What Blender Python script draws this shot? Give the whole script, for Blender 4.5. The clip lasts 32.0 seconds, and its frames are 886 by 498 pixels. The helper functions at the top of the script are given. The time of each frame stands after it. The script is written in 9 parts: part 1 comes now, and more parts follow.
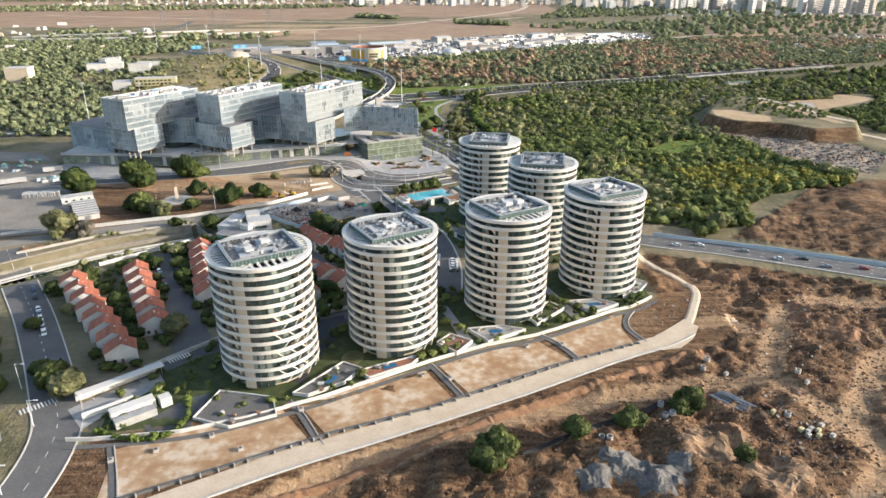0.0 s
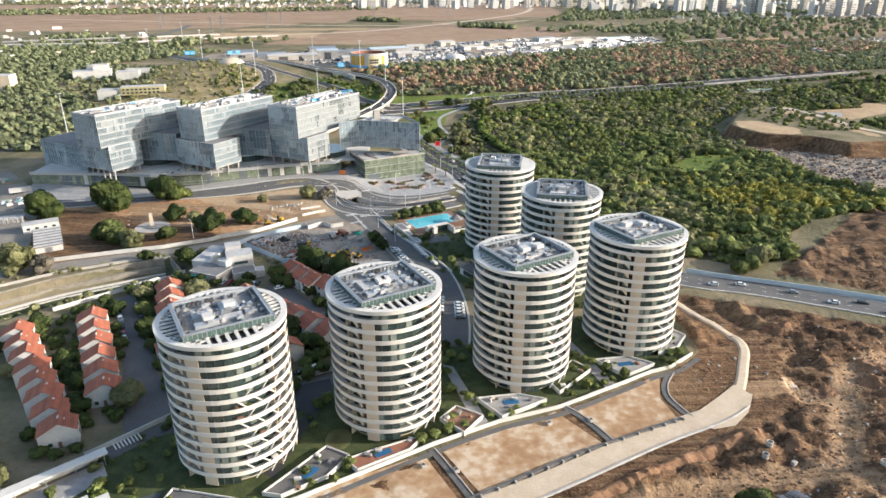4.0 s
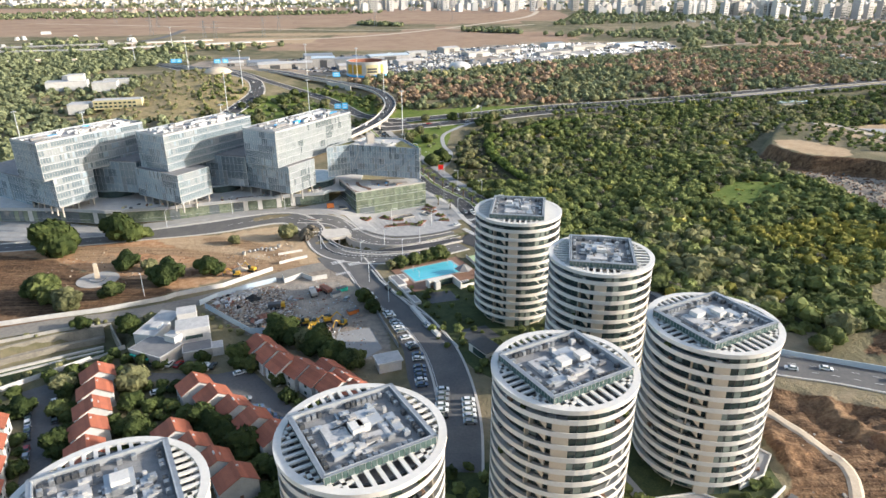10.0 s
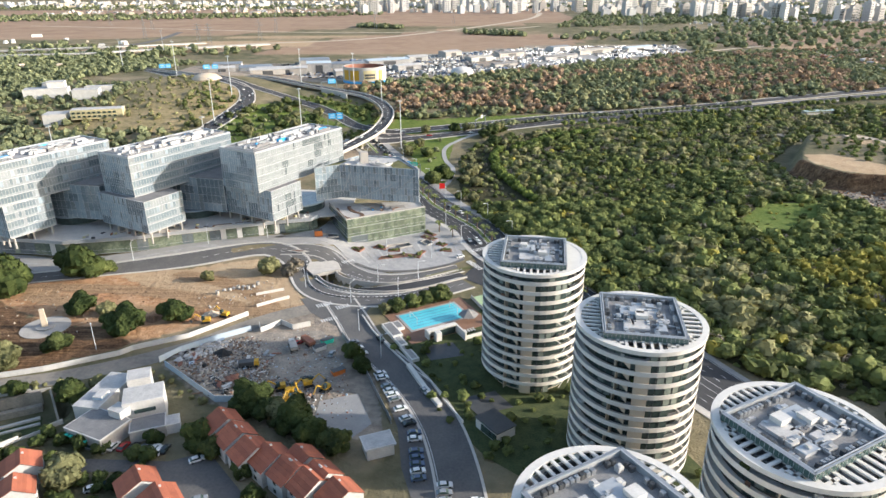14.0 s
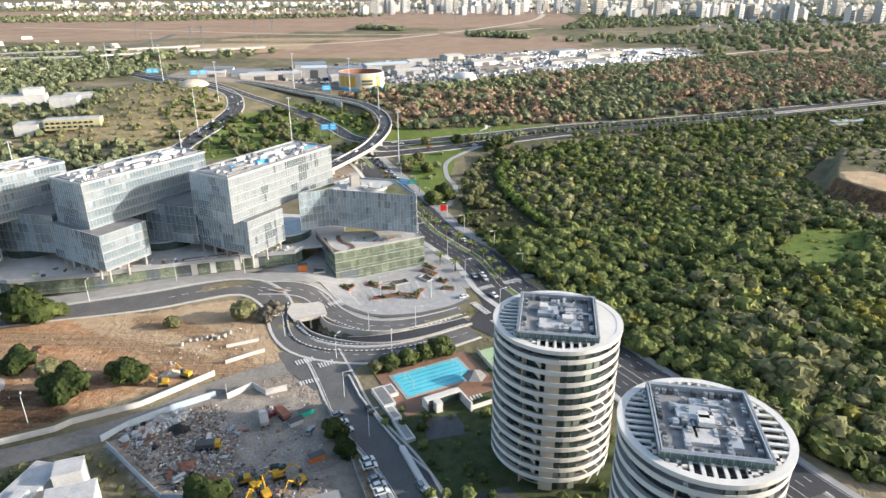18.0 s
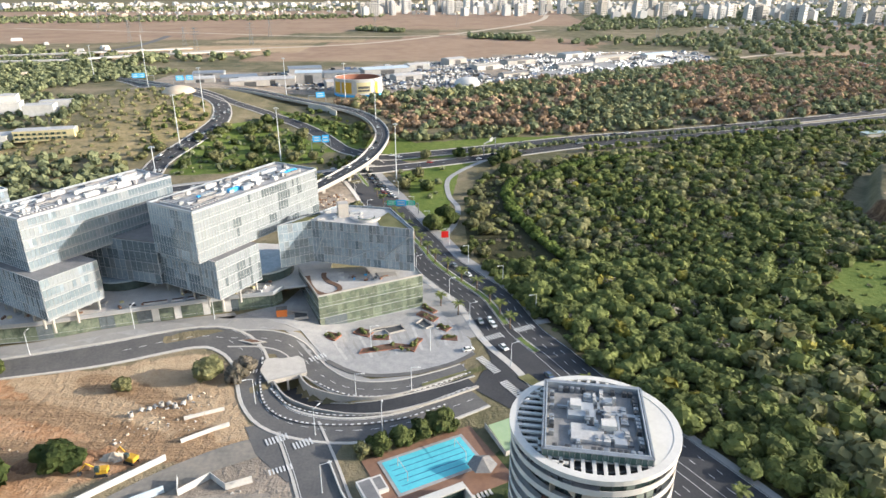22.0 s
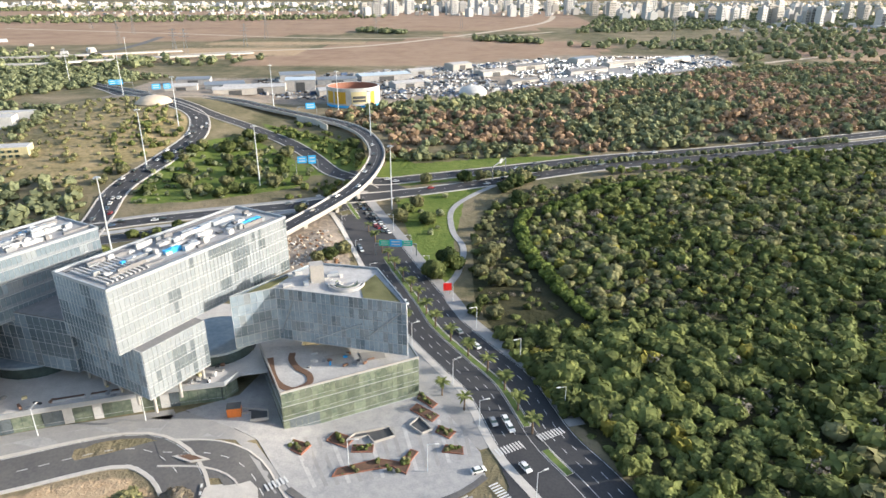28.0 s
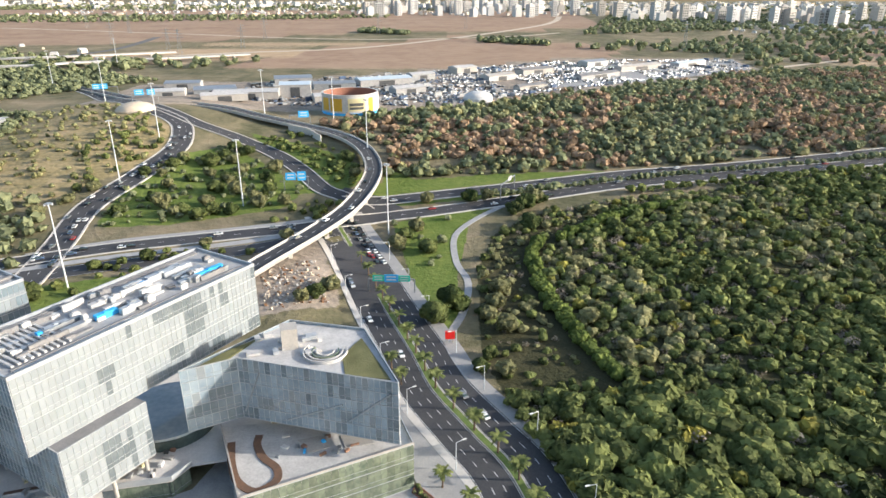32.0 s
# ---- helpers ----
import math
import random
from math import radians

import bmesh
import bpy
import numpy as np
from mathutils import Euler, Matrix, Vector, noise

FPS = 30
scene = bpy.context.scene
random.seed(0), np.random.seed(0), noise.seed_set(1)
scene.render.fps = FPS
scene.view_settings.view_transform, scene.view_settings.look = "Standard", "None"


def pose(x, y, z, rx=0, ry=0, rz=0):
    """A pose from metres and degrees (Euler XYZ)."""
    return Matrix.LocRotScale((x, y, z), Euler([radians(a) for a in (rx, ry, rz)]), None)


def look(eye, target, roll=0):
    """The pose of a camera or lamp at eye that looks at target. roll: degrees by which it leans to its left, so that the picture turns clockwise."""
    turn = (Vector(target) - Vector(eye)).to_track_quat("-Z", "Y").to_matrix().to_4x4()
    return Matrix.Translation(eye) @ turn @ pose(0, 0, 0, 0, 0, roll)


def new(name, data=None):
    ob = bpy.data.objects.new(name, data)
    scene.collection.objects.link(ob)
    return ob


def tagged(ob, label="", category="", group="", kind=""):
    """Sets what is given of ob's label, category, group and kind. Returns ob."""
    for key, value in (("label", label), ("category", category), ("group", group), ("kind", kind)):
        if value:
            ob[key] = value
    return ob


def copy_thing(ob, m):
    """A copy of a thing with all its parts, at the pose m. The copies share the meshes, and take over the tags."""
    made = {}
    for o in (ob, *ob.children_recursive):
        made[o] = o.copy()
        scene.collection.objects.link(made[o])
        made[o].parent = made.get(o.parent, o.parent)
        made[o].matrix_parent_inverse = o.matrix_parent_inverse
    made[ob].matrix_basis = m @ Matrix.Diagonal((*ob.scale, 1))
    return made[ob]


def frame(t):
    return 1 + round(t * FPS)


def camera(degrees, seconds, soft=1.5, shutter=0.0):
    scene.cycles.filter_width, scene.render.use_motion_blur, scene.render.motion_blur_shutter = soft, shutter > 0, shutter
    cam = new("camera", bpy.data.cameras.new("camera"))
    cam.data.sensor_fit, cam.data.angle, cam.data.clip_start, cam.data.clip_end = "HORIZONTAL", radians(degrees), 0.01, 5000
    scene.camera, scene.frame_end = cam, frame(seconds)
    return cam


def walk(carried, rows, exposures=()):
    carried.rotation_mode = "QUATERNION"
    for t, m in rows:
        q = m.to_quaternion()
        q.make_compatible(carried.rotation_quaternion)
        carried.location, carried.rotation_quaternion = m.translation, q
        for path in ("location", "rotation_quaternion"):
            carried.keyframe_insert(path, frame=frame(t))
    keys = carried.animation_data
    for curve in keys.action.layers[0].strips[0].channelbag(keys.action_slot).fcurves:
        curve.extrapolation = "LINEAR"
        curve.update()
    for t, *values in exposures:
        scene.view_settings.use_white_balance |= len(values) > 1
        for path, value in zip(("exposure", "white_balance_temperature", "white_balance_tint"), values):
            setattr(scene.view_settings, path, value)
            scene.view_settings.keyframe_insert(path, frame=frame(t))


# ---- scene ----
cam = camera(68.63, 32.0)
walk(cam, [
    (0, pose(-5.87, -362.65, 124.78, 67.324, 0, -1.415) @ pose(0, 0, 0, 0, 0, 0.010)),
    (3, pose(-5.41, -330.20, 124.82, 67.457, 0, -1.170) @ pose(0, 0, 0, 0, 0, -0.079)),
    (6, pose(-4.97, -297.59, 124.84, 67.572, 0, -0.983) @ pose(0, 0, 0, 0, 0, -0.148)),
    (9, pose(-4.54, -264.89, 124.84, 67.671, 0, -0.840) @ pose(0, 0, 0, 0, 0, -0.196)),
    (12, pose(-4.13, -232.13, 124.83, 67.752, 0, -0.730) @ pose(0, 0, 0, 0, 0, -0.223)),
    (15, pose(-3.73, -199.38, 124.81, 67.817, 0, -0.638) @ pose(0, 0, 0, 0, 0, -0.230)),
    (18, pose(-3.33, -166.69, 124.76, 67.864, 0, -0.553) @ pose(0, 0, 0, 0, 0, -0.216)),
    (21, pose(-2.96, -134.11, 124.70, 67.894, 0, -0.461) @ pose(0, 0, 0, 0, 0, -0.181)),
    (24, pose(-2.59, -101.69, 124.62, 67.907, 0, -0.350) @ pose(0, 0, 0, 0, 0, -0.126)),
    (27, pose(-2.24, -69.48, 124.53, 67.903, 0, -0.207) @ pose(0, 0, 0, 0, 0, -0.050)),
    (30, pose(-1.89, -37.54, 124.42, 67.882, 0, -0.018) @ pose(0, 0, 0, 0, 0, 0.047)),
    (32, pose(-1.67, -16.42, 124.34, 67.859, 0, 0.139) @ pose(0, 0, 0, 0, 0, 0.123)),
], exposures=[(0, 1.05, 6560, 10), (14, 1.08, 6420, 10), (32, 1.08, 6420, 10)])

# ---- world and sun ----
SUN_DIR = Vector((0.998, -0.05, 0.0)).normalized()
SUN_EL = radians(16.5)
world = bpy.data.worlds.new("sky")
scene.world = world
world.use_nodes = True
wn = world.node_tree
sky = wn.nodes.new("ShaderNodeTexSky")
sky.sky_type, sky.sun_disc = "NISHITA", False
sky.sun_elevation, sky.sun_rotation = SUN_EL, math.atan2(SUN_DIR.x, SUN_DIR.y)
sky.air_density, sky.dust_density, sky.ozone_density = 1.0, 2.0, 1.0
wn.nodes["Background"].inputs[1].default_value = 0.15
wn.links.new(sky.outputs[0], wn.nodes["Background"].inputs[0])
sun_data = bpy.data.lights.new("sun", "SUN")
sun_data.energy, sun_data.angle, sun_data.color = 3.75, radians(1.0), (1.0, 0.925, 0.83)
sun = new("sun", sun_data)
sun_vec = SUN_DIR * math.cos(SUN_EL) + Vector((0, 0, math.sin(SUN_EL)))
sun.matrix_world = look(sun_vec * 300, (0, 0, 0))


# ---- materials ----
def mat(name, c1, c2=None, size=6.0, fine=0.6, rough=0.85, metal=0.0, bump=0.0, rand="", spec=0.4, c3=None, alpha=1.0, trans=0.0, amount=0.5, spread=(0.82, 1.15)):
    """Two colours mixed by coarse and fine noise in metres, with optional third stain colour, bump and random shade per piece."""
    m = bpy.data.materials.new(name)
    m.use_nodes = True
    nt = m.node_tree
    n, l = nt.nodes, nt.links
    b = n["Principled BSDF"]
    b.inputs["Roughness"].default_value, b.inputs["Metallic"].default_value = rough, metal
    b.inputs["Specular IOR Level"].default_value = spec
    c2 = c2 or tuple(v * 0.8 for v in c1)
    geo = n.new("ShaderNodeNewGeometry")
    big, small = n.new("ShaderNodeTexNoise"), n.new("ShaderNodeTexNoise")
    big.inputs["Scale"].default_value, small.inputs["Scale"].default_value = 1 / size, 1 / fine
    big.inputs["Detail"].default_value, small.inputs["Detail"].default_value = 4, 3
    for k in (big, small):
        l.new(geo.outputs["Position"], k.inputs["Vector"])
    add = n.new("ShaderNodeMath")
    add.operation = "MULTIPLY_ADD"
    add.inputs[1].default_value, add.inputs[2].default_value = 0.45, 0.0
    l.new(small.outputs[0], add.inputs[0])
    mix = n.new("ShaderNodeMath")
    mix.operation = "MULTIPLY_ADD"
    mix.inputs[1].default_value = 0.55
    l.new(big.outputs[0], mix.inputs[0])
    l.new(add.outputs[0], mix.inputs[2])
    ramp = n.new("ShaderNodeValToRGB")
    ramp.color_ramp.elements[0].position, ramp.color_ramp.elements[1].position = 0.5 - amount * 0.3, 0.5 + amount * 0.3
    ramp.color_ramp.elements[0].color, ramp.color_ramp.elements[1].color = (*c1, 1), (*c2, 1)
    if c3:
        e = ramp.color_ramp.elements.new(0.5)
        e.color = (*c3, 1)
    l.new(mix.outputs[0], ramp.inputs[0])
    col = ramp.outputs[0]
    if rand:
        src = n.new("ShaderNodeObjectInfo").outputs["Random"] if rand == "object" else geo.outputs["Random Per Island"]
        hsv = n.new("ShaderNodeHueSaturation")
        mr = n.new("ShaderNodeMapRange")
        mr.inputs[3].default_value, mr.inputs[4].default_value = spread
        l.new(src, mr.inputs[0])
        l.new(mr.outputs[0], hsv.inputs["Value"])
        l.new(col, hsv.inputs["Color"])
        col = hsv.outputs[0]
    l.new(col, b.inputs["Base Color"])
    if bump:
        bp = n.new("ShaderNodeBump")
        bp.inputs["Distance"].default_value, bp.inputs["Strength"].default_value = bump, 0.8
        l.new(mix.outputs[0], bp.inputs["Height"])
        l.new(bp.outputs[0], b.inputs["Normal"])
    if trans:
        b.inputs["Transmission Weight"].default_value = trans
    b.inputs["Alpha"].default_value = alpha
    return m


def leaf_mat(name, dark, light, size=9.0):
    """Foliage: matt leaves with some light through them, shade varying leaf by leaf and tree by tree."""
    m = bpy.data.materials.new(name)
    m.use_nodes = True
    nt = m.node_tree
    n, l = nt.nodes, nt.links
    b = n["Principled BSDF"]
    out = n["Material Output"]
    geo = n.new("ShaderNodeNewGeometry")
    noise_n = n.new("ShaderNodeTexNoise")
    noise_n.inputs["Scale"].default_value, noise_n.inputs["Detail"].default_value = 1 / size, 2
    l.new(geo.outputs["Position"], noise_n.inputs["Vector"])
    add = n.new("ShaderNodeMath")
    add.operation = "MULTIPLY_ADD"
    add.inputs[1].default_value = 0.17
    l.new(geo.outputs["Random Per Island"], add.inputs[0])
    add.inputs[1].default_value = 0.2
    sub = n.new("ShaderNodeMath")
    sub.operation = "MULTIPLY_ADD"
    sub.inputs[1].default_value = 1.5
    tone = n.new("ShaderNodeAttribute")
    tone.attribute_name = "tone"
    off = n.new("ShaderNodeMath")
    off.operation = "MULTIPLY_ADD"
    off.inputs[1].default_value, off.inputs[2].default_value = 0.5, -0.5
    l.new(tone.outputs["Fac"], off.inputs[0])
    l.new(off.outputs[0], sub.inputs[2])
    l.new(noise_n.outputs[0], sub.inputs[0])
    l.new(sub.outputs[0], add.inputs[2])
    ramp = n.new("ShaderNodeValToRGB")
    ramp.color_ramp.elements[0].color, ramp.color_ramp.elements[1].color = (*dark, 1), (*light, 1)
    l.new(add.outputs[0], ramp.inputs[0])
    l.new(ramp.outputs[0], b.inputs["Base Color"])
    sprig = n.new("ShaderNodeTexNoise")
    sprig.inputs["Scale"].default_value, sprig.inputs["Detail"].default_value, sprig.inputs["Roughness"].default_value = 1.7, 5, 0.7
    l.new(geo.outputs["Position"], sprig.inputs["Vector"])
    rel = n.new("ShaderNodeBump")
    rel.inputs["Distance"].default_value, rel.inputs["Strength"].default_value = 0.8, 0.75
    l.new(sprig.outputs[0], rel.inputs["Height"])
    l.new(rel.outputs[0], b.inputs["Normal"])
    b.inputs["Roughness"].default_value, b.inputs["Specular IOR Level"].default_value = 0.75, 0.12
    tr = n.new("ShaderNodeBsdfTranslucent")
    l.new(ramp.outputs[0], tr.inputs[0])
    mx = n.new("ShaderNodeMixShader")
    mx.inputs[0].default_value = 0.2
    l.new(b.outputs[0], mx.inputs[1])
    l.new(tr.outputs[0], mx.inputs[2])
    l.new(mx.outputs[0], out.inputs[0])
    return m


M_WHITE = mat("white_plaster", (0.64, 0.62, 0.585), (0.50, 0.485, 0.455), 3, 0.5, 0.75)
M_RING = mat("warm_white_band", (0.67, 0.645, 0.595), (0.585, 0.56, 0.515), 7, 0.7, 0.6)
M_STONE = mat("beige_stone_cladding", (0.60, 0.50, 0.38), (0.52, 0.43, 0.32), 4, 0.4, 0.8, rand="island")
M_GLASS = mat("dark_green_window_glass", (0.028, 0.045, 0.042), (0.055, 0.085, 0.078), 5, 1.2, 0.06, spec=0.9, rand="island")
M_GLASSBAND = mat("deep_green_glass_band", (0.05, 0.085, 0.08), (0.08, 0.13, 0.12), 4, 1.0, 0.08, spec=0.9, rand="island")
M_BLIND = mat("curtained_window_glass", (0.16, 0.20, 0.175), (0.27, 0.30, 0.26), 3, 0.8, 0.15, spec=0.8, rand="island")
M_CURTAIN = mat("blue_grey_glass_skin", (0.21, 0.275, 0.32), (0.35, 0.415, 0.455), 9, 1.5, 0.06, spec=1.0, rand="object", spread=(0.86, 1.12))
M_FRIT = mat("pale_fritted_glass_skin", (0.225, 0.252, 0.266), (0.265, 0.292, 0.306), 9, 1.3, 0.2, spec=0.6, rand="object", spread=(0.9, 1.06))
M_GREYFRIT = mat("grey_fritted_glass_skin", (0.21, 0.24, 0.25), (0.27, 0.30, 0.31), 7, 1.5, 0.14, spec=0.7, rand="object", spread=(0.9, 1.08))
M_SLOT = mat("grey_window_slot_glass", (0.085, 0.105, 0.115), (0.15, 0.175, 0.185), 3, 0.8, 0.08, spec=0.9, rand="island")
M_CURTAINDARK = mat("deep_blue_grey_glass", (0.12, 0.16, 0.185), (0.20, 0.245, 0.27), 6, 1.2, 0.06, spec=1.0, rand="object")
M_DECKPALE = mat("pale_stone_deck", (0.60, 0.575, 0.54), (0.47, 0.45, 0.425), 4, 0.6, 0.8)
M_GREENGLASS = mat("green_tinted_glass", (0.085, 0.115, 0.085), (0.235, 0.265, 0.19), 4, 1.2, 0.06, spec=0.9, rand="object", spread=(0.75, 1.2))
M_FIN = mat("silver_fin", (0.46, 0.48, 0.49), (0.38, 0.40, 0.42), 8, 1.0, 0.35, metal=0.3)
M_FINPALE = mat("pale_fin", (0.68, 0.70, 0.71), (0.58, 0.61, 0.63), 8, 1.0, 0.45)
M_YARD = mat("dusty_worn_asphalt", (0.17, 0.15, 0.13), (0.40, 0.335, 0.265), 6, 0.7, 0.95, bump=0.05, c3=(0.27, 0.235, 0.195), amount=0.5)
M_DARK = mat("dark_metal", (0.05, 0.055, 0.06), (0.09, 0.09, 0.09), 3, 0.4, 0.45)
M_METAL = mat("galvanised_metal", (0.42, 0.44, 0.45), (0.30, 0.31, 0.32), 2, 0.3, 0.4, metal=0.6)
M_ROOFGREY = mat("grey_roof_membrane", (0.15, 0.15, 0.155), (0.24, 0.235, 0.23), 3, 0.4, 0.85)
M_ROOFWHITE = mat("pale_roof_membrane", (0.53, 0.52, 0.50), (0.37, 0.36, 0.35), 3, 0.6, 0.8)
M_PLANT = mat("grey_gravel_deck", (0.18, 0.18, 0.178), (0.28, 0.275, 0.268), 2, 0.3, 0.85)
M_CONC = mat("concrete", (0.46, 0.43, 0.39), (0.34, 0.32, 0.29), 5, 0.5, 0.85, bump=0.02)
M_ASPHALT = mat("asphalt", (0.036, 0.037, 0.042), (0.062, 0.061, 0.062), 11, 0.7, 0.85, bump=0.01)
M_ASPHALT_OLD = mat("worn_asphalt", (0.095, 0.094, 0.095), (0.15, 0.143, 0.135), 9, 0.8, 0.9, bump=0.01)
M_PAVING = mat("pale_paving", (0.40, 0.39, 0.375), (0.28, 0.28, 0.28), 3, 0.5, 0.8)
M_PAVING2 = mat("grey_paving", (0.27, 0.265, 0.26), (0.34, 0.33, 0.31), 4, 0.5, 0.85)
M_PAINT = mat("white_road_paint", (0.70, 0.70, 0.68), (0.55, 0.55, 0.53), 1.5, 0.2, 0.7)
M_KERB = mat("pale_kerb_stone", (0.56, 0.53, 0.48), (0.45, 0.42, 0.38), 2, 0.3, 0.85)
M_TILE = mat("terracotta_roof_tile", (0.40, 0.125, 0.066), (0.28, 0.092, 0.056), 2.5, 0.3, 0.8, bump=0.05, rand="object")
M_SOIL = mat("planter_soil", (0.17, 0.095, 0.06), (0.11, 0.07, 0.05), 2, 0.3, 0.95)
M_GRAVELPATH = mat("crushed_limestone", (0.58, 0.49, 0.38), (0.46, 0.37, 0.27), 5, 0.6, 0.95, bump=0.06)
M_WATER = mat("pool_water", (0.10, 0.50, 0.58), (0.14, 0.58, 0.66), 5, 1.0, 0.05, spec=0.6)
M_POOLLINE = mat("pool_lane_tile", (0.02, 0.10, 0.22), (0.03, 0.13, 0.26), 2, 0.4, 0.3)
M_DECKWOOD = mat("brown_deck_boards", (0.20, 0.11, 0.075), (0.27, 0.155, 0.10), 2, 0.25, 0.75)
M_BARK = mat("bark", (0.11, 0.075, 0.05), (0.17, 0.12, 0.08), 1, 0.1, 0.95, bump=0.02)
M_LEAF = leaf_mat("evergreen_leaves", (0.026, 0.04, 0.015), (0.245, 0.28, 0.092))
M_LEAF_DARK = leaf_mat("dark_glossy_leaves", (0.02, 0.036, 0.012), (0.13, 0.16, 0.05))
# Paler leaves for far trees: distance haze put into the colour.
M_LEAF_FAR = leaf_mat("hazed_evergreen_leaves", (0.082, 0.10, 0.054), (0.30, 0.325, 0.175))
M_LEAF_BRIGHT = leaf_mat("bright_creeper_leaves", (0.04, 0.07, 0.016), (0.19, 0.24, 0.06))
M_LEAF_GOLD = leaf_mat("yellow_green_scrub_leaves", (0.11, 0.105, 0.022), (0.38, 0.35, 0.08))
# Russet scrub beyond the highway, its colour also lifted for distance haze.
M_LEAF_DRY = leaf_mat("hazed_russet_dry_leaves", (0.18, 0.13, 0.08), (0.48, 0.335, 0.22))
M_LEAF_BARE = leaf_mat("bare_pinkish_twigs", (0.14, 0.125, 0.09), (0.36, 0.31, 0.25))
M_LEAF_OLIVE = leaf_mat("olive_grey_leaves", (0.095, 0.10, 0.046), (0.36, 0.35, 0.17))
M_PALM = leaf_mat("palm_fronds", (0.09, 0.12, 0.035), (0.30, 0.32, 0.12), 3)
M_BLUESIGN = mat("blue_sign_face", (0.04, 0.38, 0.78), (0.06, 0.46, 0.85), 3, 0.5, 0.4)
M_GREENSIGN = mat("green_sign_face", (0.03, 0.50, 0.36), (0.05, 0.58, 0.42), 3, 0.5, 0.4)
M_RED = mat("red_sign_face", (0.75, 0.02, 0.015), (0.68, 0.02, 0.015), 2, 0.4, 0.4)
M_YELLOW = mat("yellow_machine_paint", (0.62, 0.36, 0.03), (0.5, 0.28, 0.03), 1, 0.2, 0.5)
M_ORANGE = mat("orange_paint", (0.70, 0.20, 0.04), (0.6, 0.17, 0.04), 1, 0.2, 0.55)
M_RUBBER = mat("rubber", (0.02, 0.02, 0.02), (0.03, 0.03, 0.03), 1, 0.2, 0.8)
M_GARDEN = mat("dense_ground_cover", (0.028, 0.045, 0.014), (0.085, 0.10, 0.035), 3, 0.5, 0.95, bump=0.2)
M_LOT = mat("scraped_earth", (0.31, 0.185, 0.10), (0.52, 0.43, 0.33), 13, 3.0, 0.95, bump=0.2, c3=(0.40, 0.27, 0.16), amount=0.34)
M_DUSTLOT = mat("dusty_concrete_standing", (0.17, 0.155, 0.135), (0.29, 0.255, 0.21), 14, 1.5, 0.92, bump=0.03, c3=(0.23, 0.21, 0.18))
M_GRAVELGREY = mat("grey_crushed_stone", (0.07, 0.066, 0.062), (0.20, 0.19, 0.175), 3, 0.4, 0.95, bump=0.25)
M_SOIL_TAN = mat("tipped_tan_earth", (0.13, 0.075, 0.042), (0.34, 0.225, 0.135), 4, 0.5, 0.95, bump=0.25)
M_TARP = mat("teal_plastic_sheeting", (0.12, 0.36, 0.33), (0.22, 0.46, 0.42), 2, 0.4, 0.5)
M_GRASSBED = mat("green_median_planting", (0.07, 0.12, 0.025), (0.17, 0.21, 0.06), 3, 0.4, 0.95, bump=0.1)
M_TILEPAVE = mat("brick_red_paving", (0.24, 0.10, 0.065), (0.31, 0.14, 0.09), 2, 0.3, 0.8)
M_SOIL_RED = mat("tipped_red_earth", (0.14, 0.07, 0.038), (0.29, 0.165, 0.09), 3, 0.5, 0.95, bump=0.2)
M_YELLOWPALE = mat("pale_yellow_block", (0.58, 0.51, 0.29), (0.48, 0.42, 0.25), 2, 0.3, 0.8)
M_BARRIER = mat("pale_blue_barrier", (0.50, 0.58, 0.64), (0.42, 0.50, 0.56), 6, 0.6, 0.6)
M_CARWHITE = mat("white_car_paint", (0.78, 0.78, 0.77), (0.72, 0.72, 0.71), 4, 1.0, 0.25, spec=0.6)
M_CARSILVER = mat("silver_car_paint", (0.40, 0.41, 0.42), (0.36, 0.37, 0.38), 4, 1.0, 0.25, metal=0.5)
M_CARBLACK = mat("black_car_paint", (0.02, 0.02, 0.023), (0.03, 0.03, 0.03), 4, 1.0, 0.2, spec=0.6)
M_CARBLUE = mat("grey_blue_car_paint", (0.09, 0.13, 0.20), (0.07, 0.10, 0.17), 4, 1.0, 0.25, spec=0.6)
M_CARRED = mat("red_car_paint", (0.35, 0.03, 0.03), (0.30, 0.03, 0.03), 4, 1.0, 0.25, spec=0.6)
M_GREENPATCH = mat("pale_green_play_surface", (0.30, 0.42, 0.24), (0.36, 0.46, 0.28), 3, 0.4, 0.8)
M_STONEWALL = mat("pale_stone_wall", (0.33, 0.295, 0.235), (0.19, 0.17, 0.14), 3, 0.5, 0.9, bump=0.05)
M_LAMP = mat("lamp_lens", (0.75, 0.75, 0.72), (0.65, 0.65, 0.62), 1, 0.2, 0.3)


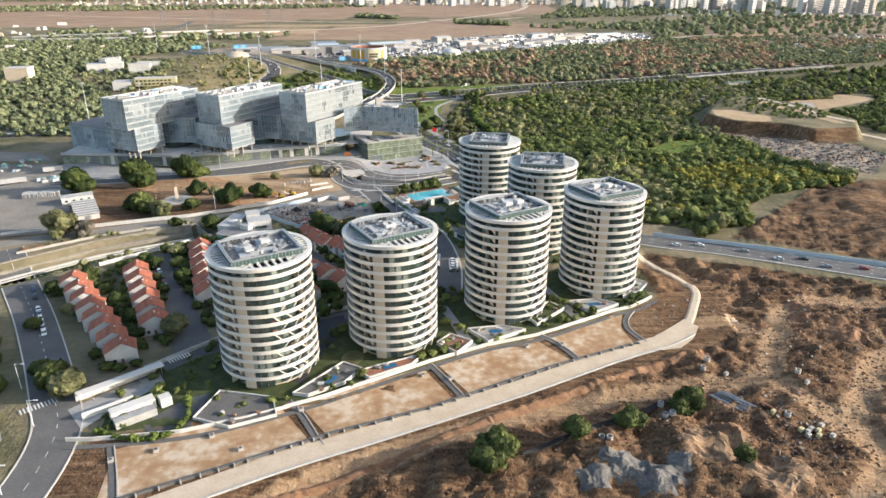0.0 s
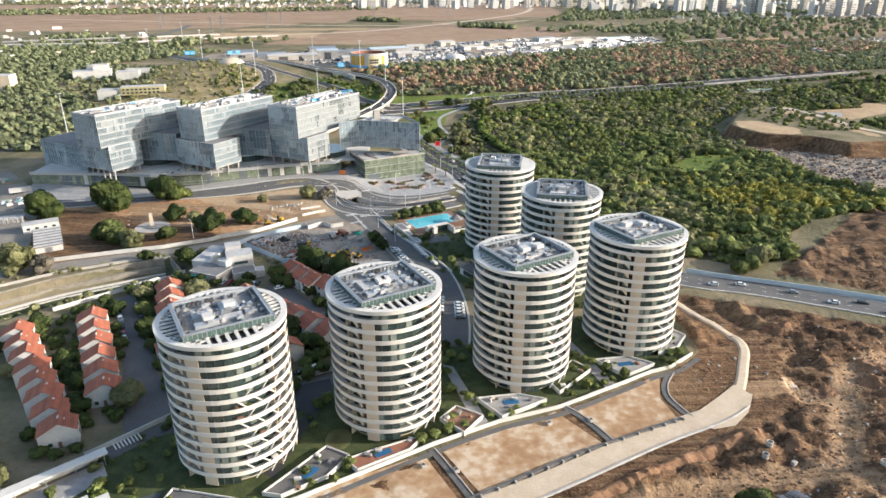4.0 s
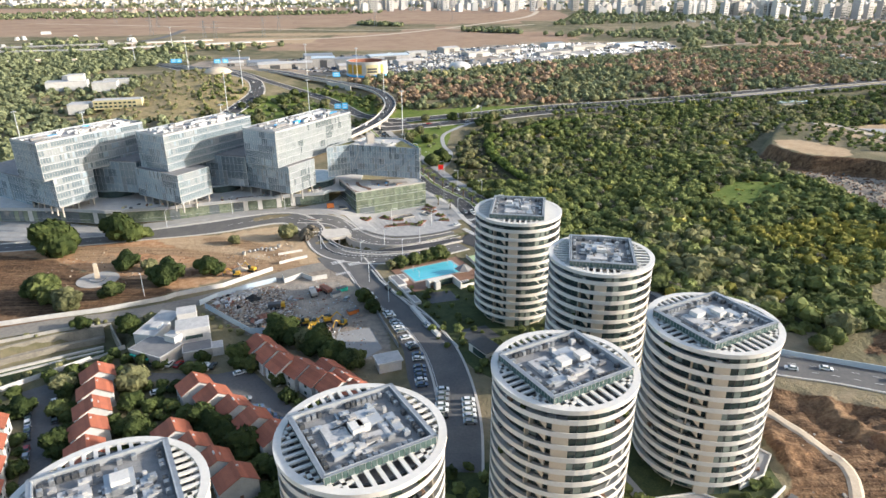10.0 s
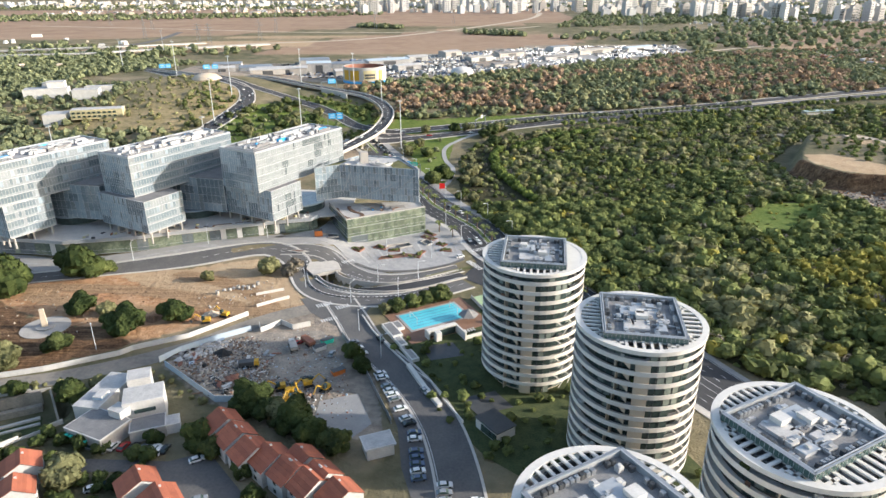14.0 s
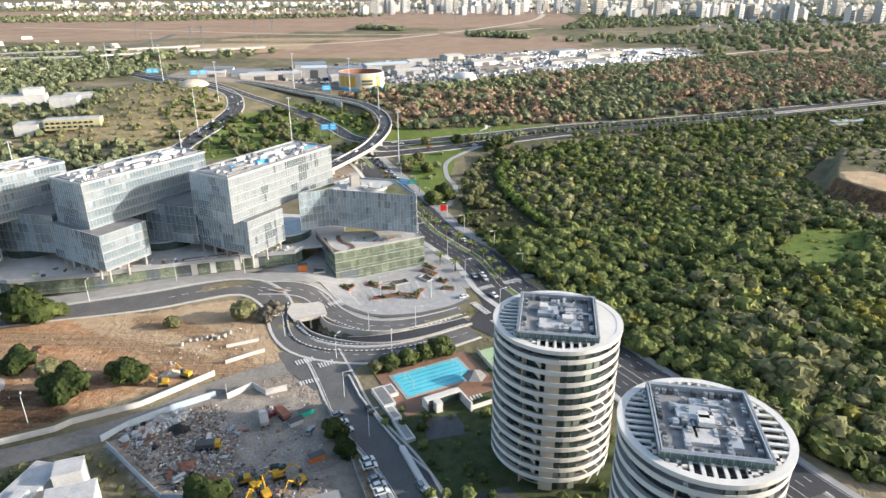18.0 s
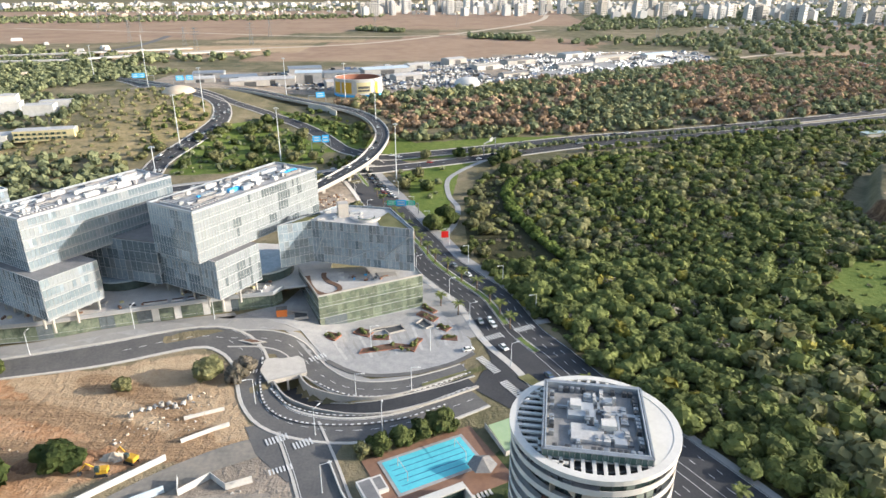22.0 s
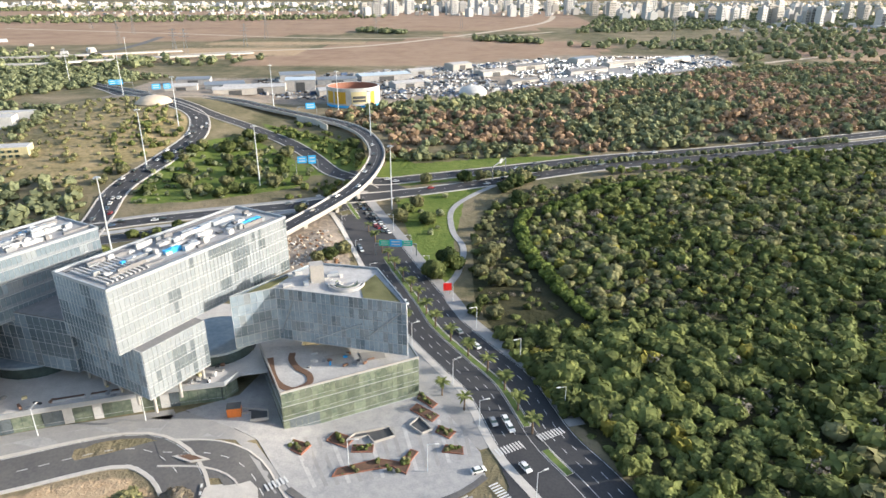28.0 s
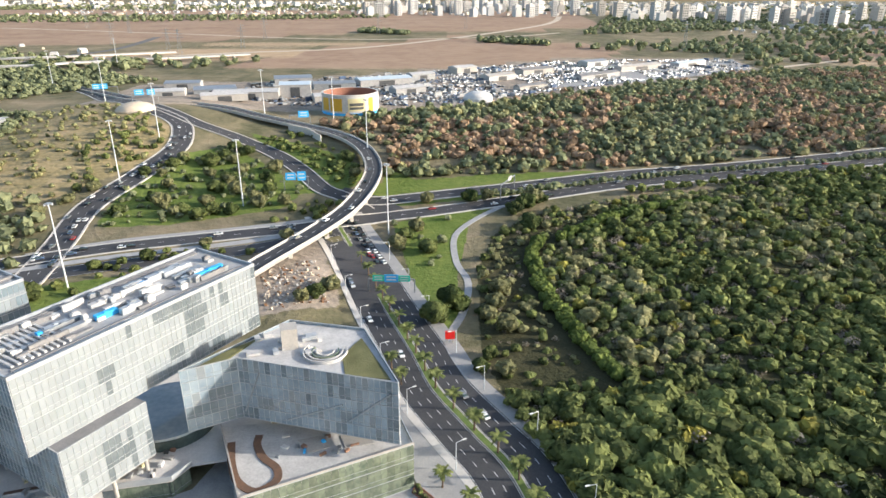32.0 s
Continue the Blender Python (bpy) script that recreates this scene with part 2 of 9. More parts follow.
# ---- mesh helpers ----
class MB:
    """Collects boxes, prisms, rings and tubes into one mesh."""

    def __init__(self):
        self.v, self.f = [], []

    def add(self, vs, fs):
        k = len(self.v)
        self.v += [tuple(p) for p in vs]
        self.f += [tuple(i + k for i in f) for f in fs]
        return self

    def box(self, c, s, rot=0.0, taper=1.0):
        x, y, z = s[0] / 2, s[1] / 2, s[2] / 2
        co, si = math.cos(rot), math.sin(rot)
        vs = []
        for zz, k in ((-z, 1.0), (z, taper)):
            for a, b in ((-x, -y), (x, -y), (x, y), (-x, y)):
                a, b = a * k, b * k
                vs.append((c[0] + a * co - b * si, c[1] + a * si + b * co, c[2] + zz))
        return self.add(vs, [(3, 2, 1, 0), (4, 5, 6, 7), (0, 1, 5, 4), (1, 2, 6, 5), (2, 3, 7, 6), (3, 0, 4, 7)])

    def prism(self, poly, z0, z1):
        a = sum(poly[i][0] * poly[(i + 1) % len(poly)][1] - poly[(i + 1) % len(poly)][0] * poly[i][1] for i in range(len(poly)))
        if a < 0:
            poly = poly[::-1]
        n = len(poly)
        vs = [(p[0], p[1], z0) for p in poly] + [(p[0], p[1], z1) for p in poly]
        return self.add(vs, [tuple(range(n - 1, -1, -1)), tuple(range(n, 2 * n))] + [(i, (i + 1) % n, n + (i + 1) % n, n + i) for i in range(n)])

    def ring(self, r0, r1, z0, z1, n=48, a0=0.0, a1=360.0, c=(0, 0)):
        full = abs(a1 - a0) >= 359.9
        k = n if full else n + 1
        vs, fs = [], []
        for i in range(k):
            a = radians(a0 + (a1 - a0) * i / n)
            for r, z in ((r0, z0), (r1, z0), (r1, z1), (r0, z1)):
                vs.append((c[0] + r * math.cos(a), c[1] + r * math.sin(a), z))
        for i in range(n):
            j = (i + 1) % k
            for q in range(4):
                w = (q + 1) % 4
                fs.append((4 * i + q, 4 * i + w, 4 * j + w, 4 * j + q))
        if not full:
            fs += [(0, 3, 2, 1), (4 * n, 4 * n + 1, 4 * n + 2, 4 * n + 3)]
        return self.add(vs, fs)

    def tube(self, p, q, r0, r1=None, n=8):
        r1 = r0 if r1 is None else r1
        p, q = Vector(p), Vector(q)
        d = (q - p).normalized()
        u = d.orthogonal().normalized()
        w = d.cross(u)
        vs = []
        for o, r in ((p, r0), (q, r1)):
            for i in range(n):
                a = 2 * math.pi * i / n
                vs.append(o + (u * math.cos(a) + w * math.sin(a)) * r)
        return self.add(vs, [tuple(range(n - 1, -1, -1)), tuple(range(n, 2 * n))] + [(i, (i + 1) % n, n + (i + 1) % n, n + i) for i in range(n)])

    def quad(self, a, b, c, d):
        return self.add([a, b, c, d], [(0, 1, 2, 3)])

    def mesh(self, name, material, smooth=False):
        me = bpy.data.meshes.new(name)
        me.from_pydata(self.v, [], self.f)
        me.materials.append(material)
        if smooth:
            me.shade_smooth()
        return me


def part(name, mb, material, parent, label="", smooth=False, m=None):
    """Links a mesh as one object under a thing or a part."""
    me = mb.mesh(name, material, smooth) if isinstance(mb, MB) else mb
    ob = new(name, me)
    ob.parent = parent
    if m is not None:
        ob.matrix_basis = m
    if label:
        tagged(ob, label)
    return ob


def thing(name, label, category, group="", kind="", m=None):
    ob = tagged(new(name), label, category, group, kind)
    if m is not None:
        ob.matrix_basis = m
    return ob


def single(name, mb, material, label, category, group="", kind="", smooth=False, m=None):
    ob = new(name, mb.mesh(name, material, smooth) if isinstance(mb, MB) else mb)
    if m is not None:
        ob.matrix_basis = m
    return tagged(ob, label, category, group, kind)


def smooth01(s):
    s = min(1.0, max(0.0, s))
    return s * s * (3 - 2 * s)


PLAT_TOP = [(253, 232), (258, 206), (266, 196), (283, 191), (300, 186), (315, 163), (352, 167), (372, 200), (365, 260), (335, 300), (295, 300), (262, 250)]
TRENCH = [(-215, -104), (-188, -80), (-169, -63), (-143, -45), (-134, -39.5)]
RAMP = [(-55, 66), (-49.5, 58), (-40, 52.5), (-29, 50), (-18, 51), (-6, 56), (8, 64)]


def near_line(x, y, line):
    """Distance to a broken line, and how far along it the nearest point lies."""
    best, run = (1e9, 0.0), 0.0
    for (x0, y0), (x1, y1) in zip(line, line[1:]):
        L = math.hypot(x1 - x0, y1 - y0)
        t = min(1.0, max(0.0, ((x - x0) * (x1 - x0) + (y - y0) * (y1 - y0)) / (L * L)))
        d = math.hypot(x - x0 - t * (x1 - x0), y - y0 - t * (y1 - y0))
        if d < best[0]:
            best = (d, run + t * L)
        run += L
    return best


def height(x, y):
    """Ground height."""
    z = 22 * smooth01((y - 220) / 340)
    z += 4.5 * smooth01((-35 - x) / 30) * smooth01((y - 70) / 25) * (1 - smooth01((y - 220) / 340))
    if -64 < x < 4 and 42 < y < 76:
        d, s = near_line(x, y, RAMP)
        z -= 4.6 * (1 - smooth01(s / 46)) * smooth01((5.2 - d) / 1.6)
    if -240 < x < -105 and -130 < y < -15:
        d, s = near_line(x, y, TRENCH)
        z -= 5.0 * smooth01((13.5 - d) / 2.4)
    z += 12 * smooth01(1.2 - math.hypot((x + 250) / 110, (y - 480) / 170))
    if 235 < x < 390 and 150 < y < 315:
        d = 0.0 if inside(x, y, PLAT_TOP) else near_line(x, y, PLAT_TOP + PLAT_TOP[:1])[0]
        z += 9.5 * smooth01(1 - d / 5.5)
    return z


def inside(x, y, poly):
    r = False
    for i in range(len(poly)):
        (x0, y0), (x1, y1) = poly[i - 1], poly[i]
        if (y0 > y) != (y1 > y) and x < (x1 - x0) * (y - y0) / (y1 - y0) + x0:
            r = not r
    return r


def curve_pts(pts, step=4.0):
    """A smooth line through the given points, at even steps."""
    P = [Vector((p[0], p[1], p[2] if len(p) > 2 else 0)) for p in pts]
    out = []
    for i in range(len(P) - 1):
        a, b, c, d = P[max(0, i - 1)], P[i], P[i + 1], P[min(len(P) - 1, i + 2)]
        n = max(1, round((c - b).length / step))
        for k in range(n):
            t = k / n
            out.append(0.5 * (2 * b + (c - a) * t + (2 * a - 5 * b + 4 * c - d) * t * t + (3 * b - a - 3 * c + d) * t ** 3))
    return out + [P[-1]]


def ribbon(pts, off0, off1, lift, thick=0.0, own_z=False):
    """A strip along a line, between two offsets to its right, draped over the ground."""
    mb = MB()
    n = len(pts)
    rows = []
    for i in range(n):
        d = (pts[min(n - 1, i + 1)] - pts[max(0, i - 1)])
        d.z = 0
        d.normalize()
        s = Vector((d.y, -d.x, 0))
        row = []
        for o in (off0, off1):
            p = pts[i] + s * o
            row.append((p.x, p.y, (p.z if own_z else height(p.x, p.y)) + lift))
        rows.append(row)
    for i in range(n):
        mb.v += rows[i]
        if thick:
            mb.v += [(p[0], p[1], p[2] - thick) for p in rows[i]]
    k = 4 if thick else 2
    for i in range(n - 1):
        a, b = k * i, k * (i + 1)
        mb.f.append((a, a + 1, b + 1, b))
        if thick:
            mb.f += [(a + 2, b + 2, b + 3, a + 3), (a, b, b + 2, a + 2), (a + 1, a + 3, b + 3, b + 1)]
    if thick:
        mb.f += [(0, 2, 3, 1), (k * (n - 1), k * (n - 1) + 1, k * (n - 1) + 3, k * (n - 1) + 2)]
    return mb


def dashes(pts, off, width, dash, gap, lift):
    """Painted dashes along a line."""
    mb = MB()
    run, total = 0.0, dash + gap
    fine = []
    for i in range(len(pts) - 1):
        n = max(1, int((pts[i + 1] - pts[i]).length / 0.5))
        fine += [pts[i].lerp(pts[i + 1], k / n) for k in range(n)]
    fine.append(pts[-1])
    for i in range(len(fine) - 1):
        d = fine[i + 1] - fine[i]
        d.z = 0
        if run % total < dash and d.length > 0.01:
            u = d.normalized()
            s = Vector((u.y, -u.x, 0))
            q = []
            for p, o in ((fine[i], off), (fine[i], off + width), (fine[i + 1], off + width), (fine[i + 1], off)):
                w = p + s * o
                q.append((w.x, w.y, height(w.x, w.y) + lift))
            mb.quad(*q)
        run += d.length
    return mb

# ---- ground ----
SITE = [(-125, -232), (-104, -206), (-40, -190), (45, -146), (80, -128), (92, -118), (92, -88), (100, -70), (200, -112), (420, -210), (420, -420), (-260, -420)]
HAUL = ([(140, -244), (124, -214), (116, -195), (107, -181), (86, -182), (58, -188), (20, -200), (-28, -219), (-60, -240)], [(107, -181), (116, -167), (126, -150), (140, -132), (170, -122), (240, -140)], [(116, -195), (126, -205), (124, -220), (108, -234)], [(119, -206), (135, -190), (160, -165), (210, -150)], [(126, -150), (112, -140), (100, -142)],
        [(-82, 30), (-98, 38), (-120, 46), (-150, 52), (-195, 54)], [(-74, 34), (-84, 46), (-100, 58), (-122, 66)], [(-104, 30), (-124, 30), (-150, 36), (-180, 46)], [(-60, 30), (-72, 28), (-86, 30)])
RIGHT_DIRT = [(150, -52), (177, -30), (245, 36), (300, 50), (420, 40), (420, -150), (215, -85)]
SAND_LOT = [(-152, 68), (-121, 73), (-94, 80), (-80, 78), (-72, 66), (-64, 46), (-58, 34), (-62, 22), (-84, 28), (-104, 34), (-136, 54)]
YARD = [(-102, -10), (-76, 13), (-54, 20), (-42, 20), (-34, -4), (-24, -24), (-20, -52), (-46, -54), (-62, -40), (-76, -35), (-86, -27)]
LAWN = [(-30, 316), (28, 342), (12, 318), (4, 250), (6, 216), (-2, 190), (8, 160), (22, 140), (30, 120), (44, 84), (30, 100), (0, 190), (-14, 240)]
PARK = [(-184, 300), (-192, 350), (-176, 410), (-150, 436), (-102, 380), (-86, 352), (-92, 327), (-146, 304)]
MEADOW = [(166, 133), (197, 166), (231, 165), (217, 139), (191, 115), (170, 109)]
RUBBLE_SLOPE = [(250, 186), (268, 190), (296, 176), (318, 158), (345, 148), (345, 110), (300, 64), (262, 84), (262, 150)]
GOLD = [(160, 95), (200, 112), (228, 84), (258, 62), (270, 36), (235, 34), (200, 24), (180, 2), (168, 30)]
FIELD = [(-300, 872), (-22, 850), (255, 1033), (330, 1190), (20, 1450), (-240, 1130)]
FIELD2 = [(-1500, 1150), (-528, 1250), (-200, 1560), (420, 1700), (520, 2900), (-2200, 2900)]
LOT = [(-330, 560), (-250, 520), (-112, 556), (-70, 546), (6, 574), (122, 660), (410, 856), (436, 1000), (178, 994), (-64, 826), (-212, 740), (-336, 720)]
DRY_HILL = [(-330, 330), (-226, 330), (-196, 380), (-180, 420), (-205, 475), (-240, 520), (-340, 560), (-420, 420)]
GARDEN = [(-104, -204), (-62, -197), (-41, -187), (-5, -166), (15, -156), (51, -140), (78, -127), (88, -119), (88, -96), (62, -88), (10, -108), (-40, -132), (-84, -152), (-108, -182)]
POOL_GARDEN = [(-22, 2), (-6, -36), (10, -62), (30, -80), (76, -86), (60, -40), (44, 4), (20, 34), (-6, 8)]
VERGE_A = [(-44, 336), (-10, 343), (38, 357), (110, 380), (190, 397), (310, 426), (310, 432), (190, 401), (110, 385), (36, 361), (-12, 348), (-48, 341)]
VERGE_B = [(-48, 350), (-12, 362), (36, 376), (110, 398), (36, 392), (-20, 380), (-38, 400), (-42, 372)]
QUARRY = [(325, 278), (428, 360), (480, 330), (401, 290)]

FOREST = [(50, 80), (40, 104), (28, 134), (17, 166), (12, 192), (13, 232), (14, 262), (24, 300), (44, 326), (110, 350), (200, 378), (320, 408), (430, 420), (430, 330), (335, 316), (290, 310), (252, 266), (243, 230), (246, 190), (254, 150), (256, 85), (290, 62), (268, 36), (244, 33), (208, 19), (179, -6), (172, -35), (135, -38), (110, -28), (94, -6), (76, 30), (62, 56)]
RIGHT_WOOD = [(385, 262), (392, 190), (430, 150), (560, 190), (760, 330), (900, 520), (640, 500), (520, 455), (432, 425), (432, 345), (480, 352), (470, 318), (408, 285)]


def axis(lo, hi, c0, c1, fine, grow=1.12):
    """Grid lines, fine in the middle and widening outwards."""
    mid = list(np.arange(c0, c1 + 0.01, fine))
    up, s = [], fine
    while (up[-1] if up else c1) < hi:
        s *= grow
        up.append((up[-1] if up else c1) + s)
    dn, s = [], fine
    while (dn[-1] if dn else c0) > lo:
        s *= grow
        dn.append((dn[-1] if dn else c0) - s)
    return np.array(dn[::-1] + mid + up)


def mask(X, Y, poly):
    r = np.zeros(X.shape, bool)
    for i in range(len(poly)):
        (x0, y0), (x1, y1) = poly[i - 1], poly[i]
        if y0 != y1:
            r ^= ((y0 > Y) != (y1 > Y)) & (X < (x1 - x0) * (Y - y0) / (y1 - y0) + x0)
    return r.astype(float)


def soft_mask(X, Y, *polys):
    m = np.zeros(X.shape)
    for p in polys:
        m = np.maximum(m, mask(X, Y, p))
    q = np.pad(m, 1, mode="edge")
    return (q[:-2, 1:-1] + q[2:, 1:-1] + q[1:-1, :-2] + q[1:-1, 2:] + 2 * q[1:-1, 1:-1]) / 6


gx, gy = axis(-4500, 4500, -320, 440, 2.6), axis(-900, 4900, -262, 540, 2.6)


def finer(g, lo, hi):
    """Adds a line midway between the grid lines of a stretch."""
    mids = [(a + b) / 2 for a, b in zip(g, g[1:]) if lo < a and b < hi]
    return np.sort(np.concatenate([g, mids]))


# the churned building site is modelled twice as fine
gx, gy = finer(gx, -40, 215), finer(gy, -236, -70)
GX, GY = np.meshgrid(gx, gy)
zones = {
    "dirt": soft_mask(GX, GY, SITE, RIGHT_DIRT, [(244, 236), (254, 238), (259, 208), (267, 198), (284, 193), (301, 188), (316, 165), (352, 169), (352, 156), (312, 152), (296, 176), (262, 183), (248, 200)], [(-300, -40), (-230, 50), (-190, 40), (-160, 20), (-130, 16), (-118, 3), (-143, -11), (-158, -22), (-220, -44)]),
    "loam": soft_mask(GX, GY, [(-235, 50), (-180, 62), (-128, 72), (-108, 50), (-84, 26), (-118, 4), (-140, 16), (-165, 24), (-190, 40)]),
    "sand": soft_mask(GX, GY, SAND_LOT, [(-680, 960), (-430, 880), (-300, 960), (-190, 1080), (-420, 1160)], [(-520, 1200), (-260, 1180), (-60, 1290), (-300, 1330)], [(520, 900), (640, 900), (760, 980), (600, 990)], [(262, 247), (282, 247), (304, 217), (296, 197), (283, 192), (266, 203), (257, 224)], [(312, 298), (330, 277), (346, 239), (356, 185), (346, 185), (336, 236), (322, 272)], QUARRY),
    "grass": soft_mask(GX, GY, LAWN, PARK, MEADOW, VERGE_A, VERGE_B, [(-186, 205), (-120, 205), (-92, 262), (-110, 256), (-172, 236)], [(-88, 352), (-62, 346), (-52, 384), (-70, 420), (-110, 450), (-150, 470), (-122, 430), (-98, 396)]),
    "field": soft_mask(GX, GY, FIELD, FIELD2, [(560, 930), (900, 1010), (1250, 1300), (900, 1420), (560, 1240)], [(900, 1500), (1500, 1450), (1700, 1800), (1100, 1900)]),
    "yard": soft_mask(GX, GY, YARD, LOT, RUBBLE_SLOPE, [(-76, 13), (-58, 34), (-44, 36), (-40, 18), (-54, 12)], [(-78, 205), (-44, 222), (-64, 292), (-92, 268)]),
    "dry": soft_mask(GX, GY, DRY_HILL),
}
haul = np.zeros(GX.shape)
for line_ in HAUL:
    for p in curve_pts(line_, 2.5):
        j0, j1 = np.searchsorted(gy, (p.y - 12, p.y + 12))
        i0, i1 = np.searchsorted(gx, (p.x - 12, p.x + 12))
        d2 = (GX[j0:j1, i0:i1] - p.x) ** 2 + (GY[j0:j1, i0:i1] - p.y) ** 2
        haul[j0:j1, i0:i1] = np.maximum(haul[j0:j1, i0:i1], np.exp(-d2 / 30))
zones["haul"] = haul
calm = haul.copy()
for p in curve_pts([(91, -62), (99, -78), (105.2, -96.3), (109.4, -112.6), (103, -128), (95, -142.4), (88, -150)], 2.0):
    j0, j1 = np.searchsorted(gy, (p.y - 14, p.y + 14))
    i0, i1 = np.searchsorted(gx, (p.x - 14, p.x + 14))
    d2 = (GX[j0:j1, i0:i1] - p.x) ** 2 + (GY[j0:j1, i0:i1] - p.y) ** 2
    calm[j0:j1, i0:i1] = np.maximum(calm[j0:j1, i0:i1], np.minimum(1, 1.6 * np.exp(-d2 / 40)))
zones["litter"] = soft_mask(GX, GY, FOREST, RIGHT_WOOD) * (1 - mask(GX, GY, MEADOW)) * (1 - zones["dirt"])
GZ = np.vectorize(height)(GX, GY)
site = soft_mask(GX, GY, SITE, RIGHT_DIRT, RUBBLE_SLOPE)
flat_strip = soft_mask(GX, GY, [(-140, -225), (-104, -206), (-40, -190), (45, -146), (80, -128), (120, -100), (112, -150), (70, -172), (-50, -226), (-120, -260)])
rough_ground = np.array([[noise.fractal((x * 0.022, y * 0.022, 0), 0.9, 2.0, 5) for x in gx] if -420 <= y <= 300 else [0] * len(gx) for y in gy])
fine_ground = np.array([[noise.fractal((x * 0.13, y * 0.13, 7), 0.8, 2.0, 3) for x in gx] if -420 <= y <= 300 else [0] * len(gx) for y in gy])
churn = np.array([[1 - 2.2 * abs(noise.noise((x * 0.06 + 0.6 * noise.noise((x * 0.03, y * 0.03, 1)), y * 0.085, 4))) for x in gx] if -262 <= y <= 60 else [0] * len(gx) for y in gy])
clods = np.array([[noise.fractal((x * 0.31, y * 0.31, 11), 0.7, 2.0, 3) for x in gx] if -262 <= y <= 0 else [0] * len(gx) for y in gy])
GZ = GZ + site * (1 - 0.97 * flat_strip) * (rough_ground * 2.6 - 1.0 + (1 - 0.96 * calm) * (fine_ground * 1.1 + churn * 2.0 + clods * 1.3) - 0.5 * calm)
me = bpy.data.meshes.new("ground")
nx, ny = len(gx), len(gy)
idx = np.arange(nx * ny).reshape(ny, nx)
quads = np.stack([idx[:-1, :-1], idx[:-1, 1:], idx[1:, 1:], idx[1:, :-1]], -1).reshape(-1, 4)
me.vertices.add(nx * ny)
me.vertices.foreach_set("co", np.stack([GX, GY, GZ], -1).ravel())
me.loops.add(quads.size)
me.loops.foreach_set("vertex_index", quads.ravel())
me.polygons.add(len(quads))
me.polygons.foreach_set("loop_start", np.arange(0, quads.size, 4))
me.update(calc_edges=True)
me.shade_smooth()
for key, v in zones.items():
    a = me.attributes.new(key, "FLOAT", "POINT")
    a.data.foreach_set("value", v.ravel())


def ground_mat():
    m = bpy.data.materials.new("ground_cover")
    m.use_nodes = True
    nt = m.node_tree
    n, l = nt.nodes, nt.links
    b = n["Principled BSDF"]
    b.inputs["Roughness"].default_value, b.inputs["Specular IOR Level"].default_value = 0.95, 0.15
    geo = n.new("ShaderNodeNewGeometry")

    def tex(scale, detail=5, dist=0.0):
        t = n.new("ShaderNodeTexNoise")
        t.inputs["Scale"].default_value, t.inputs["Detail"].default_value, t.inputs["Distortion"].default_value = scale, detail, dist
        l.new(geo.outputs["Position"], t.inputs["Vector"])
        return t.outputs[0]

    n1, n2, n3, n4 = tex(0.045, 6, 0.6), tex(0.35, 6), tex(0.011, 4), tex(1.3, 4)
    turn = n.new("ShaderNodeMapping")
    turn.inputs["Rotation"].default_value, turn.inputs["Scale"].default_value = (0, 0, -0.55), (0.035, 0.55, 0.3)
    l.new(geo.outputs["Position"], turn.inputs["Vector"])
    ruts = n.new("ShaderNodeTexNoise")
    ruts.inputs["Scale"].default_value, ruts.inputs["Detail"].default_value, ruts.inputs["Distortion"].default_value = 1.0, 4, 0.8
    l.new(turn.outputs[0], ruts.inputs["Vector"])
    n5 = ruts.outputs[0]

    def ramp(src, *stops):
        r = n.new("ShaderNodeValToRGB")
        e = r.color_ramp.elements
        e[0].position, e[0].color = stops[0][0], (*stops[0][1], 1)
        e[1].position, e[1].color = stops[-1][0], (*stops[-1][1], 1)
        for p, c in stops[1:-1]:
            q = e.new(p)
            q.color = (*c, 1)
        l.new(src, r.inputs[0])
        return r.outputs[0]

    def blend(fac, a, c, kind="MIX"):
        x = n.new("ShaderNodeMix")
        x.data_type, x.blend_type = "RGBA", kind
        if isinstance(fac, float):
            x.inputs[0].default_value = fac
        else:
            l.new(fac, x.inputs[0])
        l.new(a, x.inputs[6])
        l.new(c, x.inputs[7])
        return x.outputs[2]

    def zone(name):
        a = n.new("ShaderNodeAttribute")
        a.attribute_name = name
        s = n.new("ShaderNodeMath")
        s.operation = "MULTIPLY_ADD"
        s.inputs[1].default_value = 0.9
        l.new(n2, s.inputs[0])
        l.new(a.outputs["Fac"], s.inputs[2])
        r = n.new("ShaderNodeMapRange")
        r.inputs[1].default_value, r.inputs[2].default_value = 0.82, 1.08
        l.new(s.outputs[0], r.inputs[0])
        return r.outputs[0]

    base = blend(0.4, ramp(n1, (0.34, (0.085, 0.085, 0.045)), (0.5, (0.19, 0.165, 0.095)), (0.66, (0.33, 0.265, 0.175))),
                 ramp(n2, (0.35, (0.07, 0.07, 0.036)), (0.65, (0.22, 0.18, 0.115))))
    base = blend(0.35, base, ramp(n3, (0.38, (0.06, 0.075, 0.035)), (0.5, (0.20, 0.175, 0.105)), (0.62, (0.36, 0.28, 0.19))))
    dirt = blend(0.45, ramp(n1, (0.38, (0.035, 0.02, 0.012)), (0.47, (0.085, 0.046, 0.025)), (0.57, (0.19, 0.107, 0.058)), (0.68, (0.34, 0.225, 0.13))),
                 ramp(n2, (0.38, (0.03, 0.018, 0.011)), (0.5, (0.115, 0.064, 0.034)), (0.62, (0.27, 0.165, 0.093))))
    dirt = blend(0.3, dirt, ramp(n4, (0.36, (0.026, 0.016, 0.01)), (0.5, (0.12, 0.07, 0.038)), (0.64, (0.31, 0.21, 0.13))))
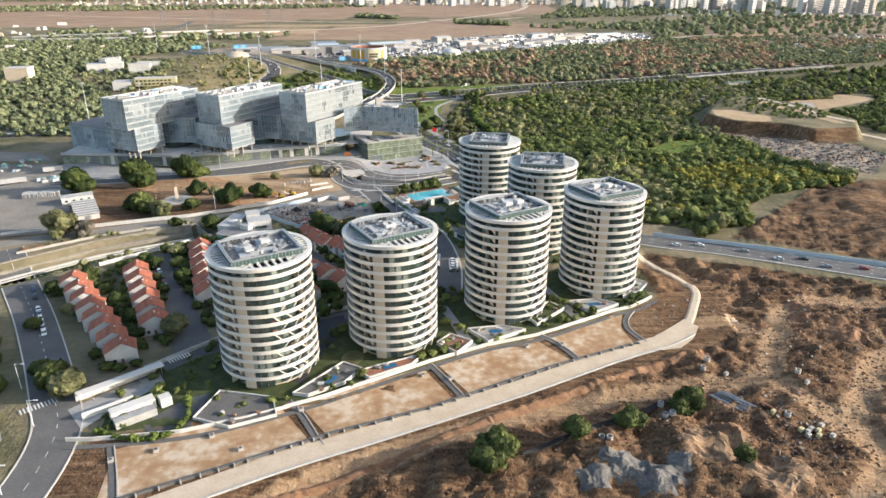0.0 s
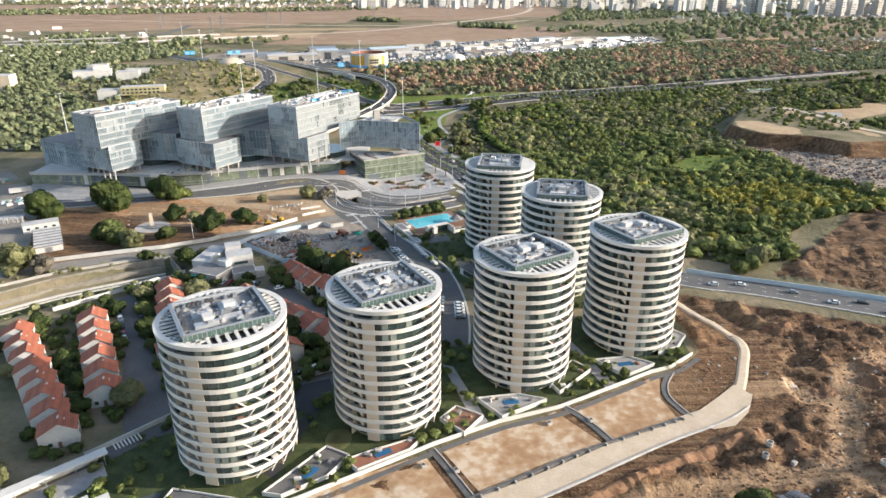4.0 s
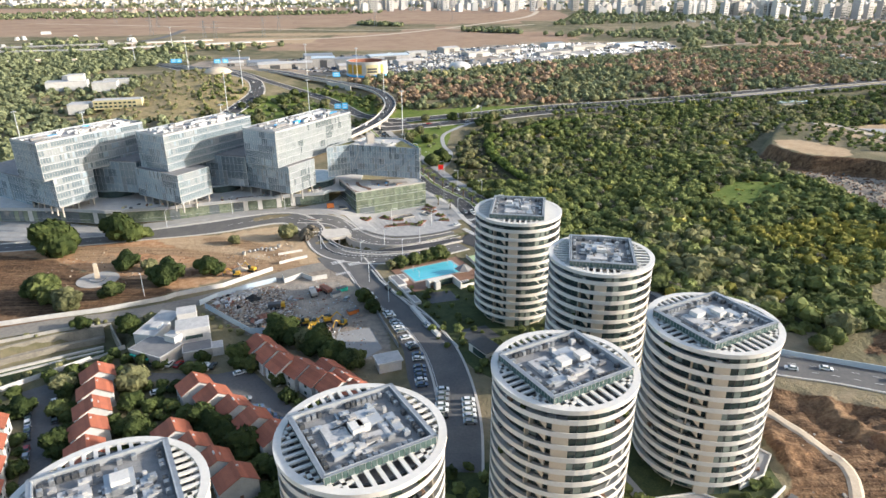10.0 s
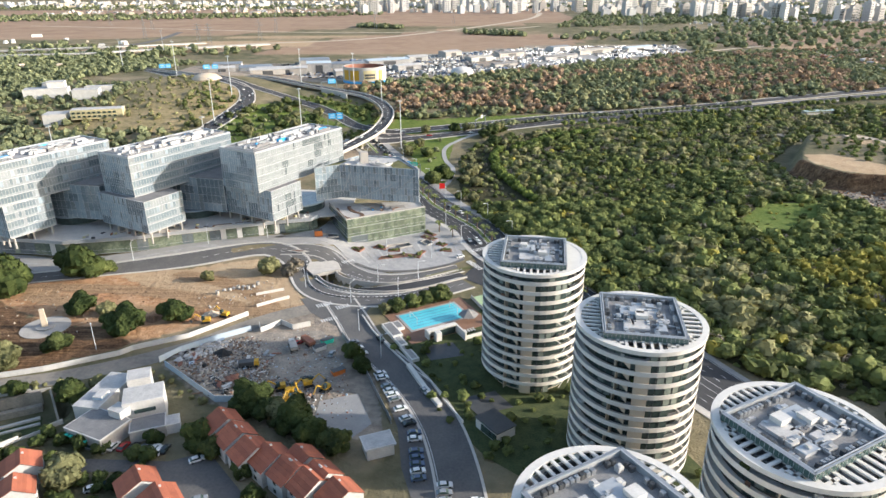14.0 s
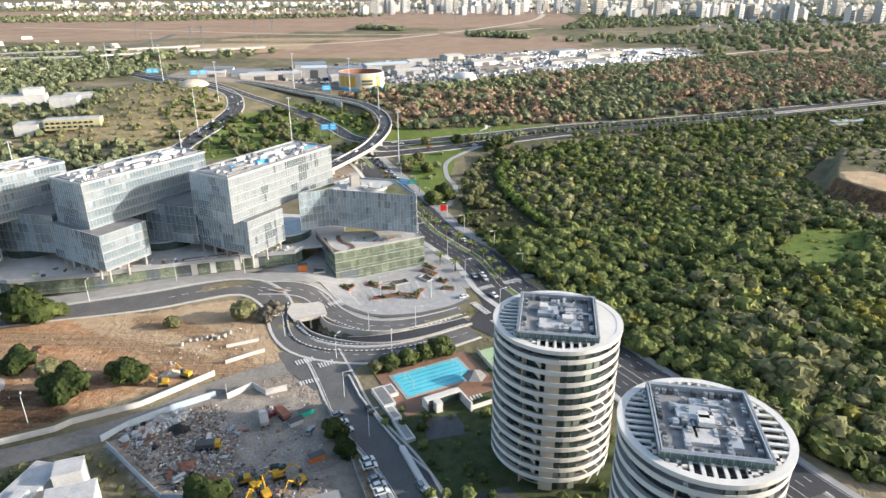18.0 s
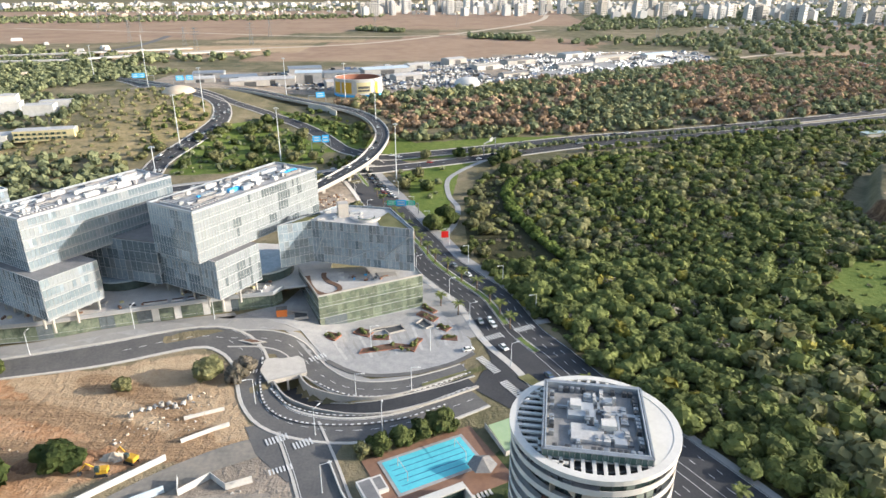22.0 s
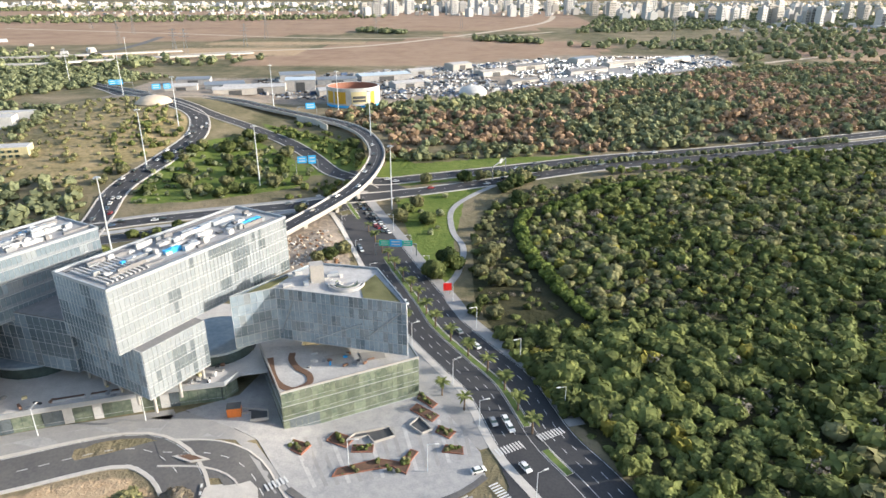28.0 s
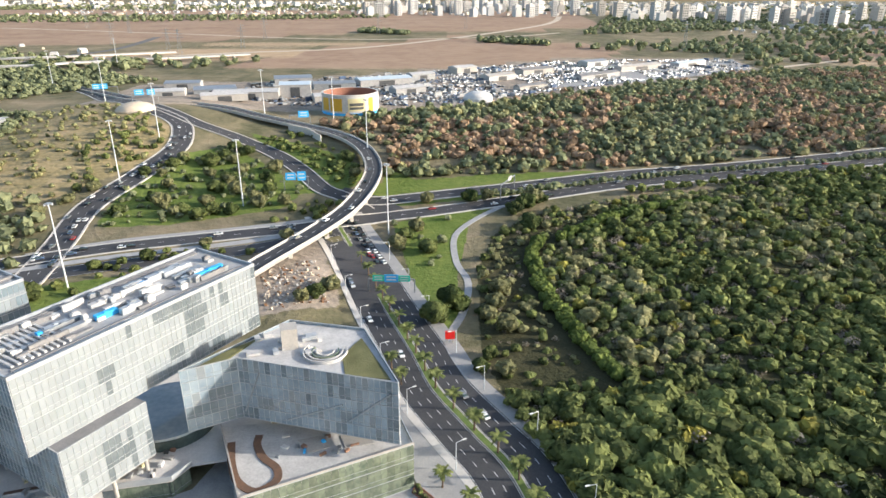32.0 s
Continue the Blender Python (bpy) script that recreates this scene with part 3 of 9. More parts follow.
    dirt = blend(0.28, dirt, ramp(n5, (0.4, (0.034, 0.02, 0.013)), (0.52, (0.16, 0.094, 0.052)), (0.62, (0.33, 0.22, 0.13))))
    hauls = blend(0.5, ramp(n5, (0.36, (0.20, 0.12, 0.066)), (0.6, (0.38, 0.26, 0.155))), ramp(n4, (0.35, (0.22, 0.14, 0.08)), (0.65, (0.36, 0.245, 0.15))))
    # Dark leaf litter; also carries the shade between the crowns in its colour.
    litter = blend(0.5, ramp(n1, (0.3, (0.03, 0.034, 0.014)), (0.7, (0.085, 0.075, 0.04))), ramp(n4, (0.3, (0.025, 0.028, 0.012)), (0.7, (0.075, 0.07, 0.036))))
    sand = blend(0.4, ramp(n1, (0.3, (0.34, 0.24, 0.15)), (0.6, (0.48, 0.35, 0.22)), (0.75, (0.55, 0.43, 0.29))),
                 ramp(n2, (0.3, (0.33, 0.22, 0.13)), (0.7, (0.52, 0.40, 0.26))))
    loam = blend(0.45, ramp(n1, (0.36, (0.25, 0.13, 0.062)), (0.5, (0.44, 0.25, 0.135)), (0.62, (0.55, 0.37, 0.225))), ramp(n2, (0.36, (0.22, 0.12, 0.06)), (0.52, (0.42, 0.25, 0.14)), (0.68, (0.55, 0.39, 0.25))))
    grass = blend(0.5, ramp(n1, (0.3, (0.085, 0.135, 0.025)), (0.7, (0.19, 0.23, 0.06))), ramp(n2, (0.3, (0.075, 0.12, 0.022)), (0.7, (0.18, 0.21, 0.055))))
    field = blend(0.5, ramp(n3, (0.3, (0.235, 0.145, 0.10)), (0.7, (0.38, 0.265, 0.185))), ramp(n1, (0.3, (0.26, 0.175, 0.12)), (0.7, (0.41, 0.30, 0.205))))
    yard = blend(0.5, ramp(n1, (0.36, (0.19, 0.165, 0.135)), (0.64, (0.42, 0.345, 0.27))), ramp(n2, (0.34, (0.17, 0.145, 0.12)), (0.66, (0.40, 0.33, 0.26))))
    dry = blend(0.5, ramp(n1, (0.3, (0.19, 0.165, 0.075)), (0.5, (0.36, 0.285, 0.15)), (0.7, (0.50, 0.37, 0.22))), ramp(n2, (0.3, (0.13, 0.115, 0.055)), (0.65, (0.37, 0.29, 0.16))))
    col = base
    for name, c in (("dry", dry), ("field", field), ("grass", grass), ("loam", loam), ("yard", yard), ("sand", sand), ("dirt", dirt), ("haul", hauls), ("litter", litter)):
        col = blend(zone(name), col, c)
    l.new(col, b.inputs["Base Color"])
    bp = n.new("ShaderNodeBump")
    bp.inputs["Distance"].default_value, bp.inputs["Strength"].default_value = 0.9, 0.85
    l.new(n2, bp.inputs["Height"])
    bp2 = n.new("ShaderNodeBump")
    bp2.inputs["Distance"].default_value, bp2.inputs["Strength"].default_value = 0.45, 0.8
    l.new(n4, bp2.inputs["Height"])
    l.new(bp.outputs[0], bp2.inputs["Normal"])
    l.new(bp2.outputs[0], b.inputs["Normal"])
    return m


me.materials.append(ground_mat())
ground = tagged(new("ground", me), "bare red soil, scrub, lawn and ploughed fields", "ground", kind="structure")


def site_z(x, y):
    """Height of the built ground sheet, relief included."""
    i, j = np.searchsorted(gx, x) - 1, np.searchsorted(gy, y) - 1
    a, b = (x - gx[i]) / (gx[i + 1] - gx[i]), (y - gy[j]) / (gy[j + 1] - gy[j])
    return float((GZ[j, i] * (1 - a) + GZ[j, i + 1] * a) * (1 - b) + (GZ[j + 1, i] * (1 - a) + GZ[j + 1, i + 1] * a) * b)


# ---- roads ----
def road(name, label, pts, half, material, lift=0.12, kerb=0.0, kerb_sides=(-1, 1), centre=True, lanes=()):
    line = curve_pts(pts)
    r = single(name, ribbon(line, -half, half, lift), material, label, "road", kind="structure")
    for s in kerb_sides if kerb else ():
        o = sorted((s * half, s * (half + kerb)))
        part("kerb", ribbon(line, o[0], o[1], lift + 0.14, 0.4), M_KERB, r, "pale kerb and pavement strip")
    for off, dash, gap in lanes:
        part("lane_marking", dashes(line, off - 0.09, 0.18, dash, gap, lift + 0.03), M_PAINT, r, "white painted lane line")
    return line


BLVD_MID = [(-64, 320), (-41, 266), (-24, 220), (-12, 188), (-4.5, 166), (7.5, 144), (17.6, 126), (26, 97), (35, 79), (45.5, 56), (60, 28), (76, -2), (87, -27), (96, -44)]
blvd_line = curve_pts(BLVD_MID)
road("road", "dark asphalt boulevard with a planted median", BLVD_MID, 12.0, M_ASPHALT, 0.12, 2.6, (1,),
     lanes=((-11.6, 1, 0), (-8.2, 2.5, 4), (-4.9, 2.5, 4), (-1.7, 1, 0), (1.7, 1, 0), (4.9, 2.5, 4), (8.2, 2.5, 4), (11.6, 1, 0)))
road("road", "asphalt road along the building site", [(92, -36), (99, -50), (113, -59), (134, -66), (160, -78), (190, -93), (215, -106), (300, -152), (420, -232)], 7.0, M_ASPHALT_OLD, 0.3, 0.5, lanes=((-6.6, 1, 0), (-2.2, 2.5, 4), (2.2, 2.5, 4), (6.6, 1, 0)))
for lo_y, hi_y in ((99, 330), (-250, 36)):
    side = [p for p in blvd_line if lo_y < p.y < hi_y]
    single("pavement", ribbon(side, -17.5 if lo_y > 0 else -14.5, -12.0, 0.27, 0.3), M_PAVING2, "grey paved footway beside the boulevard", "pavement", kind="structure")
median_a = [p for p in blvd_line if p.y > 103]
median_b = [p for p in blvd_line if 25 < p.y < 58]
median_c = [p for p in blvd_line if 79 < p.y < 94]
for seg in (median_a, median_b, median_c):
    md = single("median", ribbon(seg, -1.3, 1.3, 0.30, 0.3), M_KERB, "planted kerbed median strip with low shrubs", "median", kind="structure")
    part("planting_bed", ribbon(seg, -1.0, 1.0, 0.36, 0.1), M_GRASSBED, md, "low green planting")
road("road", "dark asphalt road along the campus front", [(-252, 53), (-225, 57), (-200, 62), (-174, 68), (-155, 73), (-123, 80.5), (-93, 89), (-80, 86.5), (-71, 78), (-66, 66), (-61, 54), (-54, 45), (-44, 40), (-30, 38), (-14, 41), (2, 50), (10, 55)], 5.4, M_ASPHALT_OLD, 0.14, 1.0, lanes=((-5.1, 1, 0), (5.3, 1, 0), (0, 2.5, 3)))
road("road", "asphalt access loop beside the plaza", [(-80, 88), (-66, 87.5), (-55, 83), (-46, 71), (-34, 61), (-18, 60), (-2, 66), (7, 71)], 4.2, M_ASPHALT_OLD, 0.14, 0.5, lanes=((0, 2.5, 3),))
road("road", "sunken tunnel ramp road", [(-55, 66), (-49.5, 58), (-40, 52.5), (-29, 50), (-18, 51), (-6, 56), (8, 64)], 3.2, M_ASPHALT, 0.25, 0.4)
road("road", "grey asphalt street beside the pool", [(-46, 40), (-38, 22), (-29, 1), (-14, -22), (-4, -44), (1, -66), (3, -90), (2, -112)], 6.0, M_ASPHALT_OLD, 0.12, 0.8, lanes=((5.5, 1, 0),))
road("road", "worn asphalt lane between white walls", [(-300, -78), (-215, -50), (-184, -36), (-153, -24), (-136, -19.5), (-114, -10), (-94, 2), (-78, 17), (-64, 27), (-50, 33), (-42, 34)], 4.6, M_DUSTLOT, 0.10)
road("road", "wide asphalt street with parked cars", [(-215, -60), (-186, -100), (-160, -135), (-130, -180), (-116, -206), (-113, -240), (-118, -280), (-130, -330)], 6.6, M_ASPHALT_OLD, 0.12, 0.5, lanes=((0, 2.5, 4),))
road("road", "asphalt highway carriageway", [(-420, 175), (-300, 215), (-206, 256), (-162, 275), (-112, 290), (-69, 303), (-38, 322), (-10, 331), (36, 347), (108, 373), (186, 391), (300, 418), (520, 480)], 5.5, M_ASPHALT, 0.3, 0.8, lanes=((-5.2, 1, 0), (0, 3, 6), (5.2, 1, 0)))
road("road", "asphalt highway carriageway", [(-60, 340), (-11, 354), (38, 368), (112, 390), (190, 406), (309, 437), (520, 500)], 5.5, M_ASPHALT, 0.3, 0.8, lanes=((-5.2, 1, 0), (0, 3, 6), (5.2, 1, 0)))
road("road", "busy asphalt highway carriageway", [(-178, 200), (-184, 244), (-191, 280), (-199, 324), (-190, 372), (-184, 414), (-190, 447), (-204, 472), (-240, 505), (-290, 560), (-350, 640), (-430, 720), (-560, 867), (-700, 1000)], 7.0, M_ASPHALT, 0.3, 0.8, lanes=((-6.6, 1, 0), (-2.2, 3, 6), (2.2, 3, 6), (6.6, 1, 0)))
road("road", "asphalt slip road", [(-46, 330), (-60, 345), (-75, 358), (-96, 393), (-122, 427), (-153, 453), (-193, 475), (-240, 516)], 5.5, M_ASPHALT, 0.34, 0.8, lanes=((0, 3, 6),))


# ---- towers ----
def bay(i, k, n):
    """Radius of a window bay: flush bays right of the stone strip, recessed ones behind balconies."""
    a = (i + 0.5) * 360 / n
    a = a - 360 if a > 180 else a
    return 15.75 if -95 < a < (-58 if k >= 8 else -76) or 60 < a < 100 else 14.1


def tower(label, x, y, ang, solid_side=False):
    """A round thirteen-storey apartment tower with white balcony bands and a roof deck."""
    R, N, H = 16.4, 13, 3.25
    t = thing("apartment_tower", label, "apartment tower", "round apartment towers", m=pose(x, y, 0.3))
    part("base", MB().ring(0.5, 13.2, -0.6, 3.2, 40), M_STONE, t, "recessed stone-clad entrance storey")
    zr = 0.9 + N * H
    rng = random.Random(int(x * 7 + y))
    for k in range(N):
        z = 0.9 + k * H
        if k:
            part("balcony_band", MB().ring(R - 1.9, R - 0.1, z - 0.25, z, 56).ring(R - 0.16, R, z - 0.36, z + 0.9, 56), M_RING, t, "warm white balcony band")
        gl = MB()
        n = 44
        for i in range(n):
            a0, a1 = radians(i * 360 / n + 0.35), radians((i + 1) * 360 / n - 0.35)
            r = bay(i, k, n)
            gl.quad((r * math.cos(a0), r * math.sin(a0), z), (r * math.cos(a1), r * math.sin(a1), z), (r * math.cos(a1), r * math.sin(a1), z + H - 0.3), (r * math.cos(a0), r * math.sin(a0), z + H - 0.3))
        tagged(part("glazing", gl, M_GLASS, t, "dark green window glass"), kind="stuff")
        cu = MB()
        for i in range(n):
            if rng.random() < 0.24:
                a, r = radians((i + 0.5) * 360 / n), bay(i, k, n) + 0.06
                cu.box((r * math.cos(a), r * math.sin(a), z + 1.4), (0.05, 1.7, 2.5), a)
        tagged(part("curtained_pane", cu, M_BLIND, t, "pale curtained window panes"), kind="stuff")
        fr = MB().ring(13.6, 14.0, z, z + H - 0.2, 44)
        for i in range(n):
            a = radians(i * 360 / n)
            r = bay(i, k, n) + 0.02
            fr.box((r * math.cos(a), r * math.sin(a), z + H / 2 - 0.15), (0.14, 0.09, H - 0.3), a)
        tagged(part("window_frames", fr, M_DARK, t), kind="stuff")
        for c0 in (-102, 8, 150) if k < N - 1 else ():
            part("stone_panel", MB().ring(13.9, 15.95, z - 0.2, z + H - 0.2, 3, c0 - 7, c0 + 6), M_STONE, t, "beige stone wall panel")
        for a in (-128, -30) if k < N - 1 else ():
            aa = radians(a + rng.uniform(-3, 3))
            part("balcony_divider", MB().box((15.1 * math.cos(aa), 15.1 * math.sin(aa), z + H / 2 - 0.1), (2.0, 0.16, H - 0.3), aa), M_STONE, t)
        if k:
            for a in (-117,) if k < N - 1 else ():
                w0, w1 = radians(a - 3.5), radians(a + 3.5)
                part("sloped_soffit", MB().add([(15.9 * math.cos(w0), 15.9 * math.sin(w0), z + H - 0.35), (15.9 * math.cos(w1), 15.9 * math.sin(w1), z + H - 0.35), (14.2 * math.cos(w1), 14.2 * math.sin(w1), z + 0.4), (15.9 * math.cos(w1), 15.9 * math.sin(w1), z + 0.9)], [(0, 1, 3), (0, 3, 2), (0, 2, 1), (1, 2, 3)]), M_STONE, t, "wedge-shaped beige soffit")
        if k < 9:
            for a in (-60, -44, -28, -12):
                s = 9 if (k + a // 4) % 2 else -9
                a0, a1 = radians(a), radians(a + s)
                part("slanted_strut", MB().tube((15.9 * math.cos(a0), 15.9 * math.sin(a0), z + 0.5), (15.9 * math.cos(a1), 15.9 * math.sin(a1), z + H - 0.25), 0.2, n=4), M_RING, t, "slanted white strut")
        if k:
            for q in range(2 if k < N - 1 else 7):
                aa = radians(rng.uniform(-165, 0))
                part("balcony_furniture", MB().box((15.3 * math.cos(aa), 15.3 * math.sin(aa), z + 0.5), (rng.uniform(0.5, 0.9), rng.uniform(0.8, 1.8), rng.uniform(0.7, 1.2)), aa), rng.choice((M_DARK, M_WHITE, M_DECKWOOD, M_ROOFGREY, M_LEAF)), t)
    # roof deck: outer rim, slats, deck and plant enclosure
    part("roof_rim", MB().ring(R - 1.2, R + 0.4, zr - 0.1, zr + 0.35, 64).ring(R - 0.15, R + 0.33, zr - 0.8, zr + 0.2, 64), M_RING, t, "white overhanging roof rim")
    part("terrace_deck", MB().ring(0.5, R - 0.3, zr - H + 0.02, zr - H + 0.14, 48), M_PAVING, t)
    part("roof_slab", MB().box((0, 0, zr - 0.1), (22.4, 20.0, 0.5), ang), M_RING, t)
    W, D = 11.2, 10.0
    co, si = math.cos(ang), math.sin(ang)

    def loc(u, v):
        return (u * co - v * si, u * si + v * co)

    def edge(s):
        return math.sqrt(max(0.0, (R - 1.0) ** 2 - s * s))

    for side in range(4):
        if solid_side and side == solid_side - 1:
            pts = [loc(*p) for p in ([(W, v) for v in (-D, D)] + [((R - 1) * math.cos(radians(a)), (R - 1) * math.sin(radians(a))) for a in range(40, -41, -8)])] if side == 0 else \
                [loc(*p) for p in ([(u, -D) for u in (W, -W)][::-1] + [((R - 1) * math.cos(radians(a)), (R - 1) * math.sin(radians(a))) for a in range(-48, -133, -8)])]
            part("roof_deck", MB().prism(pts, zr - 0.05, zr + 0.28), M_RING, t, "solid white roof deck")
            continue
        lim, base = ((D, W), (W, D), (D, W), (W, D))[side]
        step = 2.0 if side != 3 else 2.3
        v = -lim - 1.5
        while v <= lim + 1.6:
            e = edge(v)
            b = base if abs(v) < lim + 0.2 else base - 4.5
            if e > b + 0.3:
                m0, wid = (b + e) / 2, e - b + 0.8
                ctr, s = ((m0, v), (wid, 0.7)) if side == 0 else ((v, m0), (0.7, wid)) if side == 1 else ((-m0, v), (wid, 0.7)) if side == 2 else ((v, -m0), (0.85, wid))
                part("roof_slat", MB().box((*loc(*ctr), zr + 0.06), (s[0], s[1], 0.42), ang), M_RING, t)
            v += step
    bal = MB()
    for u, v, su, sv in ((0, -D, 2 * W, 0.12), (0, D, 2 * W, 0.12), (-W, 0, 0.12, 2 * D), (W, 0, 0.12, 2 * D)):
        bal.box((*loc(u, v), zr + 0.95), (su + 0.1, sv + 0.1, 1.7), ang)
    part("glass_balustrade", bal, M_GLASSBAND, t, "green-tinted glass band round the plant deck")
    par = MB()
    for u, v, su, sv in ((0, -D + 0.5, 2 * W - 0.4, 0.5), (0, D - 0.5, 2 * W - 0.4, 0.5), (-W + 0.5, 0, 0.5, 2 * D - 1.4), (W - 0.5, 0, 0.5, 2 * D - 1.4)):
        par.box((*loc(u, v), zr + 1.05), (su if su > 1 else 0.28, sv if sv > 1 else 0.28, 1.9), ang)
    part("parapet", par, M_FIN, t, "pale parapet round the plant deck")
    cap = MB()
    for u, v, su, sv in ((0, -D, 2 * W, 0.4), (0, D, 2 * W, 0.4), (-W, 0, 0.4, 2 * D), (W, 0, 0.4, 2 * D)):
        cap.box((*loc(u, v), zr + 1.87), (su + 0.4, sv, 0.14), ang)
    part("top_rail", cap, M_METAL, t, "pale metal top rail")
    mul = MB()
    for i in range(21):
        for v in (-D - 0.1, D + 0.1):
            mul.box((*loc(-W + i * W / 10, v), zr + 0.95), (0.09, 0.12, 1.7), ang)
            mul.box((*loc((v > 0) * 2 * (W + 0.1) - W - 0.1, -D + i * D / 10), zr + 0.95), (0.12, 0.09, 1.7), ang)
    tagged(part("mullion", mul, M_METAL, t), kind="stuff")
    part("plant_deck", MB().box((*loc(0, 0), zr + 0.45), (2 * W - 1.4, 2 * D - 1.4, 0.3), ang), M_PLANT, t, "grey membrane plant deck")
    z0 = zr + 0.6
    for u, v, su, sv, h in ((-4.5, 1.5, 5.2, 6.5, 0.7), (2.5, 2.6, 5.0, 5.4, 0.9), (1.8, -3.4, 6.0, 3.0, 0.6), (-5.5, -4.6, 4.2, 2.4, 0.8), (6.6, -1.0, 2.0, 6.0, 0.7)):
        part("duct_plenum", MB().box((*loc(u, v), z0 + h / 2), (su, sv, h), ang, 0.96), M_FIN if su < 5.1 else M_ROOFWHITE, t, "silver duct plenum")
    for _ in range(2):
        u, v = rng.uniform(-4, 5), rng.uniform(-3, 4)
        part("plant_room", MB().box((*loc(u, v), z0 + 0.9), (rng.uniform(2.2, 3.6), rng.uniform(2, 3.2), 1.9), ang), M_WHITE, t, "white rendered plant room")
    for _ in range(30):
        u, v = rng.uniform(-8, 8), rng.uniform(-6.6, 6.6)
        h = rng.uniform(0.4, 1.4)
        part("air_handling_unit", MB().box((*loc(u, v), z0 + h / 2), (rng.uniform(0.7, 3.0), rng.uniform(0.5, 1.5), h), ang).box((*loc(u, v), z0 + h + 0.1), (0.7, 0.7, 0.2), ang), rng.choice((M_METAL, M_ROOFWHITE, M_FIN, M_METAL, M_ROOFGREY, M_PAVING)), t)
    for side in range(4):
        for i in range(14):
            s = -7.8 + i * 1.2
            u, v = ((9.6, s), (s, 8.4), (-9.6, s), (s, -8.4))[side]
            if rng.random() < 0.72:
                part("condenser", MB().box((*loc(u, v), z0 + 0.5), (0.9, 0.9, 1.0), ang).ring(0.15, 0.38, z0 + 1.0, z0 + 1.08, 10, c=loc(u, v)), rng.choice((M_METAL, M_DARK)), t)
    for _ in range(9):
        u, v = rng.uniform(-7, 3), rng.uniform(-6, 6)
        part("duct", MB().box((*loc(u + 2, v), z0 + 0.45), (rng.uniform(3, 7), 0.5, 0.5), ang + rng.choice((0, math.pi / 2))), M_METAL, t)
    return t


for lab, x, y, a, sol in (("round apartment tower with white balcony bands beside the entrance court", -60.6, -167.3, 29, 0),
                          ("round apartment tower with white balcony bands above the bare lots", -19.1, -150.2, 29, 0),
                          ("round apartment tower with white balcony bands beside a garden court", 25.0, -127.6, 29, 0),
                          ("round apartment tower with white balcony bands beside the dirt site", 67.6, -107.0, 27, 0),
                          ("round apartment tower with a solid white roof deck beside the pool", 28.0, -16.5, 80, 4),
                          ("round apartment tower with white bands beside the boulevard", 49.3, -61.3, 79, 0)):
    tower(lab, x, y, radians(a), sol)

# ---- glass campus ----
U = Vector((0.502, 0.865, 0))
V = Vector((-0.865, 0.502, 0))


def facade(parent, a, b, z0, z1, floors, bays, out, mats, seed, fins=True, joined=False, banded=False):
    """A grid of glass panes with slim joints on the upright face from a to b; out: the outward side. The last of mats makes window groups."""
    rng = random.Random(seed)
    a, b = Vector((a[0], a[1], 0)), Vector((b[0], b[1], 0))
    L = (b - a).length
    d = (b - a).normalized()
    ang = math.atan2(d.y, d.x)
    w, h = L / bays, (z1 - z0) / floors
    low = h * 0.26 if banded else 0.0
    pane_h = h - low - (0.1 if banded else 0.16)

    def kind(i, k):
        group = noise.noise((i * 0.2 + seed * 7.1, k * 0.45 + seed * 3.3, 0.4)) + 0.35 * noise.noise((i * 0.93, k * 0.2, seed * 1.7))
        if group > (-0.12 if banded else 0.1 if mats is GREY else 0.36):
            return mats[-1]
        return rng.choice(mats[:-1])

    cells = {}
    for i in range(bays):
        for k in range(floors):
            cells.setdefault(kind(i, k), []).append((i, k))
    for mt, spots in cells.items():
        one = MB().box((0, 0, 0), (w - 0.09, 0.12, pane_h)).mesh("glass_pane", mt)
        gm = MB()
        for i, k in spots:
            p = a + d * (w * (i + 0.5)) + out * 0.08
            z = z0 + h * k + low + (h - low) / 2
            if joined:
                gm.box((p.x, p.y, z), (w - 0.09, 0.12, pane_h), ang)
            else:
                ob = new("glass_pane", one)
                ob.parent = parent
                ob.matrix_basis = pose(p.x, p.y, z, 0, 0, math.degrees(ang))
        if joined:
            tagged(part("glass_pane", gm, mt, parent), kind="stuff")
    p = a + d * (L / 2) + out * 0.1
    fm = MB()
    for k in range(floors + 1):
        fm.box((p.x, p.y, z0 + h * k), (L, 0.26, 0.18), ang)
        if not banded and k < floors and h > 3:
            fm.box((p.x, p.y, z0 + h * (k + 0.3)), (L, 0.18, 0.07), ang)
    tagged(part("floor_band", fm, M_FIN, parent), kind="stuff")
    if banded:
        fm = MB()
        for k in range(floors):
            fm.box((p.x, p.y, z0 + h * k + low / 2 + 0.1), (L - 0.1, 0.2, low - 0.1), ang)
        tagged(part("spandrel_band", fm, M_FRIT, parent, "pale glass spandrel bands"), kind="stuff")
    if fins:
        fm = MB()
        for i in range(bays + 1):
            p = a + d * (w * i) + out * 0.16
            fm.box((p.x, p.y, (z0 + z1) / 2), (0.06, 0.12, z1 - z0 + 0.2), ang)
        # GREY facades face away from the sun; paler fins offset that shade by colour.
        tagged(part("glass_fin", fm, M_FINPALE if mats is GREY else M_FIN, parent, "slim silver vertical joints"), kind="stuff")


def slab_poly(o, lu, lv):
    """The four corners of a block with its near corner at o, along U and V."""
    o = Vector((o[0], o[1], 0))
    return [tuple((o + U * s + V * t)[:2]) for s, t in ((0, 0), (lu, 0), (lu, lv), (0, lv))]


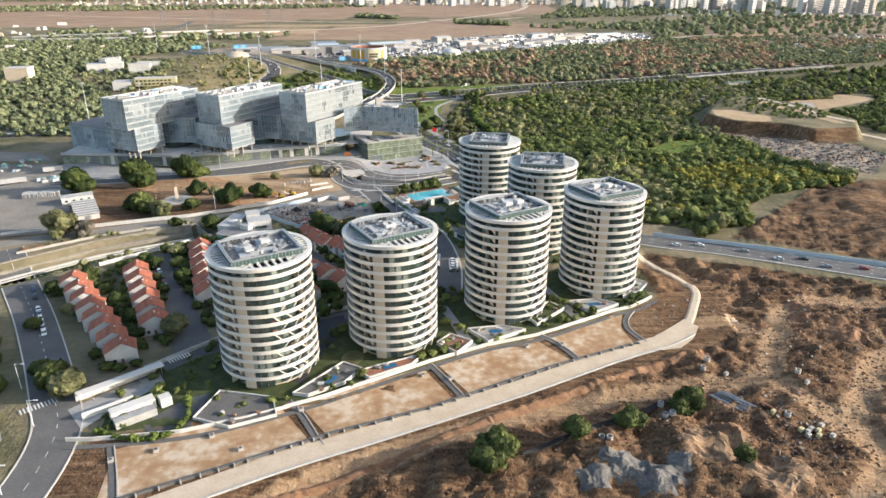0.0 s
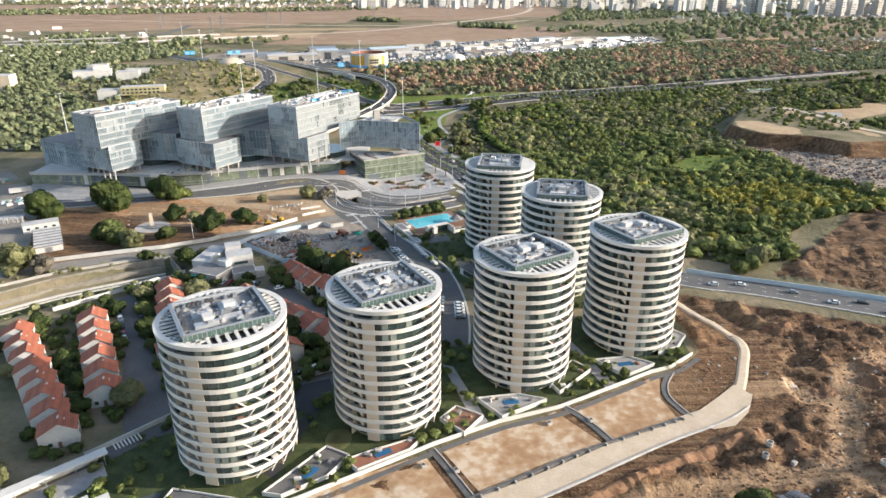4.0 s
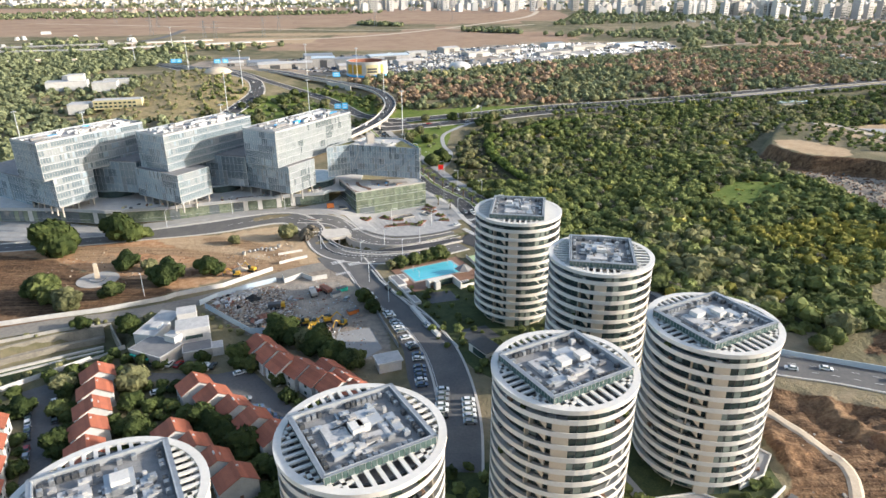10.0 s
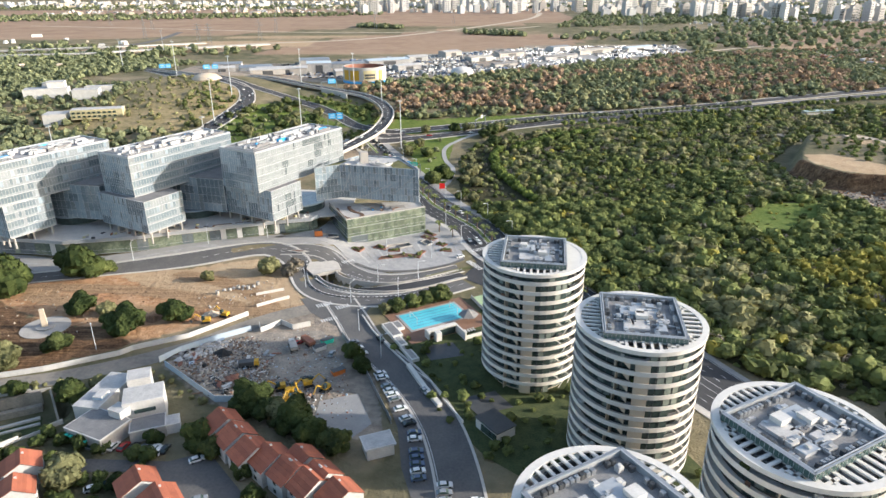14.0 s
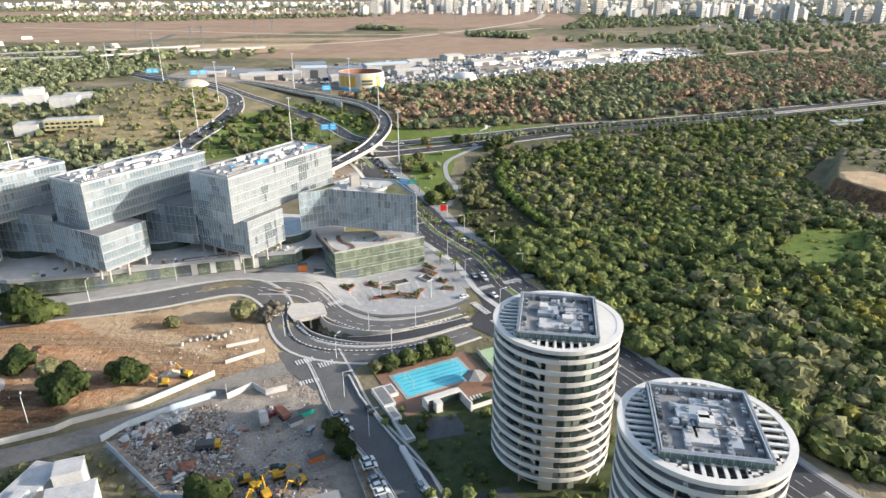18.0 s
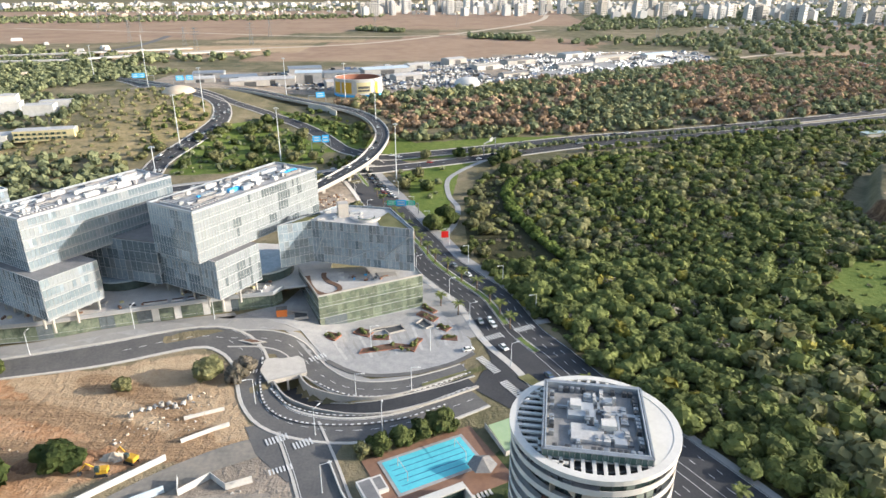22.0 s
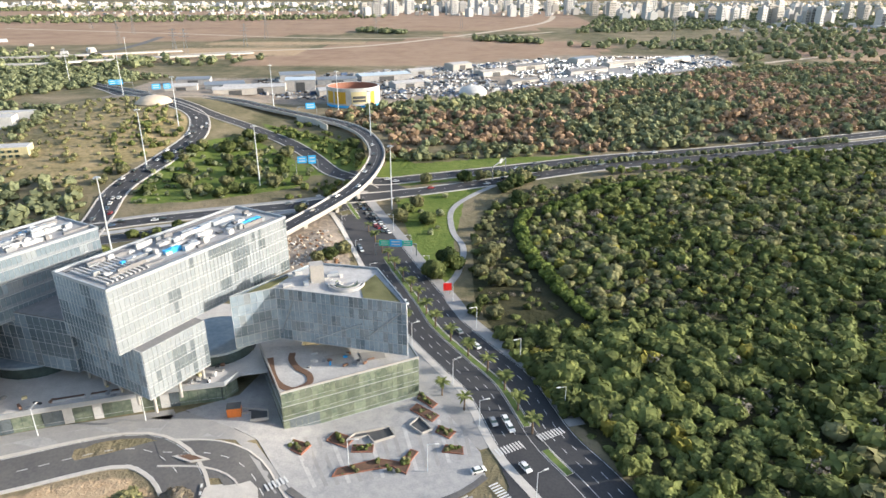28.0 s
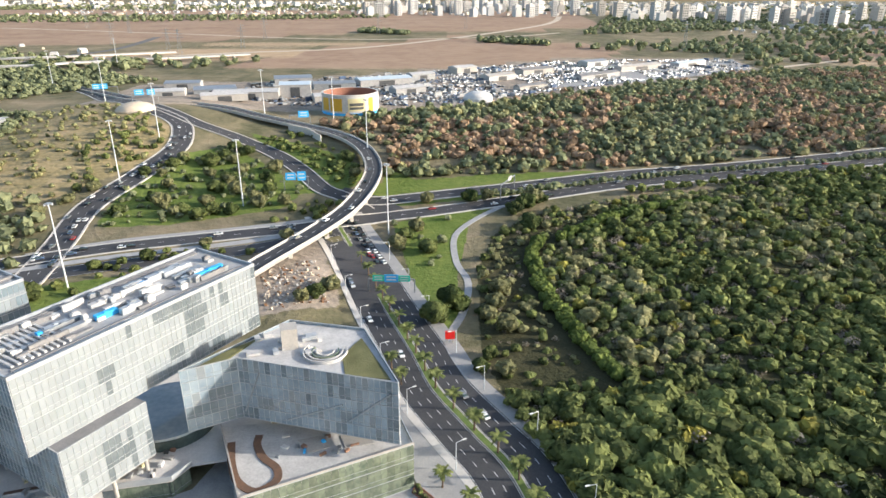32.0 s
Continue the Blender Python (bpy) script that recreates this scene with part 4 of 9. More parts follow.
def office_block(label, near, length, width, low_near, low_len, low_w, z=(15.7, 31.0, 50.4), seed=1, rmats=(), fmats=(), joined=False):
    t = thing("office_block", label, "office building", "stacked glass office blocks")
    up = slab_poly(near, length, width)
    lo = slab_poly(low_near, low_len, low_w)
    part("upper_body", MB().prism(up, z[1], z[2] - 0.5), M_DARK, t)
    part("lower_body", MB().prism(lo, z[0], z[1] - 0.3), M_DARK, t)
    part("soffit", MB().prism(lo, z[0] - 0.4, z[0] - 0.02), M_FIN, t)
    part("soffit", MB().prism(up, z[1] - 0.28, z[1] - 0.02), M_FIN, t)
    part("terrace", MB().prism(lo, z[1] - 0.26, z[1] - 0.05), M_ROOFGREY, t, "narrow planted terrace on the lower volume")
    part("roof", MB().prism(up, z[2] - 0.48, z[2] - 0.25), M_PAVING, t, "pale gravel roof")
    facade(t, up[0], up[1], z[1], z[2], 5, max(8, round(length / 1.45)), -V, rmats, seed, joined=joined, banded=joined)
    facade(t, up[3], up[0], z[1], z[2], 5, max(6, round(width / 1.5)), -U, fmats, seed + 1, joined=True)
    facade(t, lo[0], lo[1], z[0], z[1], 4, max(4, round(low_len / 1.5)), -V, rmats, seed + 2, joined=joined, banded=joined)
    facade(t, lo[3], lo[0], z[0], z[1], 4, max(6, round(low_w / 1.6)), -U, fmats, seed + 3, joined=True)
    facade(t, up[1], up[2], z[1], z[2], 5, 10, U, fmats, seed + 4, fins=False, joined=True)
    rim = MB()
    for i in range(4):
        a, b = Vector((*up[i], 0)), Vector((*up[(i + 1) % 4], 0))
        c, d = (a + b) / 2, (b - a)
        rim.box((c.x, c.y, z[2]), (d.length + 0.5, 0.45, 0.9), math.atan2(d.y, d.x))
    part("parapet", rim, M_FIN, t)
    # roof plant
    rng = random.Random(seed * 5)
    o = Vector((*near, 0))
    a = math.atan2(U.y, U.x)
    for i in range(int(length / 0.9)):
        s, w = rng.uniform(4, length - 4), rng.uniform(4, width - 4)
        p = o + U * s + V * w
        h = rng.uniform(0.4, 1.7)
        kind = rng.random()
        mt = M_BLUESIGN if kind > 0.975 else rng.choice((M_WHITE, M_METAL, M_ROOFWHITE, M_ROOFGREY, M_FIN))
        mb = MB().box((p.x, p.y, z[2] - 0.25 + h / 2), (rng.choice((1.2, 2.0, 3.0, 5.5, 9.0)), rng.uniform(0.6, 1.8), h), a)
        if h > 1.0:
            mb.box((p.x, p.y, z[2] - 0.2 + h), (1.2, 1.0, 0.25), a)
        part("roof_unit", mb, mt, t)
    for w in (1.5, 2.6, width - 2.6, width - 1.5):
        p = o + U * (length / 2) + V * w
        part("roof_walkway", MB().box((p.x, p.y, z[2] - 0.1), (length - 4, 0.5, 0.3), a), M_METAL if w in (1.5,) else M_ROOFGREY, t)
    for i in range(10):
        p = o + U * (3 + i * 1.4) + V * (width / 2)
        part("roof_louvre", MB().box((p.x, p.y, z[2] + 0.1), (0.6, width - 7, 0.5), a), M_ROOFWHITE, t)
    # pillars
    lo_o = Vector((*low_near, 0))
    for s in range(3):
        for w in range(6):
            p = lo_o + U * (2 + s * (low_len - 4) / 2) + V * (1.5 + w * (low_w - 3) / 5)
            part("pillar", MB().tube((p.x, p.y, 9.5), (p.x, p.y, z[0] - 0.3), 0.5, n=10), M_CONC, t, "round concrete pillar", smooth=False)
    return t


BRIGHT = (M_FRIT,) * 12 + (M_GREYFRIT,) * 2 + (M_SLOT,)
MIXED = (M_FRIT,) * 3 + (M_GREYFRIT,) * 3 + (M_CURTAIN,) * 2 + (M_CURTAINDARK,)
GREY = (M_CURTAIN,) * 10 + (M_GREYFRIT,) * 2 + (M_CURTAINDARK,)
office_block("long glass office block with a pale fritted side, raised on pillars", (-90.0, 94.8), 67.3, 23.6, (-84.6, 96.0), 21.5, 42, seed=3, rmats=BRIGHT, fmats=GREY)
office_block("glass office block cantilevered over a lower volume, half in shadow", (-147.3, 88.0), 63, 22, (-140, 80), 21.5, 34, seed=5, rmats=MIXED, fmats=GREY, joined=True)
office_block("glass office block at the end of the row", (-204.8, 71.5), 62, 22.5, (-202, 74.5), 22, 30, seed=7, rmats=MIXED, fmats=GREY, joined=True)
# wings that link the blocks at the back
for (lab, poly, z0, z1, fa, fb) in (("lower glass link wing behind the office blocks", [(-112, 110), (-152, 122), (-146, 150), (-104, 138)], 15.7, 33, 3, 0),
                                    ("lower glass link wing between the office blocks", [(-170, 100), (-206, 108), (-200, 140), (-160, 128)], 15.7, 33, 3, 0),
                                    ("low glass end wing beside the highway", [(-226, 92), (-268, 118), (-254, 150), (-214, 122)], 8, 26, 3, 0)):
    t = thing("office_wing", lab, "office building")
    part("body", MB().prism(poly, z0, z1), M_DARK, t)
    part("roof", MB().prism(poly, z1, z1 + 0.5), M_ROOFGREY, t)
    a, b = Vector((*poly[1], 0)), Vector((*poly[0], 0))
    d = (b - a).normalized()
    facade(t, a, b, z0, z1, 4, max(6, int((b - a).length / 2.6)), Vector((d.y, -d.x, 0)), GREY, 11, joined=True)
    a, b = Vector((*poly[0], 0)), Vector((*poly[3], 0))
    d = (b - a).normalized()
    facade(t, a, b, z0, z1, 4, max(5, int((b - a).length / 2.6)), Vector((d.y, -d.x, 0)), GREY, 12, joined=True)

# block with the garden roof
D_TOP = [(-66.8, 119.5), (-54.5, 126), (-12.6, 115), (-23.8, 141.3), (-45.5, 146)]
t = thing("office_pavilion", "wedge-shaped glass office pavilion with a garden roof", "office building")
part("body", MB().prism(D_TOP, 18.4, 35.4), M_DARK, t)
part("roof", MB().prism(D_TOP, 35.4, 35.7), M_ROOFWHITE, t, "white membrane roof")
for i, (bays, ms) in enumerate(((7, GREY), (28, GREY), (12, GREY), (9, GREY), (12, GREY))):
    a, b = Vector((*D_TOP[i], 0)), Vector((*D_TOP[(i + 1) % 5], 0))
    d = (b - a).normalized()
    facade(t, a, b, 18.4, 36.4, 5, bays, Vector((d.y, -d.x, 0)), ms, 30 + i, joined=i > 1)
part("lawn", MB().prism([(-26, 119.5), (-14.5, 117), (-24, 137), (-28, 128)], 35.7, 35.9), M_LEAF_OLIVE, t, "small roof lawn")
part("lawn", MB().prism([(-64, 121), (-57, 125.5), (-52, 136), (-58, 130)], 35.7, 36.1), M_LEAF_OLIVE, t)
part("stair_head", MB().box((-42.5, 133, 38.6), (4.2, 4.2, 6.0), 0.3), M_CONC, t, "concrete stair head")
for r in (2.5, 3.6, 4.7, 5.8):
    part("curved_bench", MB().ring(r - 0.35, r, 35.7, 36.6, 24, 150, 380, c=(-32.5, 129.5)), M_ROOFWHITE if r != 3.6 else M_GREENGLASS, t)
rng = random.Random(9)
for i in range(16):
    u, v = rng.uniform(0, 1), rng.uniform(0, 1)
    x, y = -52 + 18 * u, 127 + 12 * v
    part("roof_unit", MB().box((x, y, 36.1), (rng.uniform(1, 3.5), rng.uniform(0.8, 2.2), rng.uniform(0.5, 1.3)), 0.4), rng.choice((M_WHITE, M_FIN, M_ROOFWHITE)), t)

dt = D_TOP
da, db = Vector((*dt[1], 0)), Vector((*dt[2], 0))
dn = Vector(((db - da).normalized().y, -(db - da).normalized().x, 0)) * 0.35
for f0, z0_, f1, z1_ in ((0.02, 20.5, 0.14, 33.0), (0.30, 20.0, 0.66, 27.5), (0.70, 23.0, 0.96, 33.0)):
    p, q = da + (db - da) * f0 + dn, da + (db - da) * f1 + dn
    part("brace", MB().tube((p.x, p.y, z0_), (q.x, q.y, z1_), 0.22, n=5), M_FIN, t, "slanted pale brace")
# low corner building with a glass hall
E_POLY = [(-49.0, 100.3), (-9.6, 120.0), (-14, 132), (-62, 128)]
t = thing("glass_hall", "two-storey green-tinted glass corner hall with a roof terrace", "office building")
part("body", MB().prism([(-48.2, 101.6), (-11.0, 120.2), (-15, 131), (-61, 127)], 0.2, 13.2), M_DARK, t)
part("roof", MB().prism(E_POLY, 13.3, 13.7), M_ROOFWHITE, t, "unfinished concrete roof terrace")
for i, bays in ((0, 24), (3, 14), (1, 6)):
    a, b = Vector((*E_POLY[i], 0)), Vector((*E_POLY[(i + 1) % 4], 0))
    d = (b - a).normalized()
    o = Vector((d.y, -d.x, 0))
    facade(t, a, b, 0.3, 14.4, 3, bays, o, (M_GREENGLASS,) * 6 + (M_SLOT,), 50 + i, fins=False)
part("storefront", MB().box((-30, 109.8, 3.2), (38, 0.2, 5.4), math.atan2(19.7, 39.4)), M_GREENGLASS, t)
part("roof_path", ribbon(curve_pts([(-57, 121, 13.7), (-54.5, 113, 13.7), (-51, 106.5, 13.7), (-46, 103.5, 13.7), (-42, 107, 13.7), (-43, 111.5, 13.7), (-47, 115, 13.7), (-50, 120, 13.7), (-50.5, 124, 13.7)], 1.0), -1.0, 1.0, 0.25, 0.24, own_z=True), M_SOIL, t, "curved brown roof path")
part("roof_parapet", MB().box((-29.3, 110.2, 14.3), (44.4, 0.35, 1.2), math.atan2(19.7, 39.4)).box((-55.5, 114.2, 14.3), (30.6, 0.35, 1.2), math.atan2(-27.7, 13.0)), M_CONC, t, "grey terrace parapet")
part("roof_bay", MB().prism([(-36, 117), (-31, 119.4), (-34, 124), (-40, 122)], 13.7, 13.9), M_CONC, t)
part("roof_bay", MB().prism([(-27, 119), (-20, 121), (-21, 125), (-29, 124)], 13.7, 13.9), M_PAVING2, t)
for i in range(14):
    part("building_material", MB().box((rng.uniform(-44, -22), rng.uniform(115, 124), 14.0), (rng.uniform(0.6, 2.4), rng.uniform(0.5, 1.4), rng.uniform(0.3, 0.9)), rng.uniform(0, 3)), rng.choice((M_DECKWOOD, M_WHITE, M_METAL, M_BLUESIGN)), t)

# raised deck with shop fronts
DECK = [(-262, 88), (-204, 84), (-182, 80), (-150, 86), (-118, 97), (-85, 107), (-69, 110.5), (-66, 116), (-50, 120), (-50, 160), (-120, 170), (-262, 165)]
t = tagged(thing("deck", "raised pale paved campus deck above a row of glass shop fronts", "terrace"), kind="structure")
part("slab", MB().prism(DECK, 10.2, 11.0), M_DECKPALE, t, "pale stone deck slab")
for i in range(7):
    a, b = Vector((*DECK[i], 0)), Vector((*DECK[i + 1], 0))
    d = (b - a).normalized()
    o = Vector((d.y, -d.x, 0))
    c = (a + b) / 2
    L = (b - a).length
    ang = math.atan2(d.y, d.x)
    p = c - o * 1.6
    part("shop_wall", MB().box((p.x, p.y, 7.0), (L, 0.3, 6.4), ang), M_DARK, t)
    facade(t, a - o * 1.2, b - o * 1.2, 3.8, 10.1, 1, max(2, int(L / 2.6)), o, (M_GREENGLASS,) * 6 + (M_WHITE, M_SLOT), 70 + i, fins=False, joined=True)
    part("parapet", MB().box((c.x, c.y, 11.3), (L, 0.4, 1.4), ang), M_FIN, t, "pale deck edge")
for cx, cy, r in ((-78, 133, 13), (-134, 128, 15), (-192, 118, 13)):
    h = thing("glass_rotunda", "low round glass hall with a blue-grey roof", "building", "round glass halls")
    part("wall", MB().ring(r - 0.4, r - 0.2, 11.0, 14.8, 36, c=(cx, cy)), M_GLASS, h)
    part("roof", MB().ring(0.1, r + 0.6, 14.8, 15.5, 36, c=(cx, cy)), M_CURTAIN, h, "blue-grey sheet roof")

# ---- pool ----
PA = math.atan2(11.2, 22.3)
pool_c = (-5.0, 23.0)
t = thing("swimming_pool", "turquoise lane pool with dark lane lines, full of water", "pool")
part("coping", MB().box((*pool_c, 0.18), (27.0, 15.2, 0.36), PA), M_PAVING, t)
part("water", MB().box((*pool_c, 0.22), (25, 13.2, 0.36), PA), M_WATER, t, "turquoise water")
for k in range(5):
    o = -13.2 / 2 + 2.2 * (k + 1)
    part("lane_line", MB().box((pool_c[0] - o * math.sin(PA), pool_c[1] + o * math.cos(PA), 0.405), (22.5, 0.25, 0.02), PA), M_POOLLINE, t)
single("pool_deck", MB().box((pool_c[0] + 1.5, pool_c[1] - 2.5, 0.1), (35, 26, 0.24), PA), M_DECKWOOD, "red-brown paved pool deck", "deck", kind="structure")
for s in (-1, 1):
    g = thing("water_polo_goal", "white tubular water polo goal at the pool's end", "goal", "pool goals")
    c = Vector((*pool_c, 0)) + Vector((math.cos(PA), math.sin(PA), 0)) * s * 9
    pv = Vector((-math.sin(PA), math.cos(PA), 0)) * 3.4
    for q in (-1, 1):
        part("post", MB().tube((c + pv * q) + Vector((0, 0, 0.3)), (c + pv * q) + Vector((0, 0, 3.2)), 0.09), M_WHITE, g)
    part("crossbar", MB().tube((c - pv) + Vector((0, 0, 3.2)), (c + pv) + Vector((0, 0, 3.2)), 0.09), M_WHITE, g)


# ---- houses ----
def house(name, label, w, d, h, rise, seed):
    """A small white terrace house with a two-pitch tiled roof, its ridge along its depth."""
    t = thing(name, label, "house", "red-roofed terrace houses")
    part("wall", MB().add([(-w / 2, -d / 2, 0), (w / 2, -d / 2, 0), (w / 2, d / 2, 0), (-w / 2, d / 2, 0), (-w / 2, -d / 2, h), (w / 2, -d / 2, h), (w / 2, d / 2, h), (-w / 2, d / 2, h), (w * 0.07, -d / 2, h + rise), (w * 0.07, d / 2, h + rise)],
                          [(0, 1, 5, 8, 4), (2, 3, 7, 9, 6), (1, 2, 6, 5), (3, 0, 4, 7), (3, 2, 1, 0), (4, 8, 9, 7), (5, 6, 9, 8)]), M_WHITE, t, "white rendered walls")
    ov = 0.3
    for s, x0 in ((-1, -w / 2), (1, w / 2)):
        rx = w * 0.07
        n = 5
        for k in range(n):
            f0, f1 = k / n, (k + 1) / n
            xa, xb = x0 + s * ov + (rx - x0 - s * ov) * f0, x0 + s * ov + (rx - x0 - s * ov) * f1
            za, zb = h - 0.15 + (rise + 0.3) * f0, h - 0.15 + (rise + 0.3) * f1
            lip = 0.09
            mb = MB().add([(xa, -d / 2 - ov, za + lip), (xa, d / 2 + ov, za + lip), (xb, d / 2 + ov, zb + 0.02), (xb, -d / 2 - ov, zb + 0.02),
                           (xa, -d / 2 - ov, za - 0.05), (xa, d / 2 + ov, za - 0.05), (xb, d / 2 + ov, zb - 0.1), (xb, -d / 2 - ov, zb - 0.1)],
                          [(0, 1, 2, 3), (7, 6, 5, 4), (0, 4, 5, 1), (3, 2, 6, 7), (0, 3, 7, 4), (1, 5, 6, 2)])
            part("roof_tile_course", mb, M_TILE, t, "terracotta tiles" if k == 0 else "")
    rng = random.Random(seed)
    for s in (-1, 1):
        for z in (1.6, 4.4):
            for x in (-w * 0.22,):
                if rng.random() < 0.75:
                    part("window", MB().box((x, s * (d / 2 + 0.02), z), (1.1, 0.12, 1.2)), M_GLASS, t)
    for s in (-1, 1):
        for z in (1.5, 4.3):
            part("window", MB().box((s * (w / 2 + 0.02), rng.uniform(-2, 2), z), (0.12, 1.3, 1.2)), M_GLASS, t)
    part("door", MB().box((w * 0.02, -d / 2 - 0.04, 1.05), (0.95, 0.1, 2.1)), M_DECKWOOD, t)
    if seed % 2:
        part("solar_boiler", MB().tube((0.6, -0.6, h + rise + 0.2), (0.6, 0.7, h + rise + 0.2), 0.28).box((1.5, 0, h + rise * 0.75), (1.6, 1.2, 0.08)), M_WHITE, t)
    else:
        part("chimney", MB().box((1.2, d * 0.2, h + rise * 0.7), (0.6, 0.6, 1.9)), M_WHITE, t)
    return t


HOUSE_ROWS = (
    ((-159, -106), (-114.5, -162.5), 8, 22), ((-136.5, -95.5), (-110.5, -142.5), 6, 22), ((-116.5, -69), (-98, -117), 6, 30),
    ((-82, -76), (-43, -107), 6, 37), ((-80.5, -100), (-57, -119), 4, 32), ((-67.5, -51), (-56, -64), 3, 40), ((-49.5, -67), (-37, -77), 3, 45), ((-41, -68), (-29, -81), 3, 40),
)
seedling = 0
protos = [house("terrace_house", "white terrace house with a red tiled roof", 10.2, 7.0, 5.2, 2.8, s) for s in (0, 1, 2)]
used = set()
for (x0, y0), (x1, y1), n, rot in HOUSE_ROWS:
    for i in range(n):
        f = i / max(1, n - 1)
        x, y = x0 + (x1 - x0) * f, y0 + (y1 - y0) * f
        k = seedling % 3
        m = pose(x, y, 0, 0, 0, rot + (seedling * 37 % 5) - 2)
        if k not in used:
            protos[k].matrix_basis = m
            used.add(k)
        else:
            copy_thing(protos[k], m)
        seedling += 1

# building materials lying about on the deck
rng = random.Random(91)
for i in range(46):
    f = rng.random()
    k = rng.randrange(2, 6)
    a, b = Vector((*DECK[k], 0)), Vector((*DECK[k + 1], 0))
    p = a + (b - a) * f + Vector((-0.25, 0.97, 0)) * rng.uniform(1.5, 12)
    h = rng.uniform(0.3, 1.1)
    single("material_stack", MB().box((p.x, p.y, 11 + h / 2), (rng.uniform(0.6, 2.8), rng.uniform(0.5, 1.5), h), rng.uniform(0, 3)).box((p.x, p.y, 11 + h + 0.05), (0.5, 0.5, 0.1), rng.uniform(0, 3)), rng.choice((M_DECKWOOD, M_WHITE, M_METAL, M_CONC, M_DARK, M_YELLOWPALE)), "stack of building material on the campus deck", "building material", "deck material stacks")
for i in range(3):
    a, b = [Vector((*q, 0)) for q in ((-118, 97), (-85, 107))]
    p = a + (b - a) * (0.2 + 0.3 * i) + Vector((-1.2, 4.0, 0))
    ln = thing("planter", "long low white planter box on the campus deck", "planter", "deck planters", m=pose(p.x, p.y, 11.0, 0, 0, 17))
    part("box", MB().box((0, 0, 0.3), (9, 1.4, 0.6)), M_ROOFWHITE, ln)
    part("soil", MB().box((0, 0, 0.6), (8.6, 1.0, 0.1)), M_SOIL, ln)

# ---- vegetation ----
def leaf_cloud(rng, blobs, leaves, size):
    """Leaf-like quads scattered over a heap of rounded clumps, as arrays of corners."""
    out = []
    for _ in range(leaves):
        cx, cy, cz, r = blobs[rng.randrange(len(blobs))]
        d = Vector((rng.gauss(0, 1), rng.gauss(0, 1), rng.gauss(0.25, 1))).normalized()
        p = Vector((cx, cy, cz)) + d * r * rng.uniform(0.9, 1.05)
        nrm = (d + Vector((rng.gauss(0, 0.2), rng.gauss(0, 0.2), rng.gauss(0.1, 0.2)))).normalized()
        u = nrm.orthogonal().normalized()
        w = nrm.cross(u)
        a = rng.uniform(0, 6.28)
        u, w = u * math.cos(a) + w * math.sin(a), w * math.cos(a) - u * math.sin(a)
        s = size * rng.uniform(0.6, 1.35)
        out.append([p - u * s * 0.5, p - w * s * 0.38, p + u * s * 0.55 - nrm * s * 0.12, p + w * s * 0.38])
    return np.array([[tuple(q) for q in f] for f in out])


def twig_shape(seed, leaves, size):
    """A loose see-through crown of the same size."""
    rng = random.Random(seed)
    blobs = [(0, 0, 0.85, 0.62)] + [(0.5 * math.cos(k), 0.5 * math.sin(k), rng.uniform(0.5, 1.1), 0.4) for k in range(6)]
    return leaf_cloud(rng, blobs, leaves, size)


def crown_shape(seed, grid, leaves, size, tall=0.8):
    """A rounded crown of leafy lumps about 2 units across and up to 2 high, with loose leaves over it."""
    rng = random.Random(seed)
    mid = Vector((0, 0, 0.55 * tall + 0.1))
    blobs = [(Vector((0, 0, 0.85 * tall + 0.1)), 0.62)]
    for k in range(8):
        a, r = k * 0.785 + rng.uniform(-0.35, 0.35), rng.uniform(0.4, 0.66)
        blobs.append((Vector((r * math.cos(a), r * math.sin(a), rng.uniform(0.4, 1.15) * tall + 0.1)), rng.uniform(0.27, 0.42)))

    def skin(d):
        far = 0.42
        for c, r in blobs:
            q = d.dot(c - mid)
            disc = r * r - (c - mid).length_squared + q * q
            if disc > 0:
                far = max(far, q + math.sqrt(disc))
        far *= 1 + 0.16 * noise.noise(d * 3.1 + Vector((seed, 0, 0))) + 0.13 * noise.noise(d * 8.3 + Vector((0, seed, 0)))
        return mid + d * far

    out = []
    for ax in range(5):
        pts = {}
        for i in range(grid + 1):
            for j in range(grid + 1):
                a, b = math.tan((2 * i / grid - 1) * 0.785), math.tan((2 * j / grid - 1) * 0.785)
                d = ((1, a, b), (-1, -a, b), (-a, 1, b), (a, -1, b), (a, b, 1))[ax]
                pts[i, j] = skin(Vector(d).normalized())
        for i in range(grid):
            for j in range(grid):
                q = [pts[i, j], pts[i + 1, j], pts[i + 1, j + 1], pts[i, j + 1]]
                c = (q[0] + q[1] + q[2] + q[3]) / 4
                nrm = (q[2] - q[0]).cross(q[3] - q[1]).normalized()
                cell = (q[2] - q[0]).length
                out.append([c + (p - c) * 1.14 + nrm * cell * rng.gauss(0, 0.17) for p in q])
    arr = np.array([[tuple(p) for p in f] for f in out])
    if leaves:
        extra = leaf_cloud(rng, [(*c, r * 1.03) for c, r in blobs], leaves, size)
        arr = np.concatenate([arr, extra])
    return arr


def quads_mesh(name, arr, material):
    """One mesh from an array of four-cornered faces."""
    n = len(arr)
    me = bpy.data.meshes.new(name)
    me.vertices.add(4 * n)
    me.vertices.foreach_set("co", arr.reshape(-1))
    me.loops.add(4 * n)
    me.loops.foreach_set("vertex_index", np.arange(4 * n, dtype=np.int32))
    me.polygons.add(n)
    me.polygons.foreach_set("loop_start", np.arange(0, 4 * n, 4, dtype=np.int32))
    me.update(calc_edges=True)
    me.materials.append(material)
    return me


